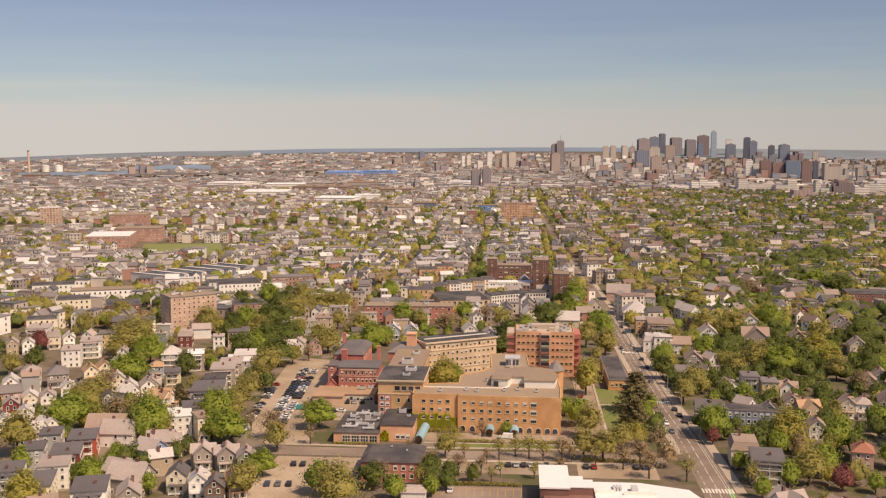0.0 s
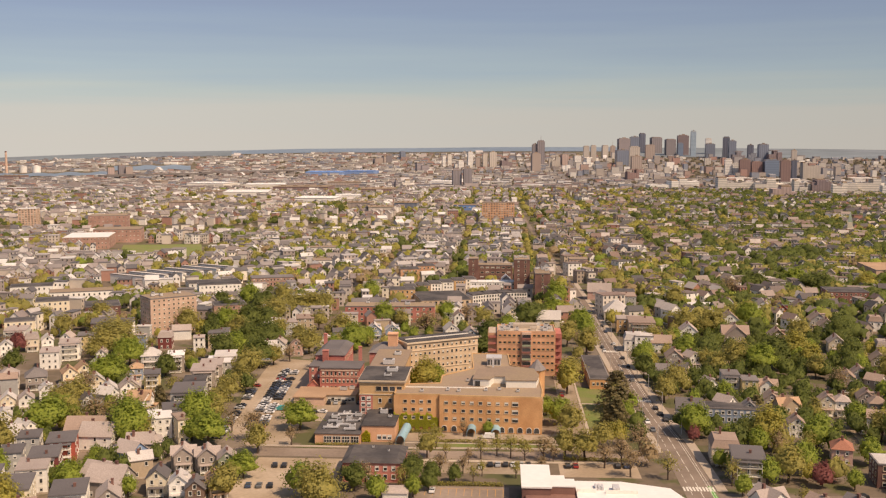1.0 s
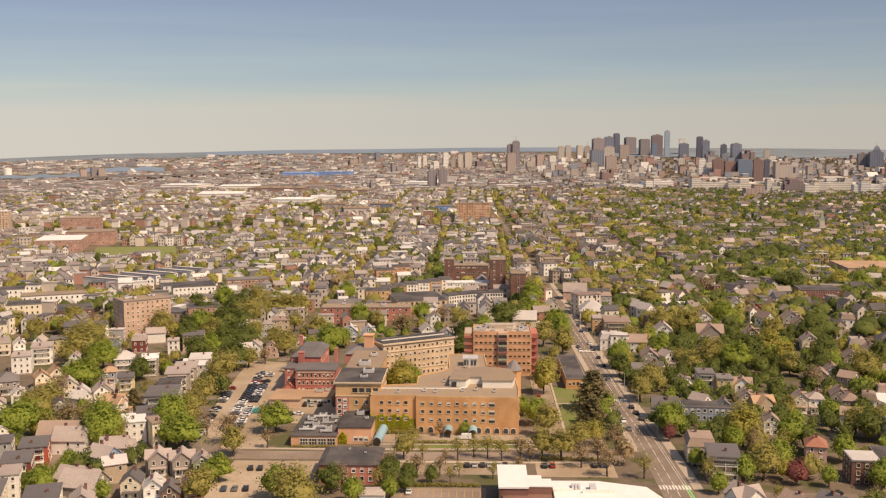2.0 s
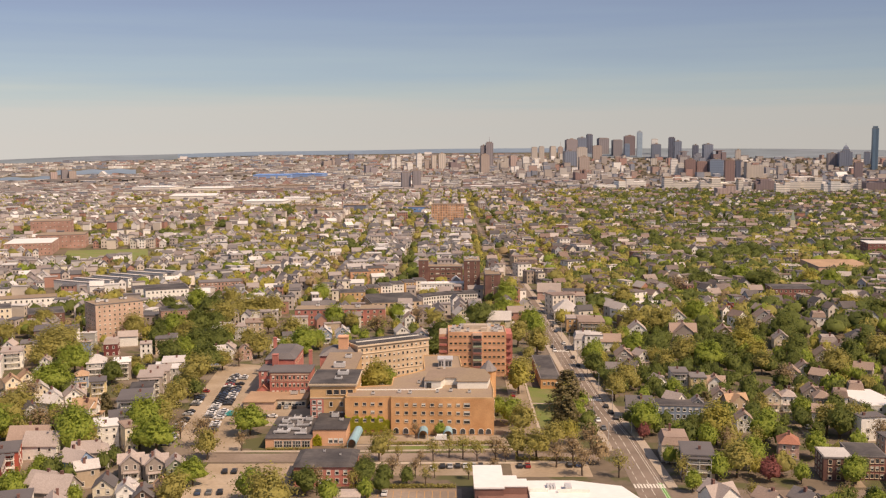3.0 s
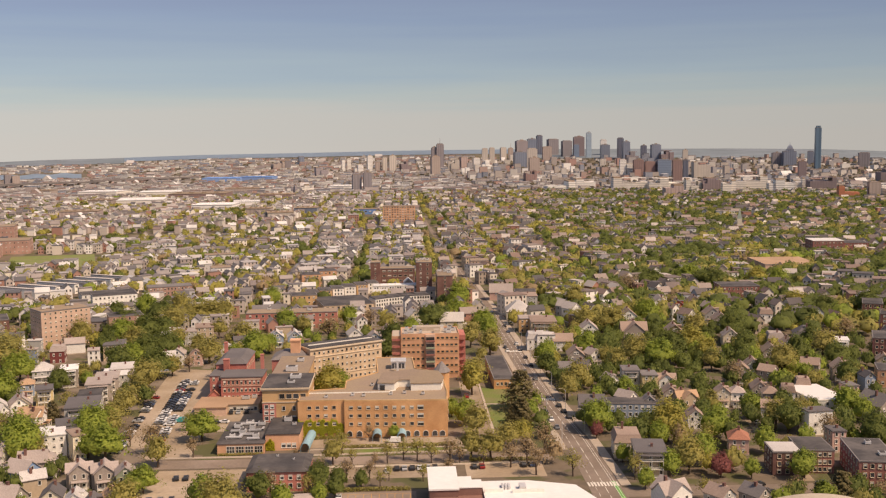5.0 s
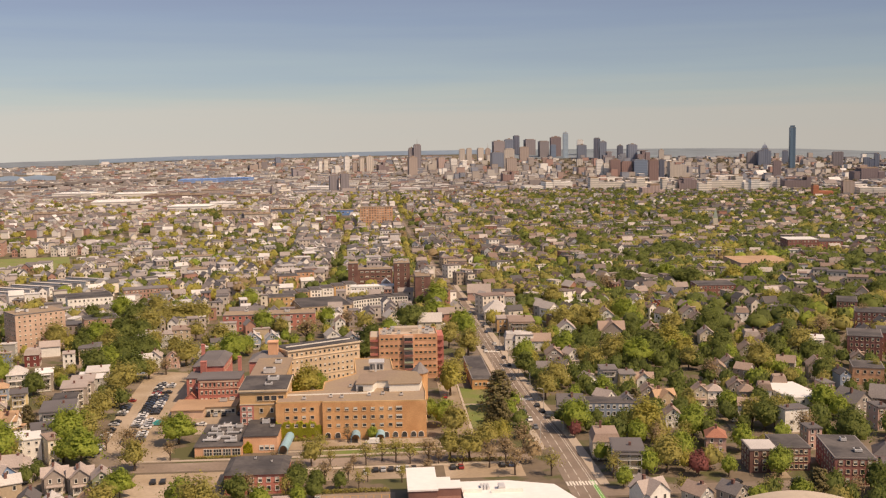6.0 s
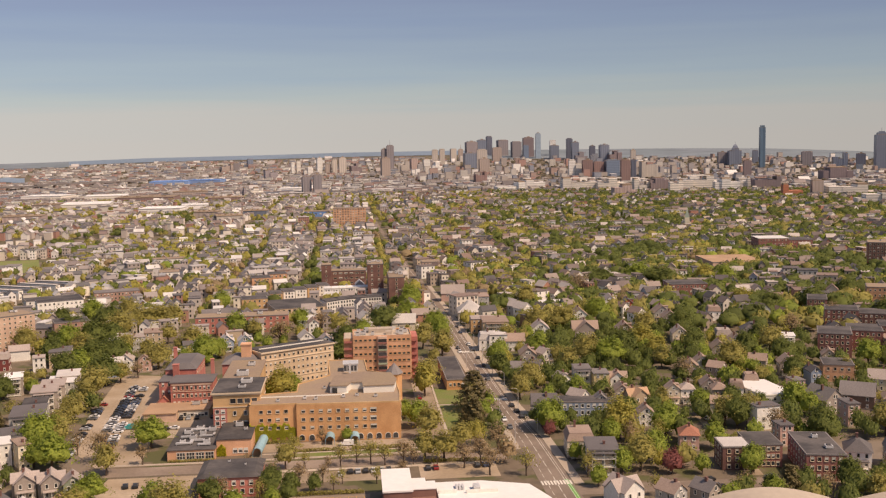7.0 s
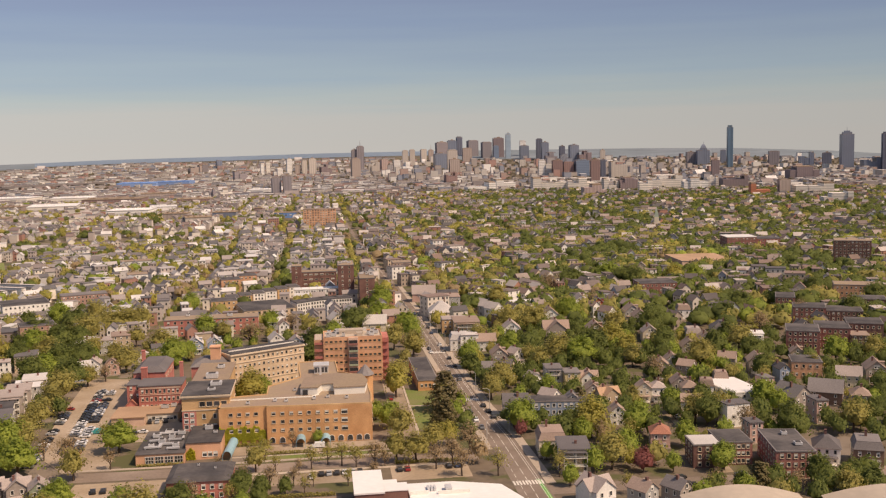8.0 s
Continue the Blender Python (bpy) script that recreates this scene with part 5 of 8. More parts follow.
sheet("playing_field", [(-388, 1000), (-305, 1022), (-342, 1140), (-428, 1128)], 0.08, M["grass"], "green school playing field")
take(-425, -305, 1000, 1140)


def curved_block():
    ob = thing("curved_apartment_block", "white curved three-storey apartment block", "building", 0, 0)
    b, rb = Build(), Build()
    pts = [(-19, 709), (-10, 717), (0, 722.5), (10, 726), (19.5, 727.5)]
    for k in range(len(pts) - 1):
        (xa, ya), (xb, yb) = pts[k], pts[k + 1]
        b.prism([(xa, ya), (xb, yb), (xb - 3, yb + 13), (xa - 5, ya + 13)], 0, 8.5)
        rb.prism([(xa, ya - 0.3), (xb, yb - 0.3), (xb - 3, yb + 13.2), (xa - 5, ya + 13.2)], 8.5, 9.0)
        a = math.atan2(yb - ya, xb - xa)
        for z in (1.6, 4.4, 7.0):
            for q in (0.12, 0.31, 0.5, 0.69, 0.88):
                part("window", win_mesh(1.2, 1.5), ob, "", (xa + (xb - xa) * q, ya + (yb - ya) * q - 0.03, z), a)
    part("wall", b.mesh("wall", M["paint_white"]), ob)
    part("roof", rb.mesh("roof", M["tar"]), ob)
    take(-24, 22, 708, 745)


curved_block()
for k in range(6):
    block("townhouse", "white and tan flat-roofed townhouse", -66 + k * 8.6, 752 + k * 9.5, 8.5, 18, 8.0, ("paint_white", "brick_tan")[k % 3 == 1], "tar", 12, 3, 3)
for k in range(7):
    block("stepped_townhouse", "white three-storey townhouse with pale roof", -20 + k * 5.8, 773 + k * 0.5, 5.4, 12, 9.0, "paint_white", "membrane", 0, 2, 3)

# ---- houses of the neighbourhood ----
house(-151.3, 370.3, 90, 9.0, 11.7, 5.9, "gable", "white", "grey")
house(-131.7, 349.1, 62, 7.1, 9.2, 6.1, "gable", "blue", "grey")
house(-127.8, 362.1, 25, 5.9, 7.7, 6.0, "hip", "cream", "grey")
house(-133.7, 387.0, 20, 8.1, 12.1, 8.8, "flat", "white", "white")
house(-132.2, 399.1, 20, 7.7, 11.6, 8.9, "flat", "grey", "dark")
house(-111.8, 348.1, 15, 6.0, 7.8, 5.8, "cross", "taupe", "grey")
house(-103.1, 347.7, 15, 6.0, 7.8, 5.7, "cross", "taupe", "grey")
house(-94.8, 342.9, 15, 5.5, 7.2, 6.4, "gable", "green", "grey")
house(-112.6, 323.3, 10, 6.0, 7.8, 5.9, "gable", "cream", "dark")
house(-127.5, 319.6, 80, 9.2, 11.9, 5.9, "gable", "taupe", "grey")
house(-103.3, 316.9, 12, 5.5, 7.2, 6.5, "gable", "white", "light")
house(-96.8, 312.9, 12, 5.5, 7.2, 6.1, "gable", "brown", "dark")
house(-91.8, 318.5, 30, 5.5, 7.2, 6.4, "gable", "tan", "tan")
house(-162.3, 460.5, 18, 6.6, 9.8, 8.7, "flat", "yellow", "dark")
house(-177.7, 481.7, 18, 5.6, 7.3, 6.2, "hip", "bluegrey", "tan")
house(-167.0, 446.7, 18, 6.7, 8.7, 5.8, "gable", "cream", "grey")
house(-154.1, 421.6, 70, 6.1, 7.9, 6.2, "gable", "white", "tan")
house(-135.4, 429.9, 12, 12.3, 18.5, 9.1, "flat", "grey", "dark")
house(-137.8, 447.2, 12, 8.9, 13.4, 8.8, "flat", "grey", "tar")
house(-140.6, 470.5, 12, 10.2, 15.3, 9.0, "flat", "taupe", "grey")
house(-140.3, 482.3, 12, 9.6, 14.5, 8.9, "flat", "taupe", "grey")
house(-139.0, 492.1, 12, 10.3, 15.4, 8.2, "flat", "grey", "white")
house(-138.7, 502.5, 12, 9.6, 14.4, 9.0, "flat", "taupe", "light")
house(-164.6, 502.8, 15, 7.5, 11.2, 8.8, "flat", "taupe", "white")
house(-181.6, 513.8, 15, 8.4, 10.9, 5.9, "hip", "grey", "light")
house(-167.0, 550.3, 15, 5.5, 8.2, 8.2, "flat", "white", "grey")
house(-188.2, 557.1, 10, 6.7, 8.7, 6.9, "mansard", "darkred", "grey")
house(-160.0, 566.0, 12, 10.3, 15.4, 8.7, "flat", "tan", "dark")
house(-120.8, 546.0, 5, 6.6, 8.6, 6.3, "gable", "white", "grey")
house(-110.6, 543.8, 5, 6.0, 7.9, 6.4, "gable", "pink", "brown")
house(-97.0, 557.0, 8, 5.5, 7.2, 6.3, "gable", "white", "light")
house(-137.3, 605.1, 80, 7.0, 9.1, 6.4, "gable", "white", "light")
house(-199.9, 490.4, 25, 6.4, 8.3, 6.0, "gable", "white", "light")
house(-186.9, 455.2, 25, 6.0, 7.7, 6.3, "gable", "cream", "light")
house(-175.3, 441.1, 25, 5.8, 7.5, 6.0, "gable", "white", "light")
house(-224.8, 596.6, 20, 7.3, 11.0, 9.2, "flat", "white", "dark")
house(-237.9, 592.1, 20, 12.7, 19.1, 9.2, "flat", "brown", "dark")
house(-127.7, 602.7, 20, 8.3, 12.5, 8.3, "flat", "grey", "grey")
house(-120.5, 617.7, 12, 9.6, 14.5, 8.3, "flat", "tan", "brown")
house(-159.3, 355.4, 18, 8.9, 13.3, 8.4, "flat", "red", "dark")
house(-171.6, 355.8, 18, 6.8, 10.2, 9.2, "flat", "grey", "dark")
house(-170.2, 339.0, 18, 6.8, 10.2, 8.7, "flat", "grey", "dark")
house(-156.9, 336.1, 18, 9.0, 13.4, 8.9, "flat", "darkred", "dark")
house(-155.6, 324.6, 18, 8.9, 13.4, 8.5, "flat", "white", "grey")
house(-166.6, 315.8, 18, 7.1, 10.7, 8.7, "flat", "white", "dark")
house(-153.1, 305.0, 18, 10.2, 15.3, 8.6, "flat", "cream", "dark")
house(-133.4, 301.7, 18, 9.6, 14.4, 8.6, "flat", "white", "dark")
house(-157.7, 374.4, 95, 10.5, 13.6, 6.2, "gable", "tan", "brown")
house(-132.6, 324.7, 70, 7.3, 9.5, 6.2, "gable", "taupe", "grey")
house(-121.5, 302.9, 20, 6.4, 8.4, 6.4, "gable", "taupe", "grey")
house(-131.5, 359.7, 100, 6.9, 9.0, 6.2, "gable", "taupe", "grey")
house(-276.7, 530.5, 25, 5.5, 7.2, 6.4, "gable", "tan", "grey")
house(-268.1, 531.3, 25, 5.5, 7.2, 6.4, "gable", "white", "light")
house(-261.2, 547.4, 25, 6.6, 8.5, 7.0, "mansard", "cream", "grey")
house(-253.2, 549.2, 25, 5.7, 7.4, 6.2, "gable", "white", "light")
house(-279.6, 568.2, 15, 10.8, 16.1, 8.4, "flat", "white", "grey")
house(-231.4, 529.3, 20, 9.7, 14.6, 9.1, "flat", "white", "grey")
house(-230.8, 549.2, 20, 7.9, 11.8, 9.2, "flat", "yellow", "slate")
house(-231.4, 504.8, 20, 8.5, 12.8, 9.2, "flat", "white", "grey")
house(-233.0, 463.7, 25, 7.8, 10.2, 6.1, "hip", "taupe", "grey")
house(-219.2, 462.4, 25, 8.5, 11.1, 6.3, "hip", "taupe", "slate")
house(-206.8, 470.9, 30, 6.2, 8.0, 5.9, "gable", "cream", "tan")
house(-202.8, 477.6, 30, 6.2, 8.1, 6.3, "gable", "cream", "tan")
house(-197.9, 485.9, 60, 5.5, 7.2, 6.1, "gable", "white", "light")
house(-233.1, 444.7, 25, 6.5, 8.4, 5.9, "gable", "white", "light")
house(-212.2, 420.6, 25, 5.5, 7.2, 5.7, "gable", "cream", "light")
house(-203.4, 419.3, 25, 5.5, 7.2, 6.4, "gable", "white", "grey")
house(-212.5, 404.8, 25, 5.6, 7.2, 6.5, "gable", "darkred", "grey")
house(-201.2, 394.6, 25, 5.5, 7.2, 5.8, "gable", "white", "light")
house(-201.9, 378.9, 25, 5.5, 7.2, 6.3, "gable", "white", "light")
house(-184.0, 377.1, 60, 5.5, 7.2, 6.0, "gable", "white", "light")
house(-186.1, 368.9, 95, 6.9, 9.0, 5.8, "gable", "white", "light")
house(-203.2, 438.3, 25, 5.5, 7.2, 5.9, "gable", "white", "light")
house(-194.3, 432.5, 25, 5.5, 7.2, 6.3, "gable", "white", "grey")
house(-187.5, 455.5, 25, 5.5, 7.2, 6.4, "gable", "white", "light")
house(-172.9, 432.2, 70, 5.8, 7.5, 5.7, "gable", "white", "light")
house(-154.4, 422.4, 95, 7.1, 9.2, 6.2, "gable", "white", "tan")
house(-168.6, 445.6, 25, 6.4, 8.3, 5.7, "gable", "white", "grey")
house(74.7, 567.5, -4, 8.8, 11.4, 6.8, "mansard", "white", "light")
house(89.6, 562.4, 85, 7.8, 10.1, 6.0, "gable", "white", "grey")
house(90.0, 523.1, -4, 7.6, 9.9, 6.4, "gable", "taupe", "grey")
house(98.8, 522.5, 20, 5.5, 7.2, 6.5, "gable", "white", "light")
house(96.3, 465.2, 15, 5.5, 7.2, 6.1, "gable", "white", "light")
house(107.3, 472.0, -5, 7.1, 10.7, 9.3, "flat", "grey", "slate")
house(114.3, 464.4, -5, 6.5, 9.8, 8.5, "flat", "yellow", "slate")
house(122.3, 463.6, -8, 6.3, 8.2, 5.8, "cross", "white", "grey")
house(80.4, 492.0, 80, 5.5, 7.2, 6.2, "gable", "bluegrey", "slate")
house(79.9, 423.7, 85, 7.6, 9.9, 5.7, "gable", "grey", "dark")
house(82.9, 368.5, -6, 9.3, 12.0, 6.3, "mansard", "cream", "grey")
house(86.7, 350.1, -8, 10.0, 15.0, 8.6, "flat", "tan", "dark")
house(96.6, 431.6, 40, 5.5, 7.2, 6.2, "gable", "white", "light")
house(105.1, 425.2, -10, 5.5, 7.2, 5.8, "gable", "grey", "slate")
house(121.9, 429.1, 12, 7.0, 9.1, 5.7, "cross", "tan", "tan")
house(117.3, 437.6, -8, 5.9, 7.7, 6.4, "gable", "taupe", "grey")
house(117.8, 401.3, -8, 5.5, 7.2, 5.9, "gable", "white", "grey")
house(140.3, 436.2, -10, 5.5, 7.2, 6.4, "gable", "cream", "grey")
house(146.7, 435.9, -10, 5.5, 7.2, 6.4, "hip", "white", "light")
house(124.9, 368.6, -14, 6.5, 8.5, 6.0, "hip", "pink", "red")
house(84.5, 311.4, 25, 7.3, 9.5, 6.1, "cross", "white", "light")
house(98.7, 307.5, 30, 5.5, 7.2, 6.1, "gable", "grey", "grey")
house(109.8, 307.0, 30, 5.5, 7.2, 6.2, "gable", "taupe", "slate")
house(172.4, 490.1, -12, 6.7, 8.7, 6.2, "gable", "white", "grey")
house(159.3, 443.5, -12, 6.5, 8.4, 6.1, "gable", "taupe", "grey")
house(207.6, 554.7, -12, 8.0, 10.5, 6.7, "mansard", "white", "light")
house(208.8, 538.0, -12, 7.8, 10.1, 6.4, "gable", "grey", "grey")
house(193.0, 522.2, -12, 7.6, 9.9, 6.1, "gable", "taupe", "grey")
house(229.7, 568.2, -15, 10.9, 14.1, 6.0, "hip", "tan", "brown")
house(200.8, 488.3, 60, 6.1, 8.0, 6.3, "gable", "taupe", "grey")
house(212.7, 481.2, -15, 7.5, 9.8, 5.9, "gable", "taupe", "grey")
house(180.4, 446.9, -15, 5.8, 7.6, 6.4, "mansard", "white", "grey")
house(160.3, 433.0, -12, 5.9, 7.7, 6.5, "hip", "taupe", "grey")
house(152.5, 410.1, 70, 5.5, 7.2, 6.1, "gable", "white", "grey")
house(186.3, 567.7, -10, 7.9, 10.3, 6.1, "gable", "cream", "light")
house(176.3, 688.5, -8, 11.2, 14.6, 5.7, "gable", "white", "light")
house(185.1, 675.3, -8, 9.1, 11.8, 6.0, "gable", "red", "brown")
house(143.1, 637.1, -5, 10.3, 13.4, 6.2, "gable", "white", "grey")
house(135.8, 589.3, -5, 12.0, 15.6, 5.7, "cross", "taupe", "grey")
house(158.4, 584.0, -8, 9.0, 11.7, 6.2, "gable", "brown", "grey")
house(200.6, 689.1, -8, 9.3, 12.1, 6.2, "gable", "tan", "grey")
house(198.5, 641.6, -8, 9.9, 12.8, 5.7, "gable", "grey", "grey")
house(230.9, 634.4, -12, 7.5, 9.7, 6.7, "mansard", "white", "grey")
house(197.3, 620.2, -10, 8.7, 11.3, 6.1, "gable", "taupe", "grey")
house(73.7, 755.2, 85, 12.2, 15.9, 6.2, "gable", "pink", "grey")
house(77.0, 671.8, -3, 14.9, 19.3, 6.0, "hip", "cream", "light")
house(88.3, 718.3, -3, 12.7, 19.1, 9.0, "flat", "grey", "grey")
house(85.4, 614.5, -3, 14.1, 21.2, 9.0, "flat", "tan", "grey")
house(111.2, 600.6, -5, 9.1, 11.9, 5.7, "gable", "white", "light")
house(31.1, 636.9, 85, 10.3, 13.4, 5.7, "gable", "cream", "light")
house(7.0, 654.1, 15, 8.4, 11.0, 6.2, "gable", "cream", "light")
house(-28.5, 591.8, 12, 7.4, 9.7, 6.5, "gable", "white", "light")
house(-16.7, 581.9, 5, 7.7, 9.9, 5.9, "gable", "bluegrey", "grey")
house(-73.9, 591.4, 8, 7.4, 9.6, 6.1, "gable", "bluegrey", "light")
house(-63.2, 590.6, 8, 7.3, 9.6, 6.2, "gable", "bluegrey", "light")
house(89.1, 498.0, 60, 5.5, 7.2, 5.9, "gable", "tan", "brown")
house(177.1, 340.8, -24, 8.1, 10.6, 6.0, "hip", "white", "brown")
house(189.6, 335.3, -24, 8.9, 11.5, 6.4, "mansard", "brown", "slate")
house(216.0, 416.1, 58, 9.9, 12.9, 6.0, "gable", "brown", "slate")
house(226.3, 406.6, -22, 6.8, 8.9, 6.2, "hip", "taupe", "grey")
house(198.7, 412.4, 20, 9.5, 12.3, 5.9, "gable", "taupe", "slate")
house(240.2, 441.7, 65, 7.8, 10.2, 6.0, "gable", "cream", "light")
house(258.5, 451.4, -20, 8.5, 11.1, 6.3, "gable", "taupe", "grey")
house(241.8, 497.0, -20, 6.3, 8.2, 5.7, "gable", "tan", "grey")
house(175.2, 476.4, 45, 5.5, 7.2, 6.1, "gable", "taupe", "grey")
house(163.2, 479.1, -14, 6.5, 8.4, 6.3, "gable", "taupe", "grey")
house(168.7, 434.0, -18, 5.6, 7.3, 6.4, "mansard", "white", "grey")
house(197.8, 606.9, -12, 8.4, 10.9, 5.9, "gable", "white", "light")
house(236.0, 533.7, -18, 6.6, 9.9, 9.1, "flat", "white", "white")
house(289.0, 521.1, -20, 8.5, 12.7, 8.4, "flat", "brown", "grey")

# ---- single trees ----
tree(-208.5, 532.9, 17.0, 13.5, "olive")
tree(-192.0, 510.6, 15.5, 8.0, "bright")
tree(-184.1, 466.0, 16.2, 8.4, "bright")
tree(-142.2, 375.7, 17.0, 9.6, "bright")
tree(-154.1, 398.0, 14.2, 7.2, "bud")
tree(-138.9, 378.0, 12.2, 6.0, "olive")
tree(-149.5, 432.8, 10.2, 4.7, "dark")
tree(-165.1, 487.4, 12.1, 5.9, "green")
tree(-158.8, 505.3, 9.9, 4.6, "olive")
tree(-148.3, 529.2, 13.9, 7.0, "green")
tree(-122.5, 398.7, 14.3, 7.3, "bright")
tree(-111.2, 375.8, 13.6, 6.9, "bright")
tree(-119.0, 380.6, 11.5, 5.6, "bright")
tree(-116.7, 402.6, 11.2, 5.4, "olive")
tree(-121.3, 423.9, 11.7, 5.7, "olive")
tree(-120.6, 442.4, 12.1, 5.9, "olive")
tree(-120.8, 462.6, 12.5, 6.2, "olive")
tree(-123.2, 487.1, 14.4, 7.4, "olive")
tree(-124.0, 511.5, 16.5, 8.7, "green")
tree(-127.2, 550.5, 16.5, 8.6, "green")
tree(-106.7, 393.5, 8.7, 3.8, "bud")
tree(-95.7, 383.0, 12.3, 6.1, "bud")
tree(-89.7, 366.6, 11.2, 5.4, "olive")
tree(-80.1, 399.0, 12.7, 6.3, "bright")
tree(-88.4, 413.7, 8.2, 3.5, "olive")
tree(-79.1, 377.3, 8.5, 3.7, "bud")
tree(-87.8, 338.0, 10.5, 5.0, "bright")
tree(-90.7, 335.9, 8.5, 3.7, "bright")
tree(-88.5, 315.4, 11.9, 5.8, "olive")
tree(-56.0, 307.0, 15.9, 8.3, "olive")
tree(-64.1, 321.5, 10.8, 5.1, "bright")
tree(-189.0, 599.7, 16.6, 8.7, "olive")
tree(-210.6, 650.7, 13.9, 7.0, "bright")
tree(-172.6, 636.9, 17.0, 10.7, "green")
tree(-152.3, 605.1, 17.0, 9.5, "green")
tree(-173.1, 600.7, 13.1, 6.5, "green")
tree(-153.6, 583.8, 15.1, 7.8, "olive")
tree(-159.0, 669.4, 17.0, 10.5, "green")
tree(-104.3, 546.2, 15.3, 7.9, "olive")
tree(-114.9, 571.7, 12.6, 6.2, "olive")
tree(-90.9, 512.5, 11.6, 5.6, "olive")
tree(-80.9, 553.5, 16.6, 8.7, "bright")
tree(-93.0, 591.7, 14.1, 7.2, "olive")
tree(-75.7, 572.4, 11.5, 5.5, "bright")
tree(-128.8, 667.0, 17.0, 13.7, "olive")
tree(-153.9, 706.1, 17.0, 9.4, "olive")
tree(-94.7, 734.7, 15.4, 8.0, "bright")
tree(-73.8, 640.8, 13.8, 7.0, "bright")
tree(-43.8, 597.2, 17.0, 9.4, "bud")
tree(-34.3, 652.5, 12.7, 6.3, "bright")
tree(-21.6, 632.9, 14.9, 7.7, "bud")
tree(-10.2, 626.4, 13.6, 6.8, "olive")
tree(-5.1, 573.9, 14.9, 7.7, "green")
tree(-7.9, 541.8, 12.1, 5.9, "green")
tree(17.4, 633.2, 17.0, 9.2, "green")
tree(24.9, 643.9, 13.9, 7.0, "green")
tree(4.8, 610.2, 12.1, 5.9, "bright")
tree(-33.8, 466.0, 16.3, 8.5, "gold")
tree(-36.7, 468.6, 11.7, 5.7, "bright")
tree(-29.1, 472.8, 10.0, 4.6, "bright")
tree(-25.9, 364.9, 9.7, 4.5, "olive")
tree(-23.4, 378.1, 8.9, 3.9, "olive")
tree(-13.7, 394.2, 7.1, 2.8, "bud")
tree(-3.9, 395.8, 6.0, 2.3, "bright")
tree(-6.1, 364.7, 8.3, 3.6, "olive")
tree(4.8, 366.5, 8.9, 4.0, "olive")
tree(-0.3, 368.5, 8.0, 3.4, "olive")
tree(10.0, 363.9, 8.3, 3.6, "olive")
tree(16.7, 364.2, 9.7, 4.5, "bud")
tree(24.7, 367.1, 11.6, 5.6, "olive")
tree(25.3, 411.7, 11.5, 5.5, "bright")
tree(20.4, 426.4, 8.8, 3.9, "bright")
tree(28.7, 394.2, 12.7, 6.3, "olive")
tree(31.9, 365.4, 11.6, 5.6, "olive")
tree(31.8, 464.1, 14.6, 7.4, "gold")
tree(35.2, 492.2, 12.2, 6.0, "olive")
tree(28.3, 507.9, 10.5, 4.9, "olive")
tree(38.4, 574.4, 13.8, 7.0, "olive")
tree(47.8, 551.3, 15.5, 8.0, "olive")
tree(51.2, 599.2, 13.3, 6.3, "bright")
tree(50.6, 631.6, 12.7, 6.9, "bright")
tree(39.9, 718.6, 16.6, 8.7, "bright")
tree(35.1, 664.5, 14.2, 7.2, "bright")
tree(51.0, 434.5, 19.0, 9.6, "dark")
tree(46.1, 414.2, 9.9, 4.6, "dark")
tree(45.9, 384.1, 10.1, 4.7, "gold")
tree(39.5, 379.2, 10.8, 5.1, "olive")
tree(52.4, 371.3, 11.7, 5.7, "bud")
tree(44.7, 360.1, 10.4, 4.9, "bud")
tree(28.8, 361.0, 6.8, 2.7, "olive")
tree(46.3, 347.2, 10.1, 4.7, "bud")
tree(38.2, 356.5, 9.6, 4.4, "bud")
tree(58.8, 345, 9.3, 4.2, "olive")
tree(72.9, 519.6, 11.9, 5.5, "bright")
tree(71.5, 498, 11.3, 5.4, "green")
tree(99.9, 545.1, 12.4, 5.7, "bright")
tree(82.3, 471.5, 14.5, 7.0, "olive")
tree(74.1, 450.4, 12.6, 6.0, "olive")
tree(99.9, 448.0, 11.4, 5.2, "bright")
tree(77.5, 397.1, 13.2, 6.3, "bright")
tree(75.5, 404, 11.2, 5.4, "green")
tree(75.6, 389.4, 6.6, 2.4, "purple")
tree(106.5, 497.6, 13.3, 6.4, "olive")
tree(105.4, 520.4, 11.0, 5.0, "olive")
tree(122.2, 522.9, 15.8, 10.0, "olive")
tree(131.7, 513.4, 15.8, 8.2, "bright")
tree(142.7, 527.6, 15.8, 8.4, "green")
tree(156.5, 542.5, 15.8, 8.6, "gold")
tree(160.0, 525.1, 12.9, 6.2, "gold")
tree(155.7, 501.2, 11.5, 5.3, "olive")
tree(102.3, 384.0, 15.8, 8.2, "gold")
tree(97.1, 376.3, 10.0, 4.4, "bright")
tree(103.6, 372.3, 10.0, 4.3, "bud")
tree(120.7, 383.1, 14.4, 7.0, "bright")
tree(115.1, 375.4, 10.0, 4.4, "olive")
tree(133.8, 450.4, 9.8, 4.3, "green")
tree(108.5, 426.1, 10.2, 4.5, "dark")
tree(146.3, 415.8, 10.0, 4.4, "bright")
tree(152.7, 391.6, 12.5, 5.8, "green")
tree(134.1, 365.2, 9.8, 4.3, "bright")
tree(161.2, 399.4, 11.6, 5.3, "olive")
tree(170.9, 411.9, 9.2, 4.0, "green")
tree(99.5, 344.5, 12.6, 5.9, "olive")
tree(92.2, 341.3, 9.3, 4.0, "bright")
tree(106.8, 353.0, 11.5, 5.3, "bright")
tree(109.2, 339.3, 8.6, 3.7, "purple")
tree(119.4, 337.7, 8.0, 3.3, "bright")
tree(137.5, 337.0, 9.8, 4.3, "green")
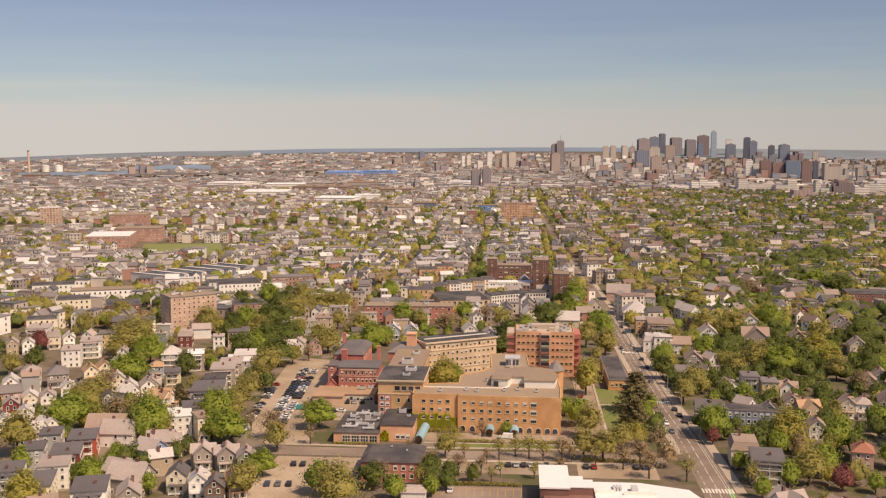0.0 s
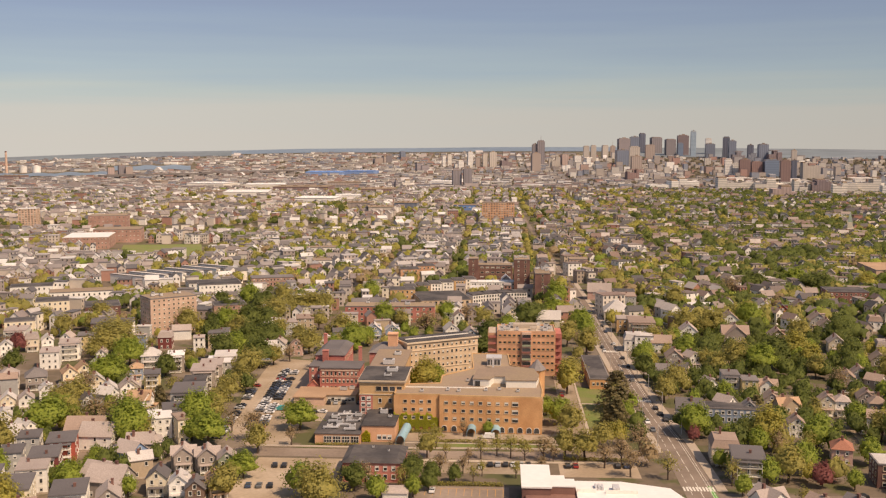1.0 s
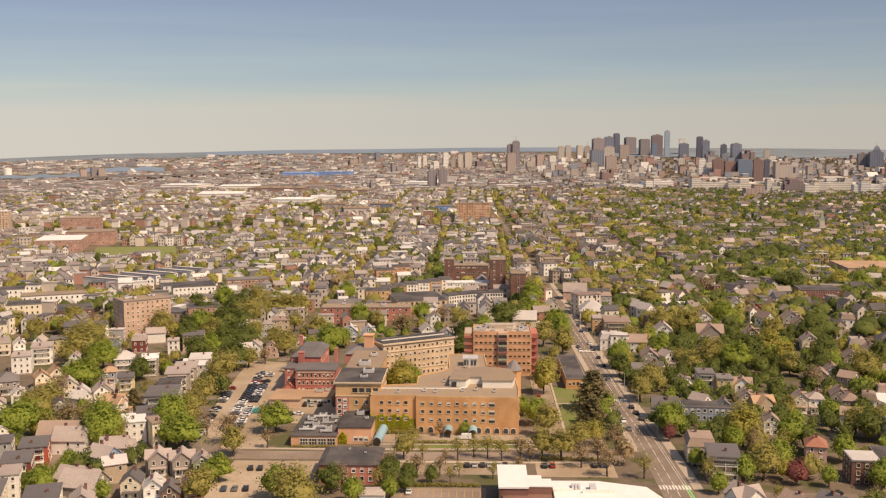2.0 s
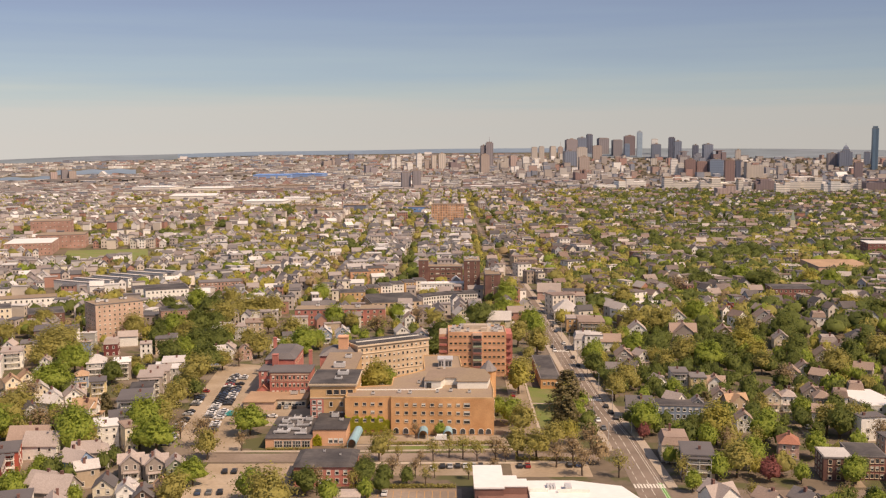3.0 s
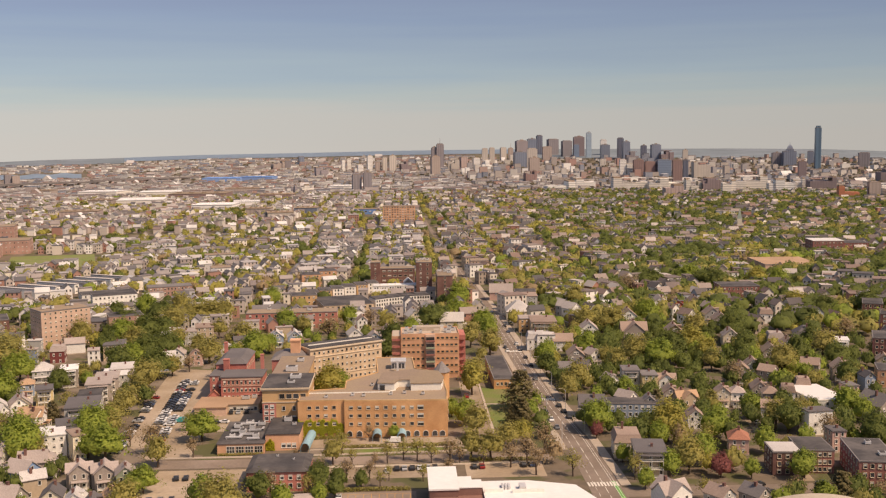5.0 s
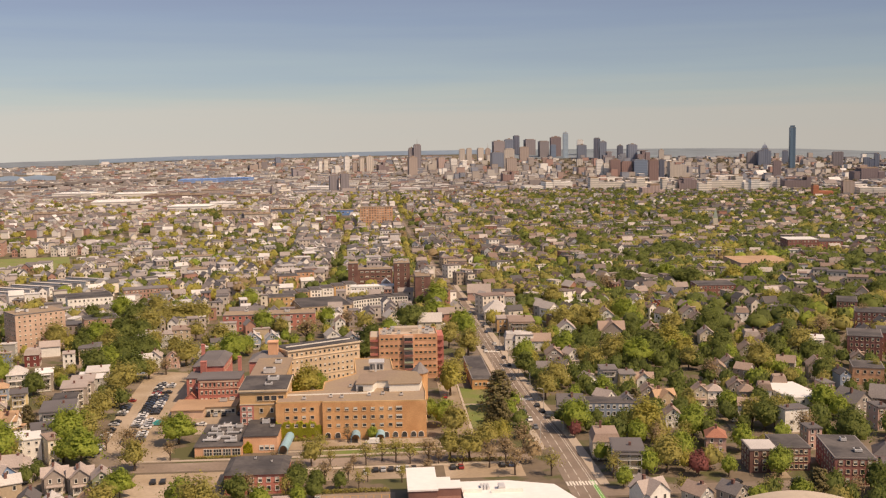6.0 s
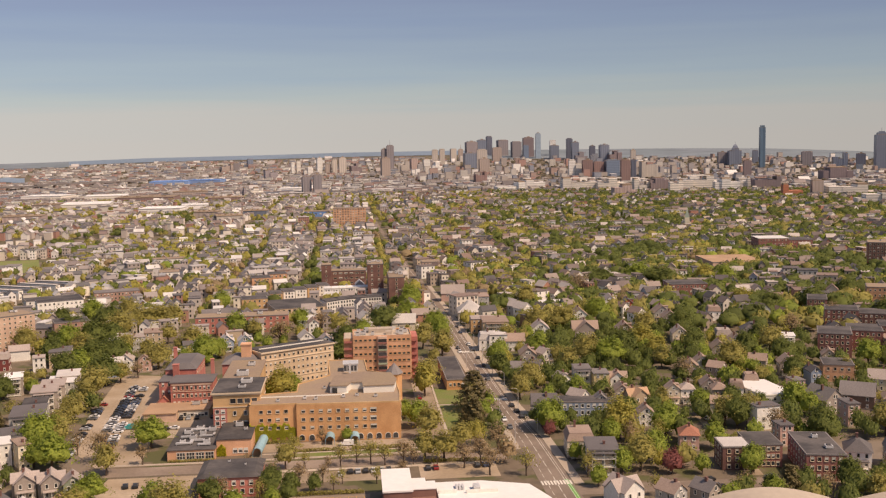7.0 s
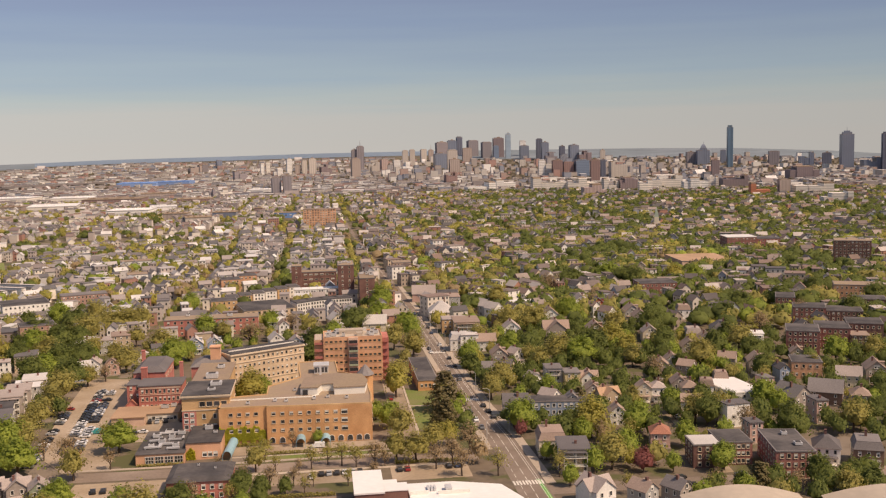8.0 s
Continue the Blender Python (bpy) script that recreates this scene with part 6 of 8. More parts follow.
tree(125.3, 312.4, 9.5, 4.2, "bud")
tree(80.7, 329.7, 7.3, 2.9, "bright")
tree(79.5, 340, 9.9, 4.3, "olive")
tree(83.0, 352.4, 8.2, 3.4, "bright")
tree(97.4, 318.5, 7.6, 3.0, "olive")
tree(122.0, 309.1, 9.2, 4.0, "olive")
tree(133.0, 309.6, 8.1, 3.3, "bright")
tree(140.8, 315.4, 10.0, 4.4, "dark")
tree(187.2, 490.2, 15.8, 8.4, "olive")
tree(203.4, 512.5, 14.6, 7.0, "green")
tree(224.5, 529.4, 15.0, 7.3, "olive")
tree(158.2, 474.1, 11.9, 5.6, "bud")
tree(175.2, 483.9, 10.3, 4.6, "green")
tree(171.9, 502.8, 10.7, 4.8, "green")
tree(157.5, 644.6, 15.8, 8.2, "bright")
tree(173.4, 592.5, 15.3, 7.6, "olive")
tree(191.2, 580.1, 15.8, 8.0, "green")
tree(187.7, 545.3, 13.4, 6.4, "green")
tree(171.4, 765.1, 15.8, 10.5, "bud")
tree(196.3, 796.2, 15.8, 12.6, "green")
tree(127.6, 614.3, 15.8, 11.0, "olive")
tree(112.2, 615.5, 15.8, 9.1, "olive")
tree(121.2, 710.1, 15.8, 9.0, "olive")
tree(86.5, 571.2, 12.8, 6.0, "olive")
tree(244.3, 791.7, 15.8, 14.2, "green")
tree(236.9, 828.6, 15.8, 10.5, "bright")
tree(279.0, 788.5, 15.8, 10.0, "gold")
tree(296.3, 786.9, 15.8, 8.4, "bright")
tree(264.9, 671.9, 15.8, 9.2, "gold")
tree(252.6, 613.3, 13.6, 6.5, "green")
tree(252.9, 566.5, 15.8, 7.8, "bud")
tree(-47.8, 328.3, 9.7, 4.4, "green")
tree(-39.3, 318.4, 8.8, 3.9, "bright")
tree(-44.3, 330.4, 9.1, 4.0, "bud")
tree(-32.4, 332.1, 7.1, 2.9, "olive")
tree(-27.5, 323.1, 7.6, 3.2, "bright")
tree(-22.8, 329.4, 7.1, 2.8, "green")
tree(-28.9, 337.7, 9.0, 4.0, "green")
tree(-22.5, 338.1, 7.8, 3.2, "green")
tree(-14.6, 338.0, 7.1, 2.8, "green")
tree(-8.2, 338.3, 7.1, 2.8, "olive")
tree(6.6, 343.7, 7.0, 2.8, "olive")
tree(-19.8, 344.3, 8.7, 3.8, "bud")
tree(-29.9, 348.4, 8.0, 3.4, "bud")
tree(-37.5, 345.1, 7.3, 3.0, "bud")
tree(-12.1, 347.6, 6.6, 2.6, "bud")
tree(-165.8, 571.7, 13.7, 6.9, "green")
tree(-163.2, 597.9, 16.5, 8.7, "bright")
tree(-143.8, 634.7, 17.0, 10.0, "olive")
tree(-139.7, 660.9, 17.0, 9.6, "olive")
tree(-117.5, 666.1, 17.0, 9.6, "olive")
tree(-175.5, 698.4, 16.1, 8.4, "bright")
tree(-190.2, 681.3, 14.5, 7.4, "green")
tree(-143.2, 609.1, 15.6, 8.1, "green")
tree(-130.5, 589.2, 12.9, 6.4, "olive")
tree(-111.7, 618.4, 12.2, 6.0, "olive")
tree(-138.3, 548.3, 15.4, 8.0, "green")
tree(-143.9, 540.2, 13.1, 6.5, "bright")
tree(-117.6, 516.8, 10.6, 5.0, "olive")
tree(-110.9, 525.9, 9.7, 4.5, "bud")
tree(-90.6, 545.8, 10.0, 4.6, "bright")
tree(-61.5, 624.3, 12.3, 6.0, "olive")
tree(-212.7, 517.3, 12.6, 6.2, "olive")
tree(-248.7, 600.8, 11.9, 5.8, "olive")
tree(-193.3, 548.0, 8.9, 4.0, "olive")
tree(-149.3, 450.1, 9.6, 4.4, "olive")
tree(-143.4, 347.7, 8.7, 3.8, "bright")
tree(-125.7, 341.6, 6.6, 2.5, "olive")
tree(-110.4, 348.0, 5.9, 2.1, "olive")
tree(20.3, 362.8, 6.8, 2.7, "bud")
tree(15.7, 350.3, 6.7, 2.6, "bud")
tree(-5.3, 345.4, 6.0, 2.2, "olive")
tree(-10.5, 359.0, 6.1, 2.2, "bud")
tree(-18.9, 364.7, 6.8, 2.7, "olive")
tree(-39.8, 367.1, 6.1, 2.2, "bud")
tree(48.8, 413.0, 12.3, 6.1, "dark")
tree(79.2, 358.8, 7.0, 2.7, "bright")
tree(-183.9, 353.7, 17.0, 9.0, "olive")
tree(-151.1, 292.8, 14.7, 7.5, "gold")
tree(-171.9, 333.8, 9.4, 4.3, "bright")
tree(-179.5, 386.5, 17.0, 9.8, "bright")
tree(-181.7, 407.5, 15.8, 8.2, "olive")
tree(-181.6, 418.7, 15.3, 7.9, "olive")
tree(-187.2, 464.4, 14.8, 7.6, "bright")
tree(-189.1, 448.7, 11.7, 5.6, "bud")
tree(-243.6, 489.2, 12.5, 6.2, "green")
tree(-266.4, 542.1, 10.2, 4.8, "purple")
tree(-142.8, 323.1, 10.5, 4.9, "bright")
tree(-141.7, 337.0, 8.0, 3.4, "bright")
tree(-164.6, 398.6, 12.3, 6.0, "bud")
tree(-120.7, 317.1, 8.4, 3.6, "bright")
tree(-251.8, 480.9, 11.4, 5.5, "olive")
tree(-218.3, 559.2, 17.0, 11.9, "olive")
tree(-260.5, 586.8, 13.2, 6.6, "olive")
tree(-256.0, 632.5, 15.3, 7.9, "olive")
tree(-283.3, 613.8, 13.7, 6.9, "olive")
tree(-327.5, 635.2, 12.9, 6.4, "olive")
tree(186.2, 412.8, 13.4, 6.4, "bright")
tree(176.4, 366.0, 14.2, 6.9, "green")
tree(188.7, 403.9, 10.0, 4.4, "bright")
tree(162.9, 377.5, 11.7, 5.4, "bud")
tree(204.6, 371.7, 13.1, 6.3, "olive")
tree(161.9, 315.8, 11.1, 5.0, "green")
tree(171.7, 313.5, 9.2, 4.0, "green")
tree(144.4, 318.6, 8.5, 3.6, "dark")
tree(150.4, 308.5, 8.3, 3.4, "bud")
tree(162.7, 298.6, 11.6, 5.4, "olive")
tree(172.0, 300.6, 11.1, 5.0, "green")
tree(136.1, 335.3, 10.3, 4.6, "bright")
tree(132.6, 310.6, 7.7, 3.1, "green")
tree(217.6, 380.9, 11.2, 5.1, "green")
tree(236.0, 467.2, 10.4, 4.7, "olive")
tree(260.2, 491.0, 14.6, 7.0, "bright")
tree(279.4, 489.7, 13.7, 6.5, "olive")
tree(210.2, 467.6, 12.1, 5.7, "green")
tree(248.6, 520.9, 11.3, 5.1, "olive")
tree(221.2, 505.7, 12.9, 6.1, "green")
tree(149.0, 395.4, 12.8, 6.1, "olive")
tree(158.5, 395.3, 12.1, 5.7, "olive")
tree(130.7, 420.4, 10.2, 4.5, "olive")
tree(271.7, 531.7, 11.5, 5.3, "green")
tree(182.1, 529.6, 13.3, 6.4, "green")
tree(227.9, 551.8, 13.9, 6.6, "green")
tree(195.6, 503.0, 10.9, 5.0, "olive")
tree(296.8, 606.6, 14.0, 6.7, "bud")
tree(329.8, 601.7, 15.8, 10.0, "green")
tree(374.6, 653.8, 15.8, 8.7, "green")
tree(307.8, 658.2, 15.8, 10.1, "green")
tree(272.5, 641.3, 15.8, 8.4, "green")
tree(355.2, 704.1, 15.8, 9.3, "green")
tree(163.0, 425.8, 9.6, 4.2, "green")
tree(242.4, 417.5, 10.4, 4.7, "green")

# ---- cars ----
CAR_COL = {"white": (0.75, 0.75, 0.74), "silver": (0.42, 0.43, 0.44), "black": (0.025, 0.025, 0.028), "grey": (0.14, 0.145, 0.15), "red": (0.28, 0.03, 0.03), "blue": (0.045, 0.07, 0.13), "turquoise": (0.05, 0.34, 0.33)}


def car_proto(col, van=False):
    ob = tagged(new("van" if van else "car"), "%s %s parked on asphalt" % (col, "van" if van else "saloon car"), "van" if van else "car", "parked vehicles")
    L, W = (5.6, 2.1) if van else (4.5, 1.85)
    m = mat("car_paint_" + col + ("_van" if van else ""), CAR_COL[col], rough=0.3, var=0.05, bump=0.0, obj=0.05)
    b = Build()
    prof = [(-L / 2, 0.35), (L / 2, 0.35), (L / 2, 0.8), (L * 0.42, 0.95), (L * 0.2, 1.0), (-L * 0.36, 1.02), (-L / 2, 0.9)] if not van else [(-L / 2, 0.4), (L / 2, 0.4), (L / 2, 1.0), (L * 0.33, 1.25), (L * 0.2, 2.1), (-L / 2 + 0.1, 2.2), (-L / 2, 1.2)]
    n = len(prof)
    b.poly([(-W / 2, y, z) for y, z in prof] + [(W / 2, y, z) for y, z in prof], [tuple(range(n)), tuple(range(2 * n - 1, n - 1, -1))] + [(k, n + k, n + (k + 1) % n, (k + 1) % n) for k in range(n)])
    if not van:
        q = [(L * 0.02, 1.46), (-L * 0.26, 1.44)]
        b.poly([(s * W * 0.40, y, z) for s in (-1, 1) for y, z in q] + [(s * W * 0.40, y, z + 0.05) for s in (-1, 1) for y, z in q], [(0, 1, 3, 2), (4, 6, 7, 5), (0, 4, 5, 1), (2, 3, 7, 6), (0, 2, 6, 4), (1, 5, 7, 3)])
    part("body", b.mesh("body", m), ob)
    b = Build()
    if van:
        b.poly([(-W * 0.45, L * 0.335, 1.3), (W * 0.45, L * 0.335, 1.3), (W * 0.42, L * 0.215, 2.05), (-W * 0.42, L * 0.215, 2.05), (-W * 0.45, L * 0.3, 1.3), (W * 0.45, L * 0.3, 1.3), (W * 0.42, L * 0.18, 2.05), (-W * 0.42, L * 0.18, 2.05)], BOXF)
    else:
        lo, hi = [(-W * 0.46, L * 0.2), (W * 0.46, L * 0.2), (W * 0.46, -L * 0.37), (-W * 0.46, -L * 0.37)], [(-W * 0.39, L * 0.02), (W * 0.39, L * 0.02), (W * 0.39, -L * 0.26), (-W * 0.39, -L * 0.26)]
        b.prism(lo, 0.98, 1.46, 0, hi)
    part("glazing", b.mesh("glazing", M["glass"]), ob, "dark car windows")
    for sx_ in (-1, 1):
        for yy in (L * 0.31, -L * 0.3):
            w = Build()
            ring_ = [(0.33 * math.cos(a), 0.33 * math.sin(a)) for a in np.linspace(0, 2 * math.pi, 11)[:-1]]
            k = len(ring_)
            w.poly([(-0.1, p, q + 0.33) for p, q in ring_] + [(0.1, p, q + 0.33) for p, q in ring_], [tuple(range(k)), tuple(range(2 * k - 1, k - 1, -1))] + [(j, j + k, (j + 1) % k + k, (j + 1) % k) for j in range(k)])
            part("wheel", w.mesh("wheel", M["rubber"]), ob, "", (sx_ * W * 0.45, yy, 0))
    return ob


PROTO = {}
crng = random.Random(8)


def car(x, y, rot, col=None, van=False):
    col = col or crng.choice(("white", "silver", "black", "grey", "black", "grey", "black", "white", "red", "silver", "black", "white", "white", "grey", "blue", "black"))
    m = pose(x, y, 0.06, 0, 0, rot)
    if (col, van) not in PROTO:
        PROTO[col, van] = car_proto(col, van)
        PROTO[col, van].matrix_basis = m
    else:
        copy_thing(PROTO[col, van], m)


def car_line(xa, ya, xb, yb, n, rot, full=0.9):
    for k in range(n):
        if crng.random() < full:
            q = k / max(1, n - 1)
            car(xa + (xb - xa) * q + crng.uniform(-0.2, 0.2), ya + (yb - ya) * q, rot + crng.uniform(-3, 3))


car_line(-108.0, 503, -101.6, 402, 27, 86, 0.86)
car_line(-103.0, 500, -96.6, 400, 27, 86, 0.86)
car_line(-116.0, 478, -110.0, 385, 24, 80, 0.75)
car(-94.0, 428, 84, "turquoise", True)
car_line(-83, 352, -70, 352, 5, 10, 0.8)
car_line(-84, 330, -66, 331, 6, 8, 0.7)
car_line(-2.5, 357, 11, 357.8, 6, 2, 1.0)
car_line(-26, 354, -6, 354.5, 8, 1, 0.45)
car_line(-34.5, 328.5, 1.9, 328.5, 15, 0, 0.25)
car_line(25, 357, 46, 358, 8, 3, 0.5)
car_line(-82, 440, -62, 441, 7, 5, 0.9)
car_line(-84, 424, -72, 426, 4, 80, 0.8)
car(-4.0, 391.0, 90, "white", True)


def car_lane(f, y0, y1, n, rot, full):
    """Cars along the avenue, f of its width from the west kerb."""
    for k in range(n):
        if crng.random() < full:
            y = y0 + (y1 - y0) * (k + crng.uniform(-0.2, 0.2)) / max(1, n - 1)
            xl, xr = ave(y)
            car(xl + (xr - xl) * f, y, rot + crng.uniform(-2, 2) + 2)


car_lane(0.09, 405, 450, 8, 180, 0.85)
car_lane(0.93, 400, 640, 26, 0, 0.2)
car_lane(0.08, 500, 700, 18, 180, 0.3)
car_lane(0.33, 375, 445, 5, 180, 0.4)
car_lane(0.66, 380, 700, 12, 0, 0.25)
car_lane(0.34, 480, 800, 12, 180, 0.35)
car_line(112, 330.5, 250, 329.5, 20, 90, 0.55)
car_line(120, 323.5, 250, 322.5, 18, 270, 0.4)
car_line(139, 345, 148, 440, 12, -5, 0.4)
car_line(29, 425, 29, 460, 3, 178, 0.6)

# ---- street lamps ----


def street_lamp(x, y, rot):
    m = pose(x, y, 0.15, 0, 0, rot)
    if "lamp" in PROTO:
        copy_thing(PROTO["lamp"], m)
        return
    ob = tagged(new("street_lamp"), "grey steel street lamp with a curved arm", "street lamp", "street lamps along the avenue")
    b = Build()
    limb(b, (0, 0, -0.2), (0, 0, 8.6), 0.13, 0.08)
    part("pole", b.mesh("pole", M["metal"]), ob)
    b = Build()
    limb(b, (0, 0, 8.5), (0.9, 0, 9.2), 0.06, 0.05)
    limb(b, (0.9, 0, 9.2), (2.4, 0, 9.35), 0.05, 0.045)
    part("arm", b.mesh("arm", M["metal"]), ob)
    b = Build()
    b.box(2.2, 3.1, -0.17, 0.17, 9.25, 9.45, 0, 0.05)
    part("lamp_head", b.mesh("lamp_head", M["concrete"]), ob, "pale lamp head")
    PROTO["lamp"] = ob
    ob.matrix_basis = m


for k in range(9):
    yl = 384 + k * 34
    street_lamp(ave(yl)[0] - 0.9, yl, 0)
    street_lamp(ave(yl + 16)[1] + 0.9, yl + 16, 180)

# ---- the wider city ----
rngc = np.random.default_rng(77)
AX = radians(4.0)


def in_view(x, y):
    a = math.degrees(math.atan2(x, y))
    return -36 < a < 38


def woods(x, y):
    """Share of trees over buildings."""
    a = math.degrees(math.atan2(x, y))
    r = math.hypot(x, y)
    p = 0.36 + 0.50 * min(1, max(0, (a - 2.5) / 10))
    if r > 1350:
        p *= 1.1 if a > 3 else 1.0
    if r > 2600:
        p *= 0.7
    p += 0.75 * noise.noise((x * 0.008, y * 0.005, 3.0))
    return min(0.92, max(0.08, p))


class City:
    """Joined far houses: walls, roofs and windows in three meshes."""

    def __init__(self):
        self.w, self.r, self.p = Build(), Build(), Build()

    def add(self, x, y, rot, w, d, h, form, wins, z=0.0):
        c, s = math.cos(rot), math.sin(rot)

        def T(pts):
            return [(x + a * c - b * s, y + a * s + b * c, z + k) for a, b, k in pts]
        x0, x1, y0, y1 = -w / 2, w / 2, -d / 2, d / 2
        if form == "gable":
            rise = w * 0.45
            self.w.poly(T([(x0, y0, -1), (x1, y0, -1), (x1, y0, h), (0, y0, h + rise), (x0, y0, h), (x0, y1, -1), (x1, y1, -1), (x1, y1, h), (0, y1, h + rise), (x0, y1, h)]),
                        [(0, 1, 2, 3, 4), (9, 8, 7, 6, 5), (0, 4, 9, 5), (1, 6, 7, 2)])
            e, t = 0.4, 0.25
            self.r.poly(T([(x0 - e, y0 - e, h - e), (0, y0 - e, h + rise), (x1 + e, y0 - e, h - e), (x0 - e, y0 - e, h - e + t), (0, y0 - e, h + rise + t), (x1 + e, y0 - e, h - e + t),
                           (x0 - e, y1 + e, h - e), (0, y1 + e, h + rise), (x1 + e, y1 + e, h - e), (x0 - e, y1 + e, h - e + t), (0, y1 + e, h + rise + t), (x1 + e, y1 + e, h - e + t)]),
                        [(0, 1, 4, 3), (1, 2, 5, 4), (3, 4, 10, 9), (4, 5, 11, 10), (0, 3, 9, 6), (2, 8, 11, 5), (6, 9, 10, 7), (7, 10, 11, 8)])
        else:
            self.w.poly(T([(x0, y0, -1), (x0, y1, -1), (x1, y1, -1), (x1, y0, -1), (x0, y0, h), (x0, y1, h), (x1, y1, h), (x1, y0, h)]), BOXF[2:])
            g = 0.25
            self.r.poly(T([(x0 - g, y0 - g, h), (x0 - g, y1 + g, h), (x1 + g, y1 + g, h), (x1 + g, y0 - g, h), (x0 - g, y0 - g, h + 0.5), (x0 - g, y1 + g, h + 0.5), (x1 + g, y1 + g, h + 0.5), (x1 + g, y0 - g, h + 0.5)]), BOXF[1:])
        if wins:
            st = max(1, int(h / 3.1))
            nf = max(2, int(w / 3.2))
            for k in range(st):
                zz = 1.3 + k * h / st
                for j in range(nf):
                    a = x0 + w * (j + 0.5) / nf
                    self.p.poly(T([(a - 0.55, y0 - 0.06, zz), (a + 0.55, y0 - 0.06, zz), (a + 0.55, y0 - 0.06, zz + 1.6), (a - 0.55, y0 - 0.06, zz + 1.6), (a - 0.55, y0 + 0.02, zz), (a + 0.55, y0 + 0.02, zz), (a + 0.55, y0 + 0.02, zz + 1.6), (a - 0.55, y0 + 0.02, zz + 1.6)]), [(0, 1, 2, 3), (0, 3, 7, 4), (1, 5, 6, 2), (3, 2, 6, 7)])
                for q, s_ in ((x1, 1), (x0, -1)):
                    if s_ * x > 120:
                        continue
                    for j in range(2):
                        a = y0 + d * (j + 0.5) / 2
                        o = q + s_ * 0.06
                        self.p.poly(T([(o, a - 0.55, zz), (o, a + 0.55, zz), (o, a + 0.55, zz + 1.6), (o, a - 0.55, zz + 1.6)]), [(0, 1, 2, 3) if s_ > 0 else (3, 2, 1, 0)])

    def finish(self, name, walls, roofs, label):
        ob = tagged(new(name), label, "houses", "", "stuff")
        for nm, bb, m in (("walls", self.w, walls), ("roofs", self.r, roofs), ("window_panes", self.p, M["glass"])):
            if bb.v:
                tagged(part(nm, mesh_of(nm, bb.v, bb.f, [m]), ob), kind="stuff")


W_LEFT = mat("town_walls", (0.5, 0.5, 0.5), rough=0.8, var=0.12, bump=0, island=True, obj=0.15, ramp=((0.68, 0.63, 0.56), (0.54, 0.46, 0.41), (0.40, 0.34, 0.31), (0.78, 0.74, 0.69), (0.40, 0.22, 0.17), (0.56, 0.50, 0.45), (0.80, 0.76, 0.71), (0.46, 0.44, 0.43), (0.54, 0.47, 0.40), (0.70, 0.64, 0.54)))
W_RIGHT = mat("suburb_walls", (0.5, 0.5, 0.5), rough=0.8, var=0.12, bump=0, island=True, obj=0.15, ramp=((0.60, 0.53, 0.45), (0.50, 0.44, 0.38), (0.70, 0.63, 0.54), (0.38, 0.31, 0.25), (0.80, 0.77, 0.71), (0.38, 0.19, 0.14), (0.52, 0.42, 0.31), (0.78, 0.74, 0.68), (0.34, 0.35, 0.37)))
R_ALL = mat("town_roofs", (0.2, 0.2, 0.2), rough=0.92, var=0.2, bump=0, island=True, obj=0.15, ramp=((0.20, 0.16, 0.145), (0.12, 0.105, 0.102), (0.25, 0.18, 0.15), (0.10, 0.093, 0.094), (0.31, 0.25, 0.22), (0.20, 0.14, 0.115), (0.24, 0.195, 0.17), (0.42, 0.37, 0.335)))
R_LEFT = mat("western_roofs", (0.2, 0.2, 0.2), rough=0.92, var=0.2, bump=0, island=True, obj=0.15, ramp=((0.28, 0.25, 0.24), (0.19, 0.172, 0.17), (0.33, 0.285, 0.265), (0.12, 0.115, 0.12), (0.40, 0.37, 0.355), (0.22, 0.185, 0.175), (0.52, 0.50, 0.48)))
R_FAR = mat("far_roofs", (0.2, 0.2, 0.2), rough=0.92, var=0.2, bump=0, island=True, obj=0.15, ramp=((0.23, 0.195, 0.185), (0.16, 0.142, 0.14), (0.28, 0.24, 0.225), (0.48, 0.45, 0.43), (0.22, 0.165, 0.15), (0.25, 0.215, 0.205), (0.34, 0.295, 0.275), (0.11, 0.105, 0.112), (0.56, 0.54, 0.52)))

TREE_SPOTS = {0: [], 1: [], 2: [], 3: []}
HOUSES = []


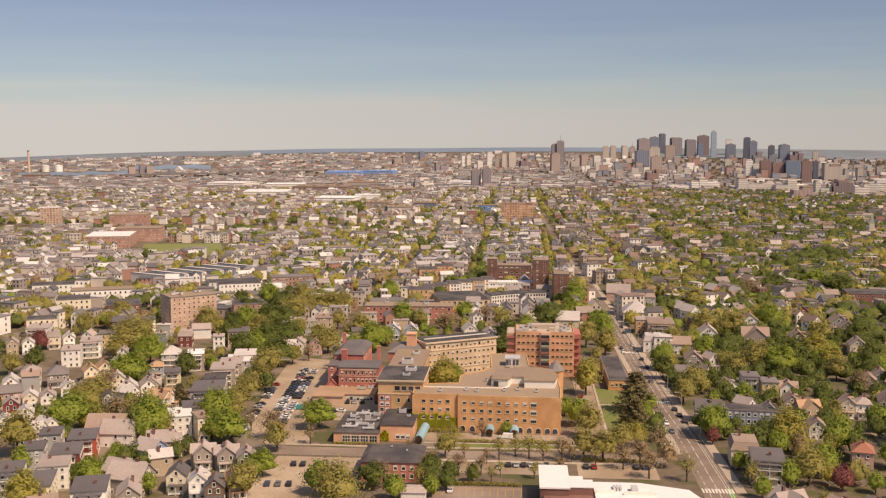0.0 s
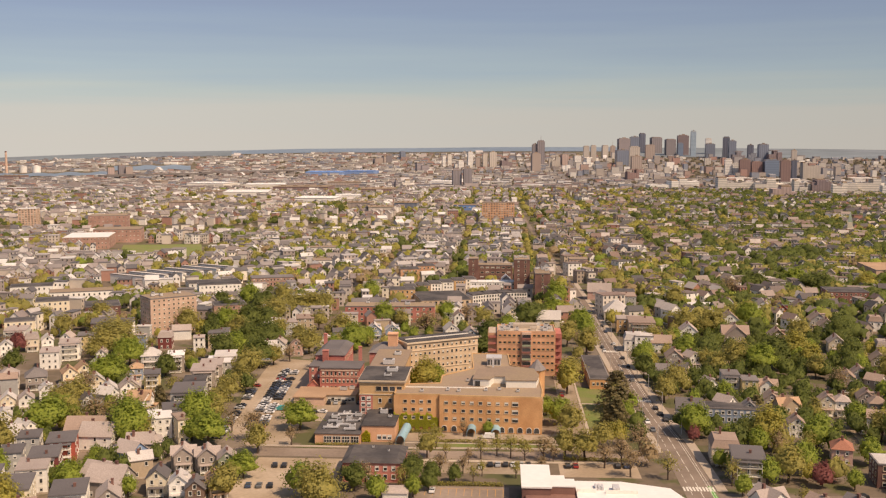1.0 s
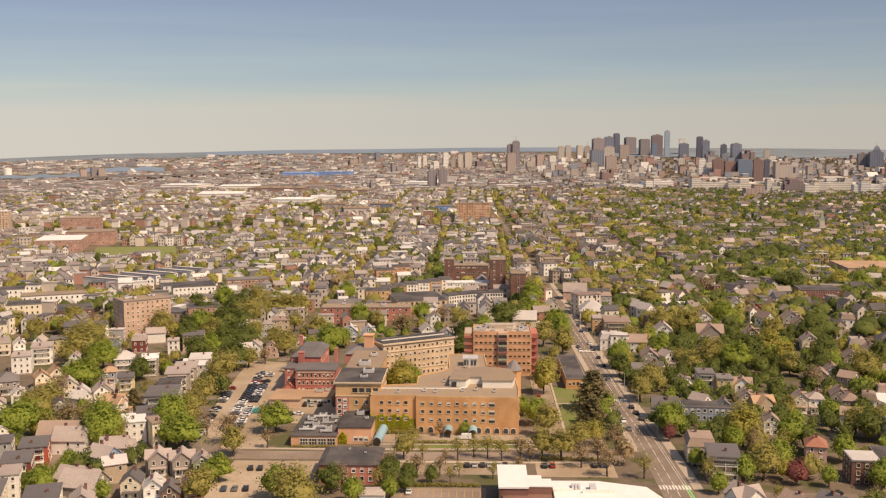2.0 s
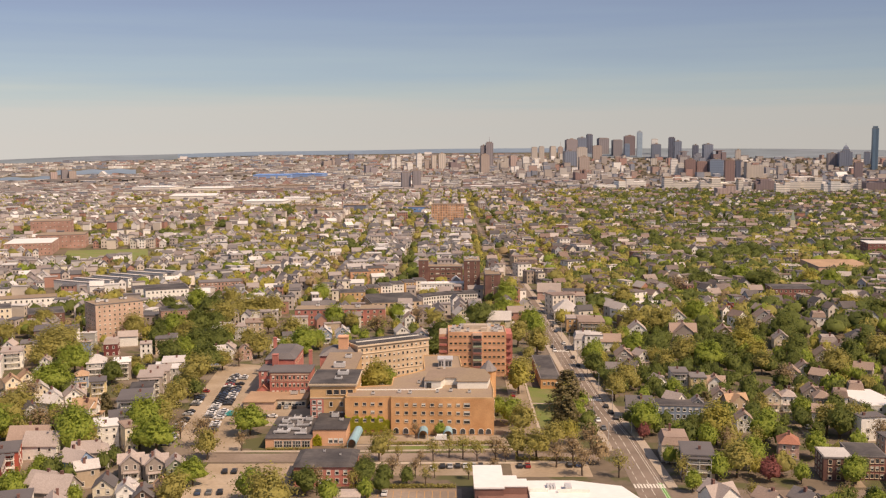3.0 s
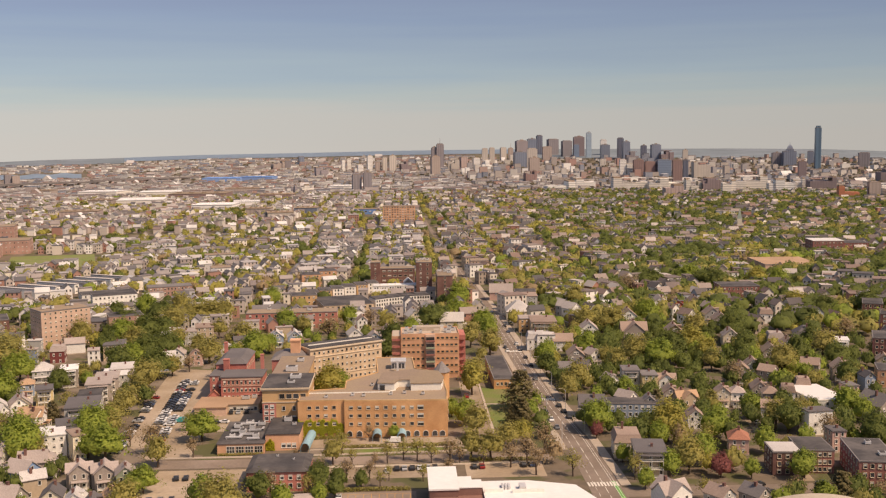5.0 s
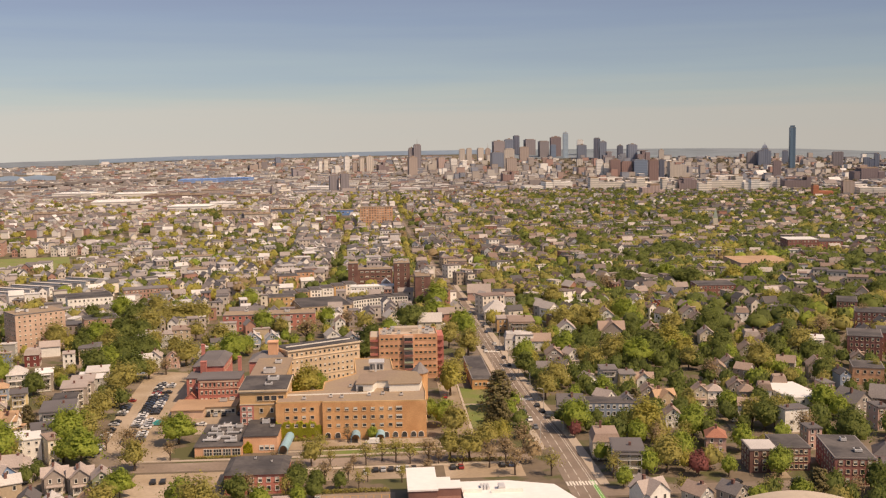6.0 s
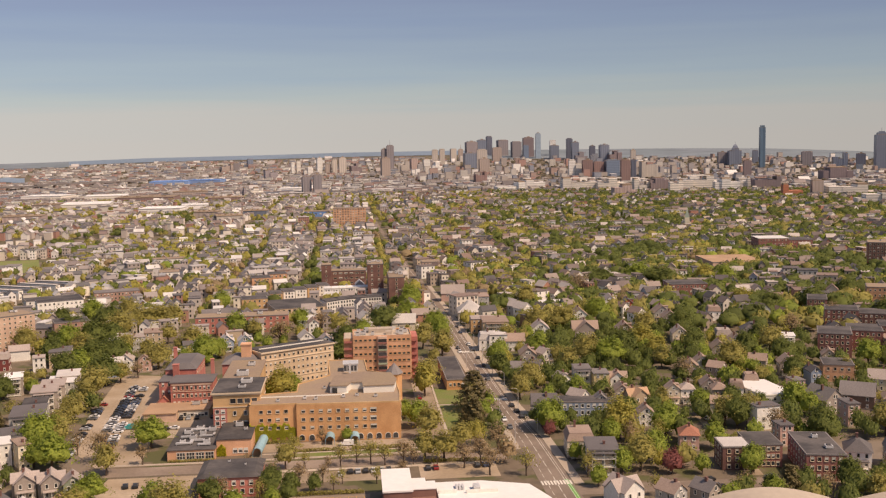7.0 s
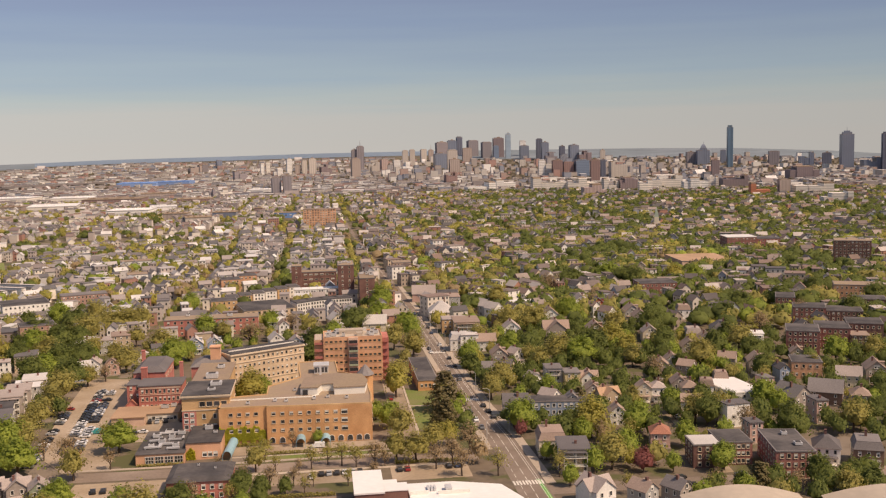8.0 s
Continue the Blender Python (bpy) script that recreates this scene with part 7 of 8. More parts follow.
def fill(r0, r1, cell_x, cell_y, level, walls_l, walls_r, roofs, near=False):
    left, right = City(), City()
    nx, ny = int(r1 * 0.75 / cell_x), int(r1 / cell_y)
    for i in range(-nx, nx):
        for j in range(ny):
            gx, gy = (i + 0.5) * cell_x, (j + 0.5) * cell_y
            tilt = radians(14) if gx < -60 and gy < 1400 else AX * 0.3
            x = gx * math.cos(tilt) - gy * math.sin(tilt) + (gy * math.sin(tilt) if gx < 0 else gy * math.sin(tilt))
            y = gy + gx * math.sin(tilt) * 0.9
            x += rngc.uniform(-0.18, 0.18) * cell_x
            y += rngc.uniform(-0.15, 0.15) * cell_y
            r = math.hypot(x, y)
            if not (r0 <= r < r1) or not in_view(x, y):
                continue
            if level < 2 and (i % 6 == 2 or j % 11 == 4):          # streets
                if rngc.random() < 0.5 and free(x, y, 4):
                    TREE_SPOTS[3 if near else level].append((x, y, rngc.uniform(0.5, 0.85)))
                continue
            if level == 2 and r > 4430 and math.atan2(x, y) > 0.07:
                continue
            if not free(x, y, 4.5 if level < 2 else 2):
                continue
            if WATER(x, y):
                continue
            z = float(gz(x, y))
            if rngc.random() < woods(x, y) + 0.08 * near:
                for k in range(2 if level < 2 and not near else 1):
                    TREE_SPOTS[3 if near else level].append((x + rngc.uniform(-0.4, 0.4) * cell_x, y + rngc.uniform(-0.4, 0.4) * cell_y, rngc.uniform(0.6, 1.15)))
                if near or rngc.random() > (0.5 if r < 1350 else 0.38):
                    continue
            a = math.degrees(math.atan2(x, y))
            if level == 2 and a > 5 and r > 3700 and rngc.random() < 0.25:
                TREE_SPOTS[2].append((x, y, rngc.uniform(0.6, 1.2)))
                continue
            town = right if a > 2 else left
            rot = tilt + (math.pi / 2 if rngc.random() < 0.35 else 0) + rngc.normal(0, 0.06) + 0.7 * noise.noise((x * 0.004, y * 0.004, 5.0)) * (level < 2)
            if level == 0:
                w, d, h = (rngc.uniform(4.8, 7.0), rngc.uniform(8, 12), rngc.uniform(6.0, 9.0)) if a < 2 else (rngc.uniform(5.4, 8.2), rngc.uniform(8, 11.5), rngc.uniform(6.4, 9.4))
            elif level == 1:
                w, d, h = rngc.uniform(6.0, 9.0), rngc.uniform(9, 14), rngc.uniform(6.0, 9.5)
            else:
                w, d, h = rngc.uniform(9, 26), rngc.uniform(14, 34), rngc.uniform(3.5, 8)
            big = rngc.random()
            form = "gable" if rngc.random() < (0.06 if level == 2 else 0.66 if a < -5 else 0.74) else "flat"
            if form == "flat":
                h += 1.5
            if big < 0.05 and not near:
                w, d, h, form = w * 2.0, d * 1.4, h * 1.25, "flat"
            if level == 2 and a > 4.5 and r > 3100 and rngc.random() < 0.22:
                h, w, form = rngc.uniform(8, 22), min(w, 18), "flat"
            if level == 2 and 3.5 < a < 20 and 3300 < r < 4330 and rngc.random() < 0.6:      # mid-rise quarter
                w, d, h, form = rngc.uniform(11, 30), rngc.uniform(12, 24), rngc.uniform(7, 15) + (rngc.uniform(4, 20) if rngc.random() < 0.4 else 0), "flat"
            if near:
                if rngc.random() < 0.7:
                    house(x, y, math.degrees(rot), w * 0.9, d * 0.9, h, form, hrng.choice(("white", "cream", "taupe", "grey", "tan", "white", "pink", "white", "bluegrey") if a < 9 else ("white", "cream", "taupe", "grey", "tan", "taupe", "pink", "brown", "bluegrey")), hrng.choice(("grey", "light", "brown", "slate", "grey", "dark") if a < 9 else ("grey", "brown", "slate", "dark", "brown", "dark")), False, True)
                continue
            HOUSES.append((x, y, max(w, d) * 0.55))
            town.add(x, y, rot, w, d, h, form, level == 0 or big < 0.05, z)
    nm = ("town_houses", "outer_houses", "distant_blocks")[level]
    if near:
        return
    left.finish(nm, walls_l, roofs[0], "dense rows of pale wooden houses")
    right.finish(nm + "_east", walls_r, roofs[1], "wooden houses scattered among trees")



# ---- far water ----


def water_patch(name, label, a0, a1, r0, r1, n=24, wob=0.0, material="water"):
    """A stretch of water between two bearings and two distances, lying just over the land."""
    v, f = [], []
    for k in range(n + 1):
        a = radians(a0 + (a1 - a0) * k / n)
        for q in range(4):
            r = r0 + (r1 - r0) * q / 3 + wob * math.sin(k * 0.9 + q * 2.1)
            x, y = math.sin(a) * r, math.cos(a) * r
            v.append((x, y, float(gz(x, y)) + 1.2))
    for k in range(n):
        for q in range(3):
            o = k * 4 + q
            f.append((o, o + 4, o + 5, o + 1))
    return setting(name, mesh_of(name, v, f, [M[material]]), label)


water_patch("water_bay", "grey-blue sea on the horizon", -15, 7.5, 4690, 4885, 40)
water_patch("water_river", "pale blue-grey river reach", -27, -21.5, 3560, 3780, 24, 50)
water_patch("water_basin", "pale blue-grey river basin", -21.2, -17.2, 3860, 4130, 20, 40)

# woodland with distance haze mixed into its base colour, blue-grey over green
M["hazed_woods"] = mat("hazed_woods", (0.20, 0.235, 0.265), rough=0.95, var=0.25, scale=0.01, bump=0.0, coarse=0.003, tint=(0.155, 0.19, 0.21))
water_patch("backdrop_hills", "hazy grey-green wooded hills on the horizon", 7.5, 44, 4440, 4885, 60, 0, "hazed_woods")
water_patch("backdrop_coast", "hazy wooded coast on the horizon", -44, -15, 4600, 4885, 40, 0, "hazed_woods")


def WATER(x, y):
    a, r = math.degrees(math.atan2(x, y)), math.hypot(x, y)
    return (-27.5 < a < -21 and 3480 < r < 3850) or (-21.6 < a < -16.8 and 3780 < r < 4190) or (a < -15 and r > 4560)


# ---- far skyline ----
TONE = {"greybrown": (0.275, 0.25, 0.262), "tan": (0.42, 0.345, 0.305), "beige": (0.56, 0.50, 0.44), "pink": (0.44, 0.34, 0.31), "white": (0.84, 0.81, 0.76), "grey": (0.34, 0.30, 0.31), "slate": (0.205, 0.235, 0.30), "dark": (0.135, 0.15, 0.20), "brown": (0.26, 0.205, 0.21), "blue": (0.18, 0.235, 0.32), "glass": (0.33, 0.42, 0.50), "brick": (0.29, 0.195, 0.18), "bluedark": (0.10, 0.165, 0.235), "pale": (0.80, 0.74, 0.66), "sky": (0.24, 0.36, 0.62), "orange": (0.580, 0.220, 0.120)}
TOWER_M = {k: banded("facade_" + k, c, tuple(q * (0.66 if k in ('pale', 'white') else 0.86) for q in c), 5.2 if k in ("pale", "white") else 5.5, 0.45, {"tan": 7.0, "beige": 8.0, "brown": 6.0, "greybrown": 9.0, "slate": 8.0, "dark": 10.0, "brick": 7.0, "pink": 7.0, "bluedark": 16.0}.get(k, 0.0), 0.35 if k in ("glass", "bluedark", "blue", "slate") else 0.75) for k, c in TONE.items()}
srng = random.Random(4)


def tower(x, y, w, h, tone, top=""):
    z = float(gz(x, y))
    far_ = math.hypot(x, y) > 3000
    turn = srng.uniform(5, 17) if h > w else srng.uniform(4, 16)
    if h > w:
        w *= 0.9
    ob = thing("tower" if h > w else "office_block", {"glass": "tall pale blue glass tower", "bluedark": "tall slender dark blue glass tower"}.get(tone, "%s high-rise on the skyline" % tone if h > w else "wide %s block below the skyline" % tone), "tower" if h > w else "building", x, y, z - 4, turn - math.degrees(math.atan2(x, y)), "skyline towers" if far_ else "")
    d = w * srng.uniform(0.7, 0.95)
    b = Build()
    if h > w:
        b.box(-w / 2, w / 2, 0, d, 0, h + 4)
    else:                                      # ranges of unlike height and depth
        cut = [-w / 2, -w / 2 + w * srng.uniform(0.2, 0.45), w / 2 - w * srng.uniform(0.15, 0.4), w / 2]
        tall = srng.randrange(3)
        for k in range(3):
            b.box(cut[k], cut[k + 1] - 0.05, srng.uniform(0, 8), d, 0, (h + 4) * (1 if k == tall else srng.uniform(0.6, 0.92)))
    if h > 30:
        b.box(-w * 0.36, w * 0.36, d * 0.14, d * 0.86, h + 4.003, h + 4 + h * 0.05)
        if srng.random() < 0.4:
            b.box(-w * 0.5, -w * 0.18, -0.5, d * 0.5, 0, h * 0.82)
    part("wall", b.mesh("wall", TOWER_M[tone]), ob)
    b = Build()
    if h > w:
        b.box(-w / 2 + 0.4, w / 2 - 0.4, 0.4, d - 0.4, h + 4, h + 4.8)
    else:
        b.box(cut[tall] + 1, cut[tall + 1] - 1, 9, d - 1, h + 4, h + 7)
    if h > w and srng.random() < 0.5:
        b.box(-w * 0.1, w * 0.15, d * 0.3, d * 0.6, h + 4.8, h + 4.8 + 3 + h * 0.04)
    part("roof", b.mesh("roof", M["gravel_roof"]), ob)
    if top:
        b = Build()
        H = h + 4.8
        sq = [(-w * 0.42, d * 0.1), (w * 0.42, d * 0.1), (w * 0.42, d * 0.9), (-w * 0.42, d * 0.9)]
        if top == "dome":
            b.prism(sq, H, H + 9, 0, [(px * 0.7, d / 2 + (py - d / 2) * 0.7) for px, py in sq])
            b.prism([(px * 0.7, d / 2 + (py - d / 2) * 0.7) for px, py in sq], H + 9, H + 15, 0, [(px * 0.2, d / 2 + (py - d / 2) * 0.2) for px, py in sq])
        elif top == "crown":
            b.prism([(px * 0.8, d / 2 + (py - d / 2) * 0.8) for px, py in sq], H, H + 7)
            b.prism([(px * 0.5, d / 2 + (py - d / 2) * 0.5) for px, py in sq], H + 7, H + 11)
        else:
            b.prism([(px * 0.6, d / 2 + (py - d / 2) * 0.6) for px, py in sq], H, H + 4)
        b.prism([(-0.9, d / 2 - 0.9), (0.9, d / 2 - 0.9), (0.9, d / 2 + 0.9), (-0.9, d / 2 + 0.9)], H, H + 24, 0, [(-0.3, d / 2 - 0.3), (0.3, d / 2 - 0.3), (0.3, d / 2 + 0.3), (-0.3, d / 2 + 0.3)])
        part("crown", b.mesh("crown", TOWER_M[tone]), ob, "stepped crown with mast")
    take(x - w * 0.6, x + w * 0.6, y - 3, y + d + 3)


def ring_of(r, n=14):
    return [(r * math.cos(a), r * math.sin(a)) for a in np.linspace(0, 2 * math.pi, n + 1)[:-1]]


def stack(x, y, w, h):
    ob = thing("power_station_chimney", "tall tapering brick power station chimney", "chimney", x, y, float(gz(x, y)))
    b = Build()
    b.prism(ring_of(w / 2), -2, h, 0, ring_of(w * 0.32))
    part("shaft", b.mesh("shaft", M["brick_pink"]), ob)
    b = Build()
    b.prism(ring_of(w * 0.36), h - 4, h + 0.5)
    part("rim", b.mesh("rim", M["brick_brown"]), ob)


def tank(x, y, w, h):
    ob = thing("storage_tank", "round white storage tank", "tank", x, y, float(gz(x, y)), 0, "storage tanks")
    b = Build()
    b.prism(ring_of(w / 2, 24), -2, h)
    part("shell", b.mesh("shell", M["paint_white"]), ob)
    b = Build()
    b.prism(ring_of(w / 2 + 0.4, 24), h, h + 2.5, 0, ring_of(w * 0.1, 24))
    part("lid", b.mesh("lid", M["trim"]), ob)


def viaduct(xa, ya, xb, yb):
    """Elevated road on piers."""
    L = math.hypot(xb - xa, yb - ya)
    ob = thing("viaduct", "long elevated motorway on dark piers", "viaduct", xa, ya, float(gz((xa + xb) / 2, (ya + yb) / 2)), math.degrees(math.atan2(yb - ya, xb - xa)))
    b = Build()
    b.box(-20, L + 20, -9, 9, 11, 14.5)
    b.box(-20, L + 20, -9.4, -9, 11, 16)
    b.box(-20, L + 20, 9, 9.4, 11, 16)
    part("deck", b.mesh("deck", M["shingle_slate"]), ob)
    me = Build()
    me.box(-2, 2, -7, 7, -12, 11)
    pier = me.mesh("pier", M["shingle_brown"])
    for k in range(int(L / 45) + 1):
        part("pier", pier, ob, "", (k * 45, 0, 0))


def shed(x, y, w, h, tone):
    z = float(gz(x, y))
    ob = thing("warehouse", "long low %s warehouse with pale flat roof" % tone, "warehouse", x, y, z, srng.uniform(-10, 10))
    d = w * srng.uniform(0.8, 1.3)
    h = min(h, 12)
    b = Build()
    b.box(-w / 2, w / 2, 0, d, -2, h)
    part("wall", b.mesh("wall", TOWER_M[tone]), ob)
    b = Build()
    b.box(-w / 2 - 0.5, w / 2 + 0.5, -0.5, d + 0.5, h, h + 1.0)
    for k in range(4):
        b.box(-w * 0.4 + k * w * 0.22, -w * 0.32 + k * w * 0.22, d * 0.3, d * 0.4, h + 1, h + 3)
    part("roof", b.mesh("roof", M["paint_sky"] if tone == "sky" else M["membrane"] if tone in ("white", "pale") else M["gravel_roof"]), ob)
    take(x - w * 0.6, x + w * 0.6, y - 3, y + d + 3)


tower(128, 3950, 26, 83, "greybrown")
tower(150, 3945, 31, 96, "greybrown", "spire")
tower(121, 3588, 34, 67, "tan")
tower(200, 3905, 43, 39, "beige")
tower(244, 3960, 29, 44, "pink")
tower(289, 3919, 28, 43, "white")
tower(331, 4038, 25, 71, "beige")
tower(364, 4094, 23, 70, "beige")
tower(322, 3816, 40, 40, "white")
tower(437, 4354, 27, 53, "beige")
tower(470, 4377, 24, 48, "tan", "spire")
tower(521, 4395, 54, 78, "grey")
tower(590, 4586, 43, 71, "slate")
tower(630, 4635, 28, 82, "dark")
tower(468, 3978, 55, 59, "slate")
tower(490, 3812, 42, 80, "beige")
tower(481, 3680, 41, 53, "tan")
tower(610, 4254, 42, 61, "tan")
tower(683, 4565, 51, 70, "greybrown")
tower(729, 4465, 47, 69, "greybrown")
tower(783, 4480, 52, 84, "brown")
tower(758, 4397, 24, 58, "blue")
tower(814, 4411, 24, 105, "glass")
tower(897, 4507, 30, 67, "white")
tower(872, 4337, 41, 58, "slate")
tower(932, 4318, 29, 86, "dark")
tower(944, 4254, 33, 75, "slate")
tower(936, 4104, 50, 43, "greybrown")
tower(1019, 4262, 26, 57, "dark")
tower(1033, 4104, 41, 70, "slate")
tower(1068, 4062, 52, 47, "brown")
tower(1101, 3924, 22, 57, "beige")
tower(736, 3368, 24, 56, "white")
tower(758, 3361, 22, 43, "white")
tower(778, 3320, 37, 55, "brick")
tower(822, 3344, 37, 48, "brick")
tower(866, 3331, 50, 54, "blue")
tower(776, 2842, 29, 65, "brick")
tower(882, 3138, 17, 59, "dark")
tower(941, 3159, 53, 51, "beige")
tower(1417, 3804, 38, 46, "greybrown")
tower(1450, 3760, 52, 54, "slate")
tower(1450, 3760, 27, 63, "slate", "dome")
tower(1223, 3069, 26, 51, "brown")
tower(1549, 3811, 23, 49, "slate")
tower(1484, 3585, 22, 145, "bluedark")
tower(396, 2505, 70, 22, "white")
tower(482, 2650, 52, 22, "white")
tower(393, 3075, 36, 34, "brick")
tower(554, 2438, 86, 31, "pale")
tower(619, 2391, 67, 31, "pale")
tower(585, 2139, 50, 24, "pink")
tower(667, 2297, 38, 31, "pale")
tower(705, 2288, 43, 32, "brown")
tower(719, 2208, 30, 30, "pale")
tower(808, 2321, 73, 35, "pale")
tower(844, 2231, 55, 30, "white")
tower(938, 2347, 42, 27, "pale")
tower(949, 2289, 26, 27, "grey")
tower(1677, 3640, 42, 50, "greybrown")
tower(1743, 3516, 51, 49, "slate")
tower(1798, 3472, 34, 48, "dark")
tower(1737, 3213, 43, 120, "slate", "crown")
tower(1796, 3161, 56, 41, "slate")
tower(1830, 3133, 35, 121, "dark")
tower(884, 1978, 39, 25, "orange")
tower(942, 1993, 25, 32, "tan")
tower(993, 1963, 76, 23, "pale")
tower(891, 1676, 49, 22, "pale")
tower(957, 2277, 59, 32, "brown")
tower(1353, 2736, 80, 35, "brown")
tower(-1268, 3249, 23, 30, "pink")
tower(-1243, 3277, 23, 36, "greybrown")
tower(-1219, 3278, 25, 31, "tan")
tower(-222, 3935, 15, 41, "white")
tower(-201, 3932, 17, 46, "pale")
tower(-157, 3800, 34, 31, "white")
tower(-119, 3892, 22, 58, "white")
tower(-89, 3887, 22, 34, "tan")
tower(-63, 3883, 21, 51, "beige")
tower(-33, 3880, 30, 58, "beige")
tower(20, 3872, 43, 36, "brown")
tower(-114, 2623, 25, 44, "greybrown")
tower(-87, 2618, 23, 48, "greybrown")
tower(-268, 2596, 22, 20, "grey")
tower(-237, 2589, 32, 19, "pale")
tower(-279, 3619, 44, 32, "grey")
tower(-418, 4311, 24, 33, "slate")
tower(-457, 4136, 25, 30, "greybrown")
tower(-485, 4079, 45, 29, "tan")
shed(-597, 3394, 124, 15, "sky")
shed(-489, 3445, 106, 15, "sky")
shed(-1504, 3038, 66, 24, "brick")
shed(-585, 2488, 96, 15, "pale")
shed(-349, 1883, 75, 17, "white")
shed(-160, 2701, 64, 12, "white")
shed(-302, 1997, 50, 11, "white")
shed(-246, 1744, 39, 16, "tan")
shed(-938, 2684, 50, 18, "tan")
shed(-408, 2628, 87, 19, "tan")
shed(-470, 2357, 130, 12, "brick")
shed(-754, 2552, 99, 14, "pale")
shed(-277, 2267, 75, 15, "brick")
shed(-620, 2114, 47, 16, "tan")
shed(-534, 2098, 93, 12, "pale")
shed(-545, 1736, 62, 12, "pink")
shed(-193, 1628, 41, 13, "beige")
shed(-165, 1746, 39, 13, "slate")
shed(-114, 1844, 14, 23, "brick")
stack(-1709, 3431, 9.8, 76)
tank(-1671, 3475, 25.9, 22)
tank(-1630, 3490, 28.0, 22)
viaduct(-1202, 3034, -960, 3261)
viaduct(-960, 3261, -713, 3516)

# ---- fill the rest ----
fill(318, 640, 17, 22, 0, W_LEFT, W_RIGHT, (R_ALL, R_ALL), True)
fill(640, 1350, 11.5, 17, 0, W_LEFT, W_RIGHT, (R_LEFT, R_ALL))
fill(1350, 2500, 16.5, 25, 1, W_LEFT, W_RIGHT, (R_FAR, R_ALL))
W_FAR = mat("far_walls", (0.5, 0.5, 0.5), rough=0.8, var=0.1, bump=0, island=True, obj=0.12, ramp=((0.62, 0.57, 0.51), (0.50, 0.44, 0.39), (0.42, 0.37, 0.34), (0.70, 0.67, 0.62), (0.40, 0.29, 0.25), (0.36, 0.34, 0.34), (0.56, 0.52, 0.47), (0.27, 0.29, 0.34), (0.42, 0.26, 0.22), (0.80, 0.77, 0.72)))
fill(2500, 4640, 30, 46, 2, W_FAR, W_FAR, (R_FAR, R_FAR))


church = thing("church", "small pale church with a slender green steeple", "church", 440, 1310, 0, -15)
b = Build()
b.box(-6, 6, 0, 22, -0.5, 8)
b.gable(-6, 6, 0, 22, 8.002, 14)
b.box(-3, 3, -5, -0.02, -0.5, 16)
part("wall", b.mesh("wall", M["paint_cream"]), church)
b = Build()
b.slopes(-6.5, 6.5, -0.3, 22.4, 7.7, 14.1)
part("roof", b.mesh("roof", M["shingle_grey"]), church)
b = Build()
b.prism([(-3, -5), (3, -5), (3, 1), (-3, 1)], 16, 29, 0, [(-0.15, -2.15), (0.15, -2.15), (0.15, -1.85), (-0.15, -1.85)])
part("steeple", b.mesh("steeple", mat("copper_green", (0.30, 0.36, 0.29), rough=0.7, var=0.2)), church, "weathered green steeple")


def more_trees(r0, r1, step, level):
    """Garden and street trees between the houses, thickest east of the avenue."""
    grid = {}
    for hx, hy, hr in HOUSES:
        grid.setdefault((int(hx // 40), int(hy // 40)), []).append((hx, hy, hr))
    n = int(r1 / step)
    for i in range(-n, n):
        for j in range(n):
            x, y = (i + rngc.uniform(0, 1)) * step, (j + rngc.uniform(0, 1)) * step
            r = math.hypot(x, y)
            if not (r0 <= r < r1) or not in_view(x, y):
                continue
            a = math.degrees(math.atan2(x, y))
            if rngc.random() > (0.2 + (0.36 if r < 640 else 0.5) * min(1, max(0, a / 6)) + 0.5 * noise.noise((x * 0.01, y * 0.007, 1.0))):
                continue
            if not free(x, y, 1.5):
                continue
            gx, gy = int(x // 40), int(y // 40)
            if any(abs(hx - x) < hr * 0.8 and abs(hy - y) < hr * 0.8 for u in (-1, 0, 1) for w in (-1, 0, 1) for hx, hy, hr in grid.get((gx + u, gy + w), ())):
                continue
            TREE_SPOTS[level].append((x, y, rngc.uniform(0.45, 0.95) * (1.45 if rngc.random() < 0.22 and r > 640 else 1)))


more_trees(318, 640, 9.0, 3)
more_trees(640, 1350, 14, 0)
more_trees(1350, 2500, 20, 1)


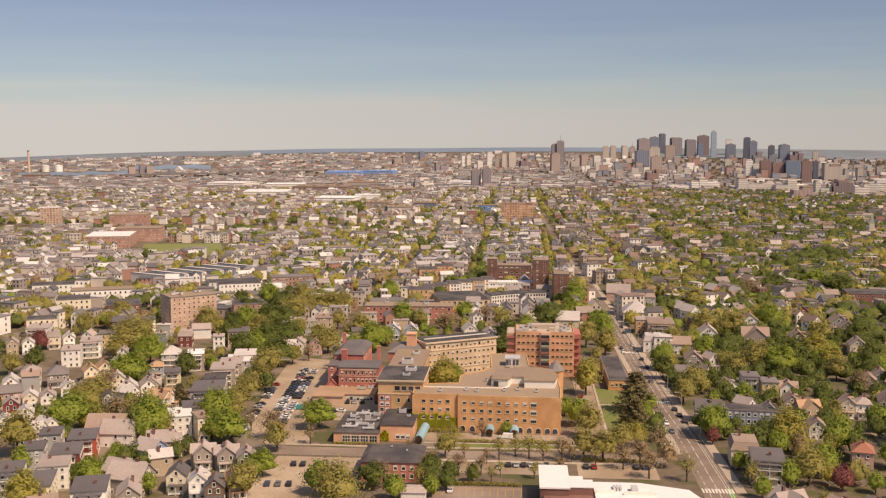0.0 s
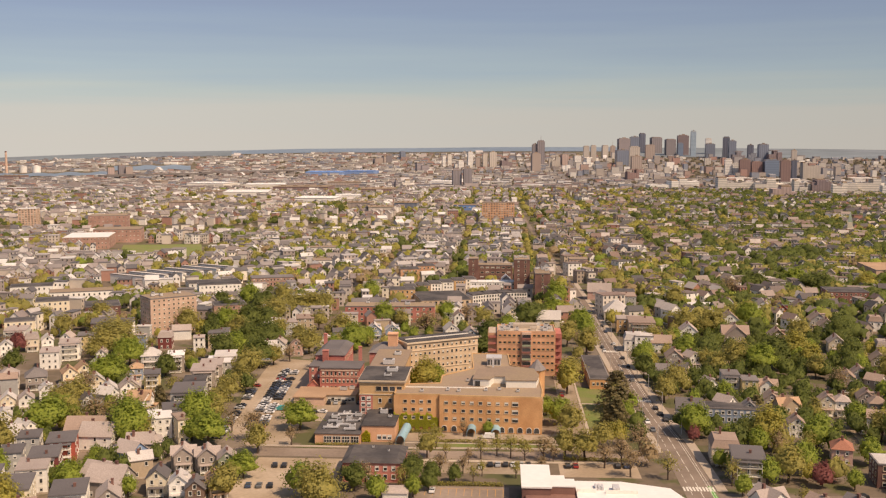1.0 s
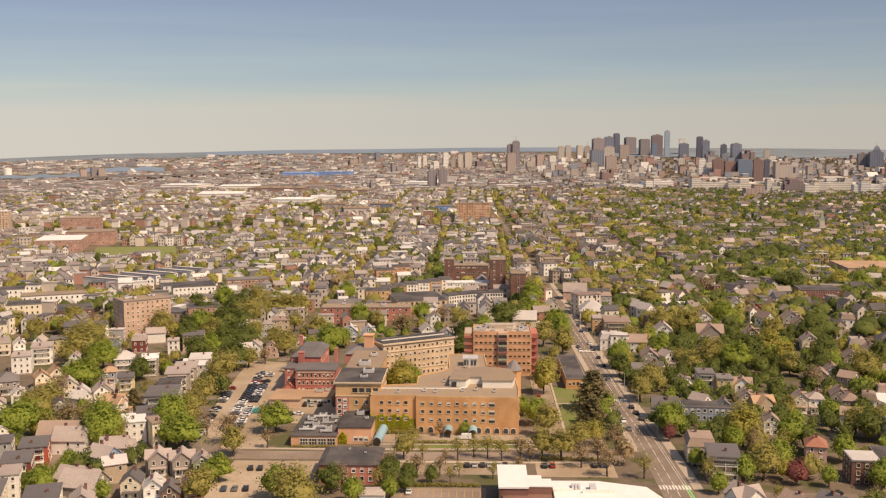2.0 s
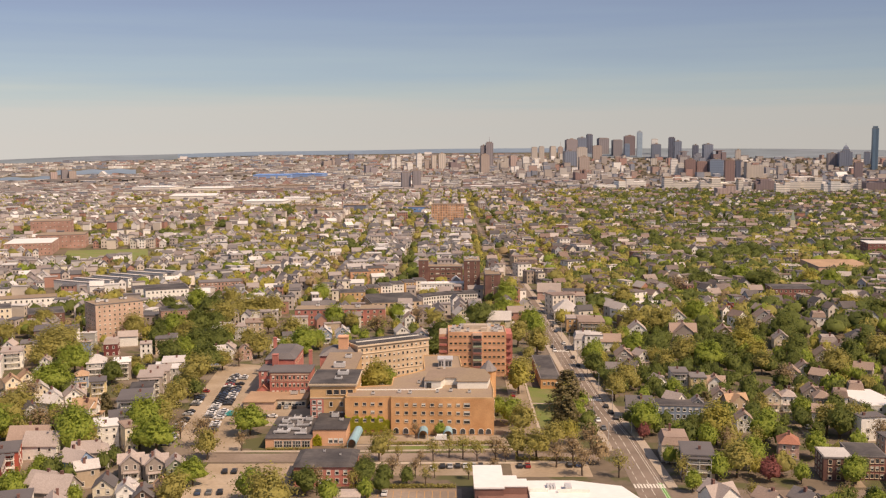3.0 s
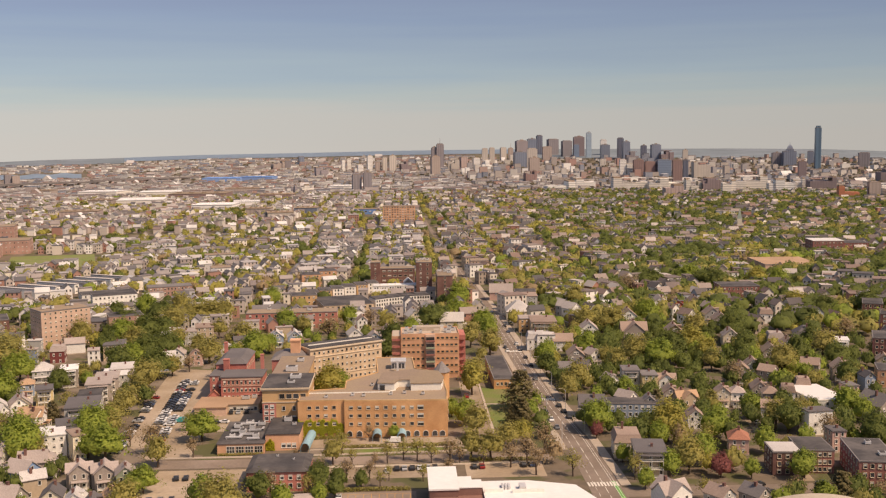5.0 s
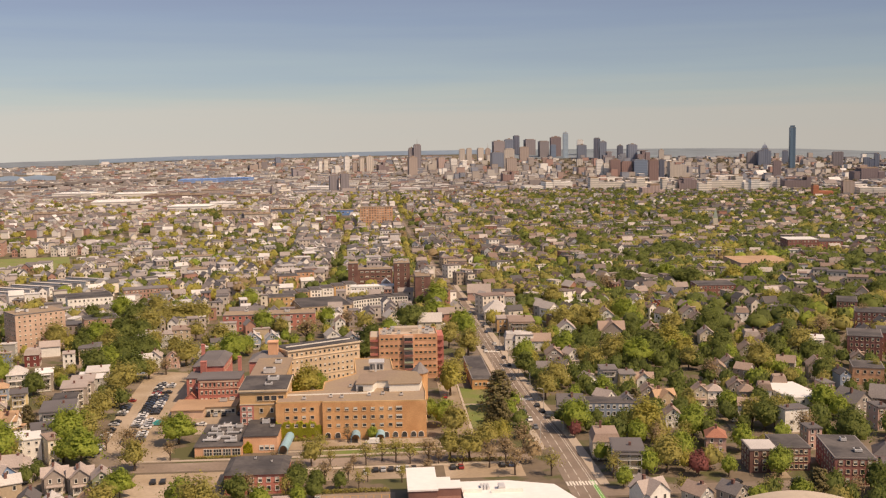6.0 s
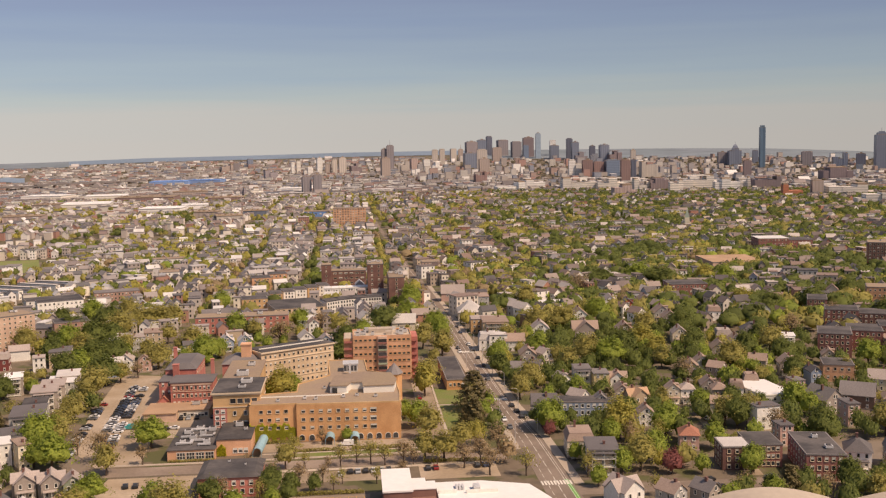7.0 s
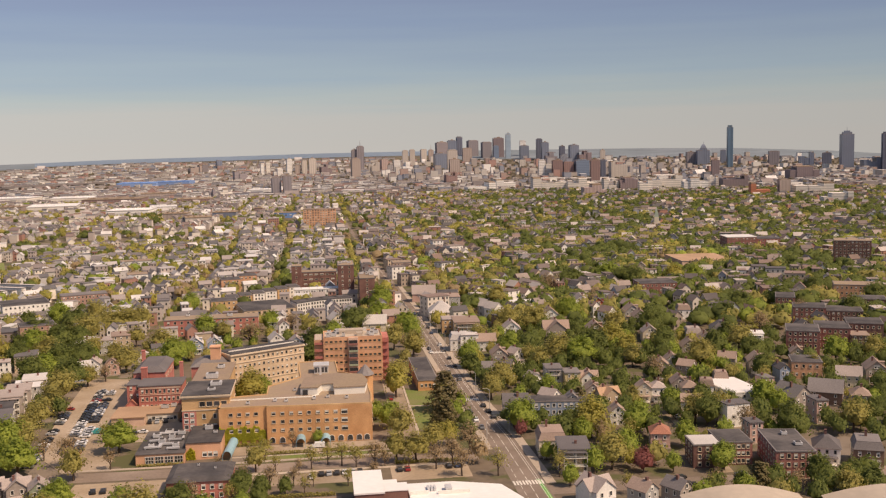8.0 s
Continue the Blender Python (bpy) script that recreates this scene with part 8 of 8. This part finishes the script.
def tree_stuff(level, detail, rad, height):
    """detail: fineness of the inner mass, sprays and the size of a spray."""
    kinds = ("green", "olive", "bright", "gold", "bud", "far")
    spots = {k: [] for k in kinds}
    for x, y, s in TREE_SPOTS[level]:
        q = 1.1 * noise.noise((x * 0.013, y * 0.013, 9.0)) + rngc.normal(0, 0.27)
        a = math.degrees(math.atan2(x, y))
        if a > 7:
            q -= 0.22 if a < 11 else 0.46
            s *= 1.1
        q = min(q, 0.35) if level == 1 else q
        if level < 2 and -0.25 <= q < -0.05 and rngc.random() < 0.6:
            q -= 0.2 if rngc.random() < 0.6 else -0.2
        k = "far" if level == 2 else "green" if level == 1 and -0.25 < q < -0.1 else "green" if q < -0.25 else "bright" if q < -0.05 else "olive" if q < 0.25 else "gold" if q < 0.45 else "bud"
        spots[k].append((x, y, float(gz(x, y)), s))
    for k in kinds:
        S = np.array(spots[k])
        if not len(S):
            continue
        sub, cards, size = detail
        V, N, F, o = [], [], [], 0
        for i in range(10):
            T = S[i::10]
            tv, tn, tf = crown_mass(rngc, 1.0, 0.1, 1.0, sub, cards, size, 0.66 if k == "bud" else 0.8)
            ang = rngc.uniform(0, 6.28, len(T))
            c, s = np.cos(ang)[:, None], np.sin(ang)[:, None]
            R = rad * T[:, 3:4]
            V.append(np.stack([T[:, 0:1] + (tv[:, 0] * c - tv[:, 1] * s) * R, T[:, 1:2] + (tv[:, 0] * s + tv[:, 1] * c) * R, T[:, 2:3] + tv[:, 2] * height * (0.4 + 0.6 * T[:, 3:4])], -1).reshape(-1, 3))
            N.append(np.stack([tn[:, 0] * c - tn[:, 1] * s, tn[:, 0] * s + tn[:, 1] * c, tn[:, 2] + 0 * c], -1).reshape(-1, 3))
            F.append((tf[None] + (np.arange(len(T)) * len(tv))[:, None, None] + o).reshape(-1, 3))
            o += len(T) * len(tv)
        V, N, F = np.concatenate(V), np.concatenate(N), np.concatenate(F)
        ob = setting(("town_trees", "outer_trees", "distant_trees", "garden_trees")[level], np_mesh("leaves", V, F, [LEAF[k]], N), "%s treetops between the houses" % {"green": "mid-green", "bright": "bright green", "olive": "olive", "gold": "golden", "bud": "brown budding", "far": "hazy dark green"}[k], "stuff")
        ob["category"] = "trees"


tree_stuff(3, (1, 210, 0.14), 4.7, 9.0)
tree_stuff(0, (1, 25, 0.23), 6.6, 11.0)
tree_stuff(1, (0, 20, 0.27), 7.6, 10.0)
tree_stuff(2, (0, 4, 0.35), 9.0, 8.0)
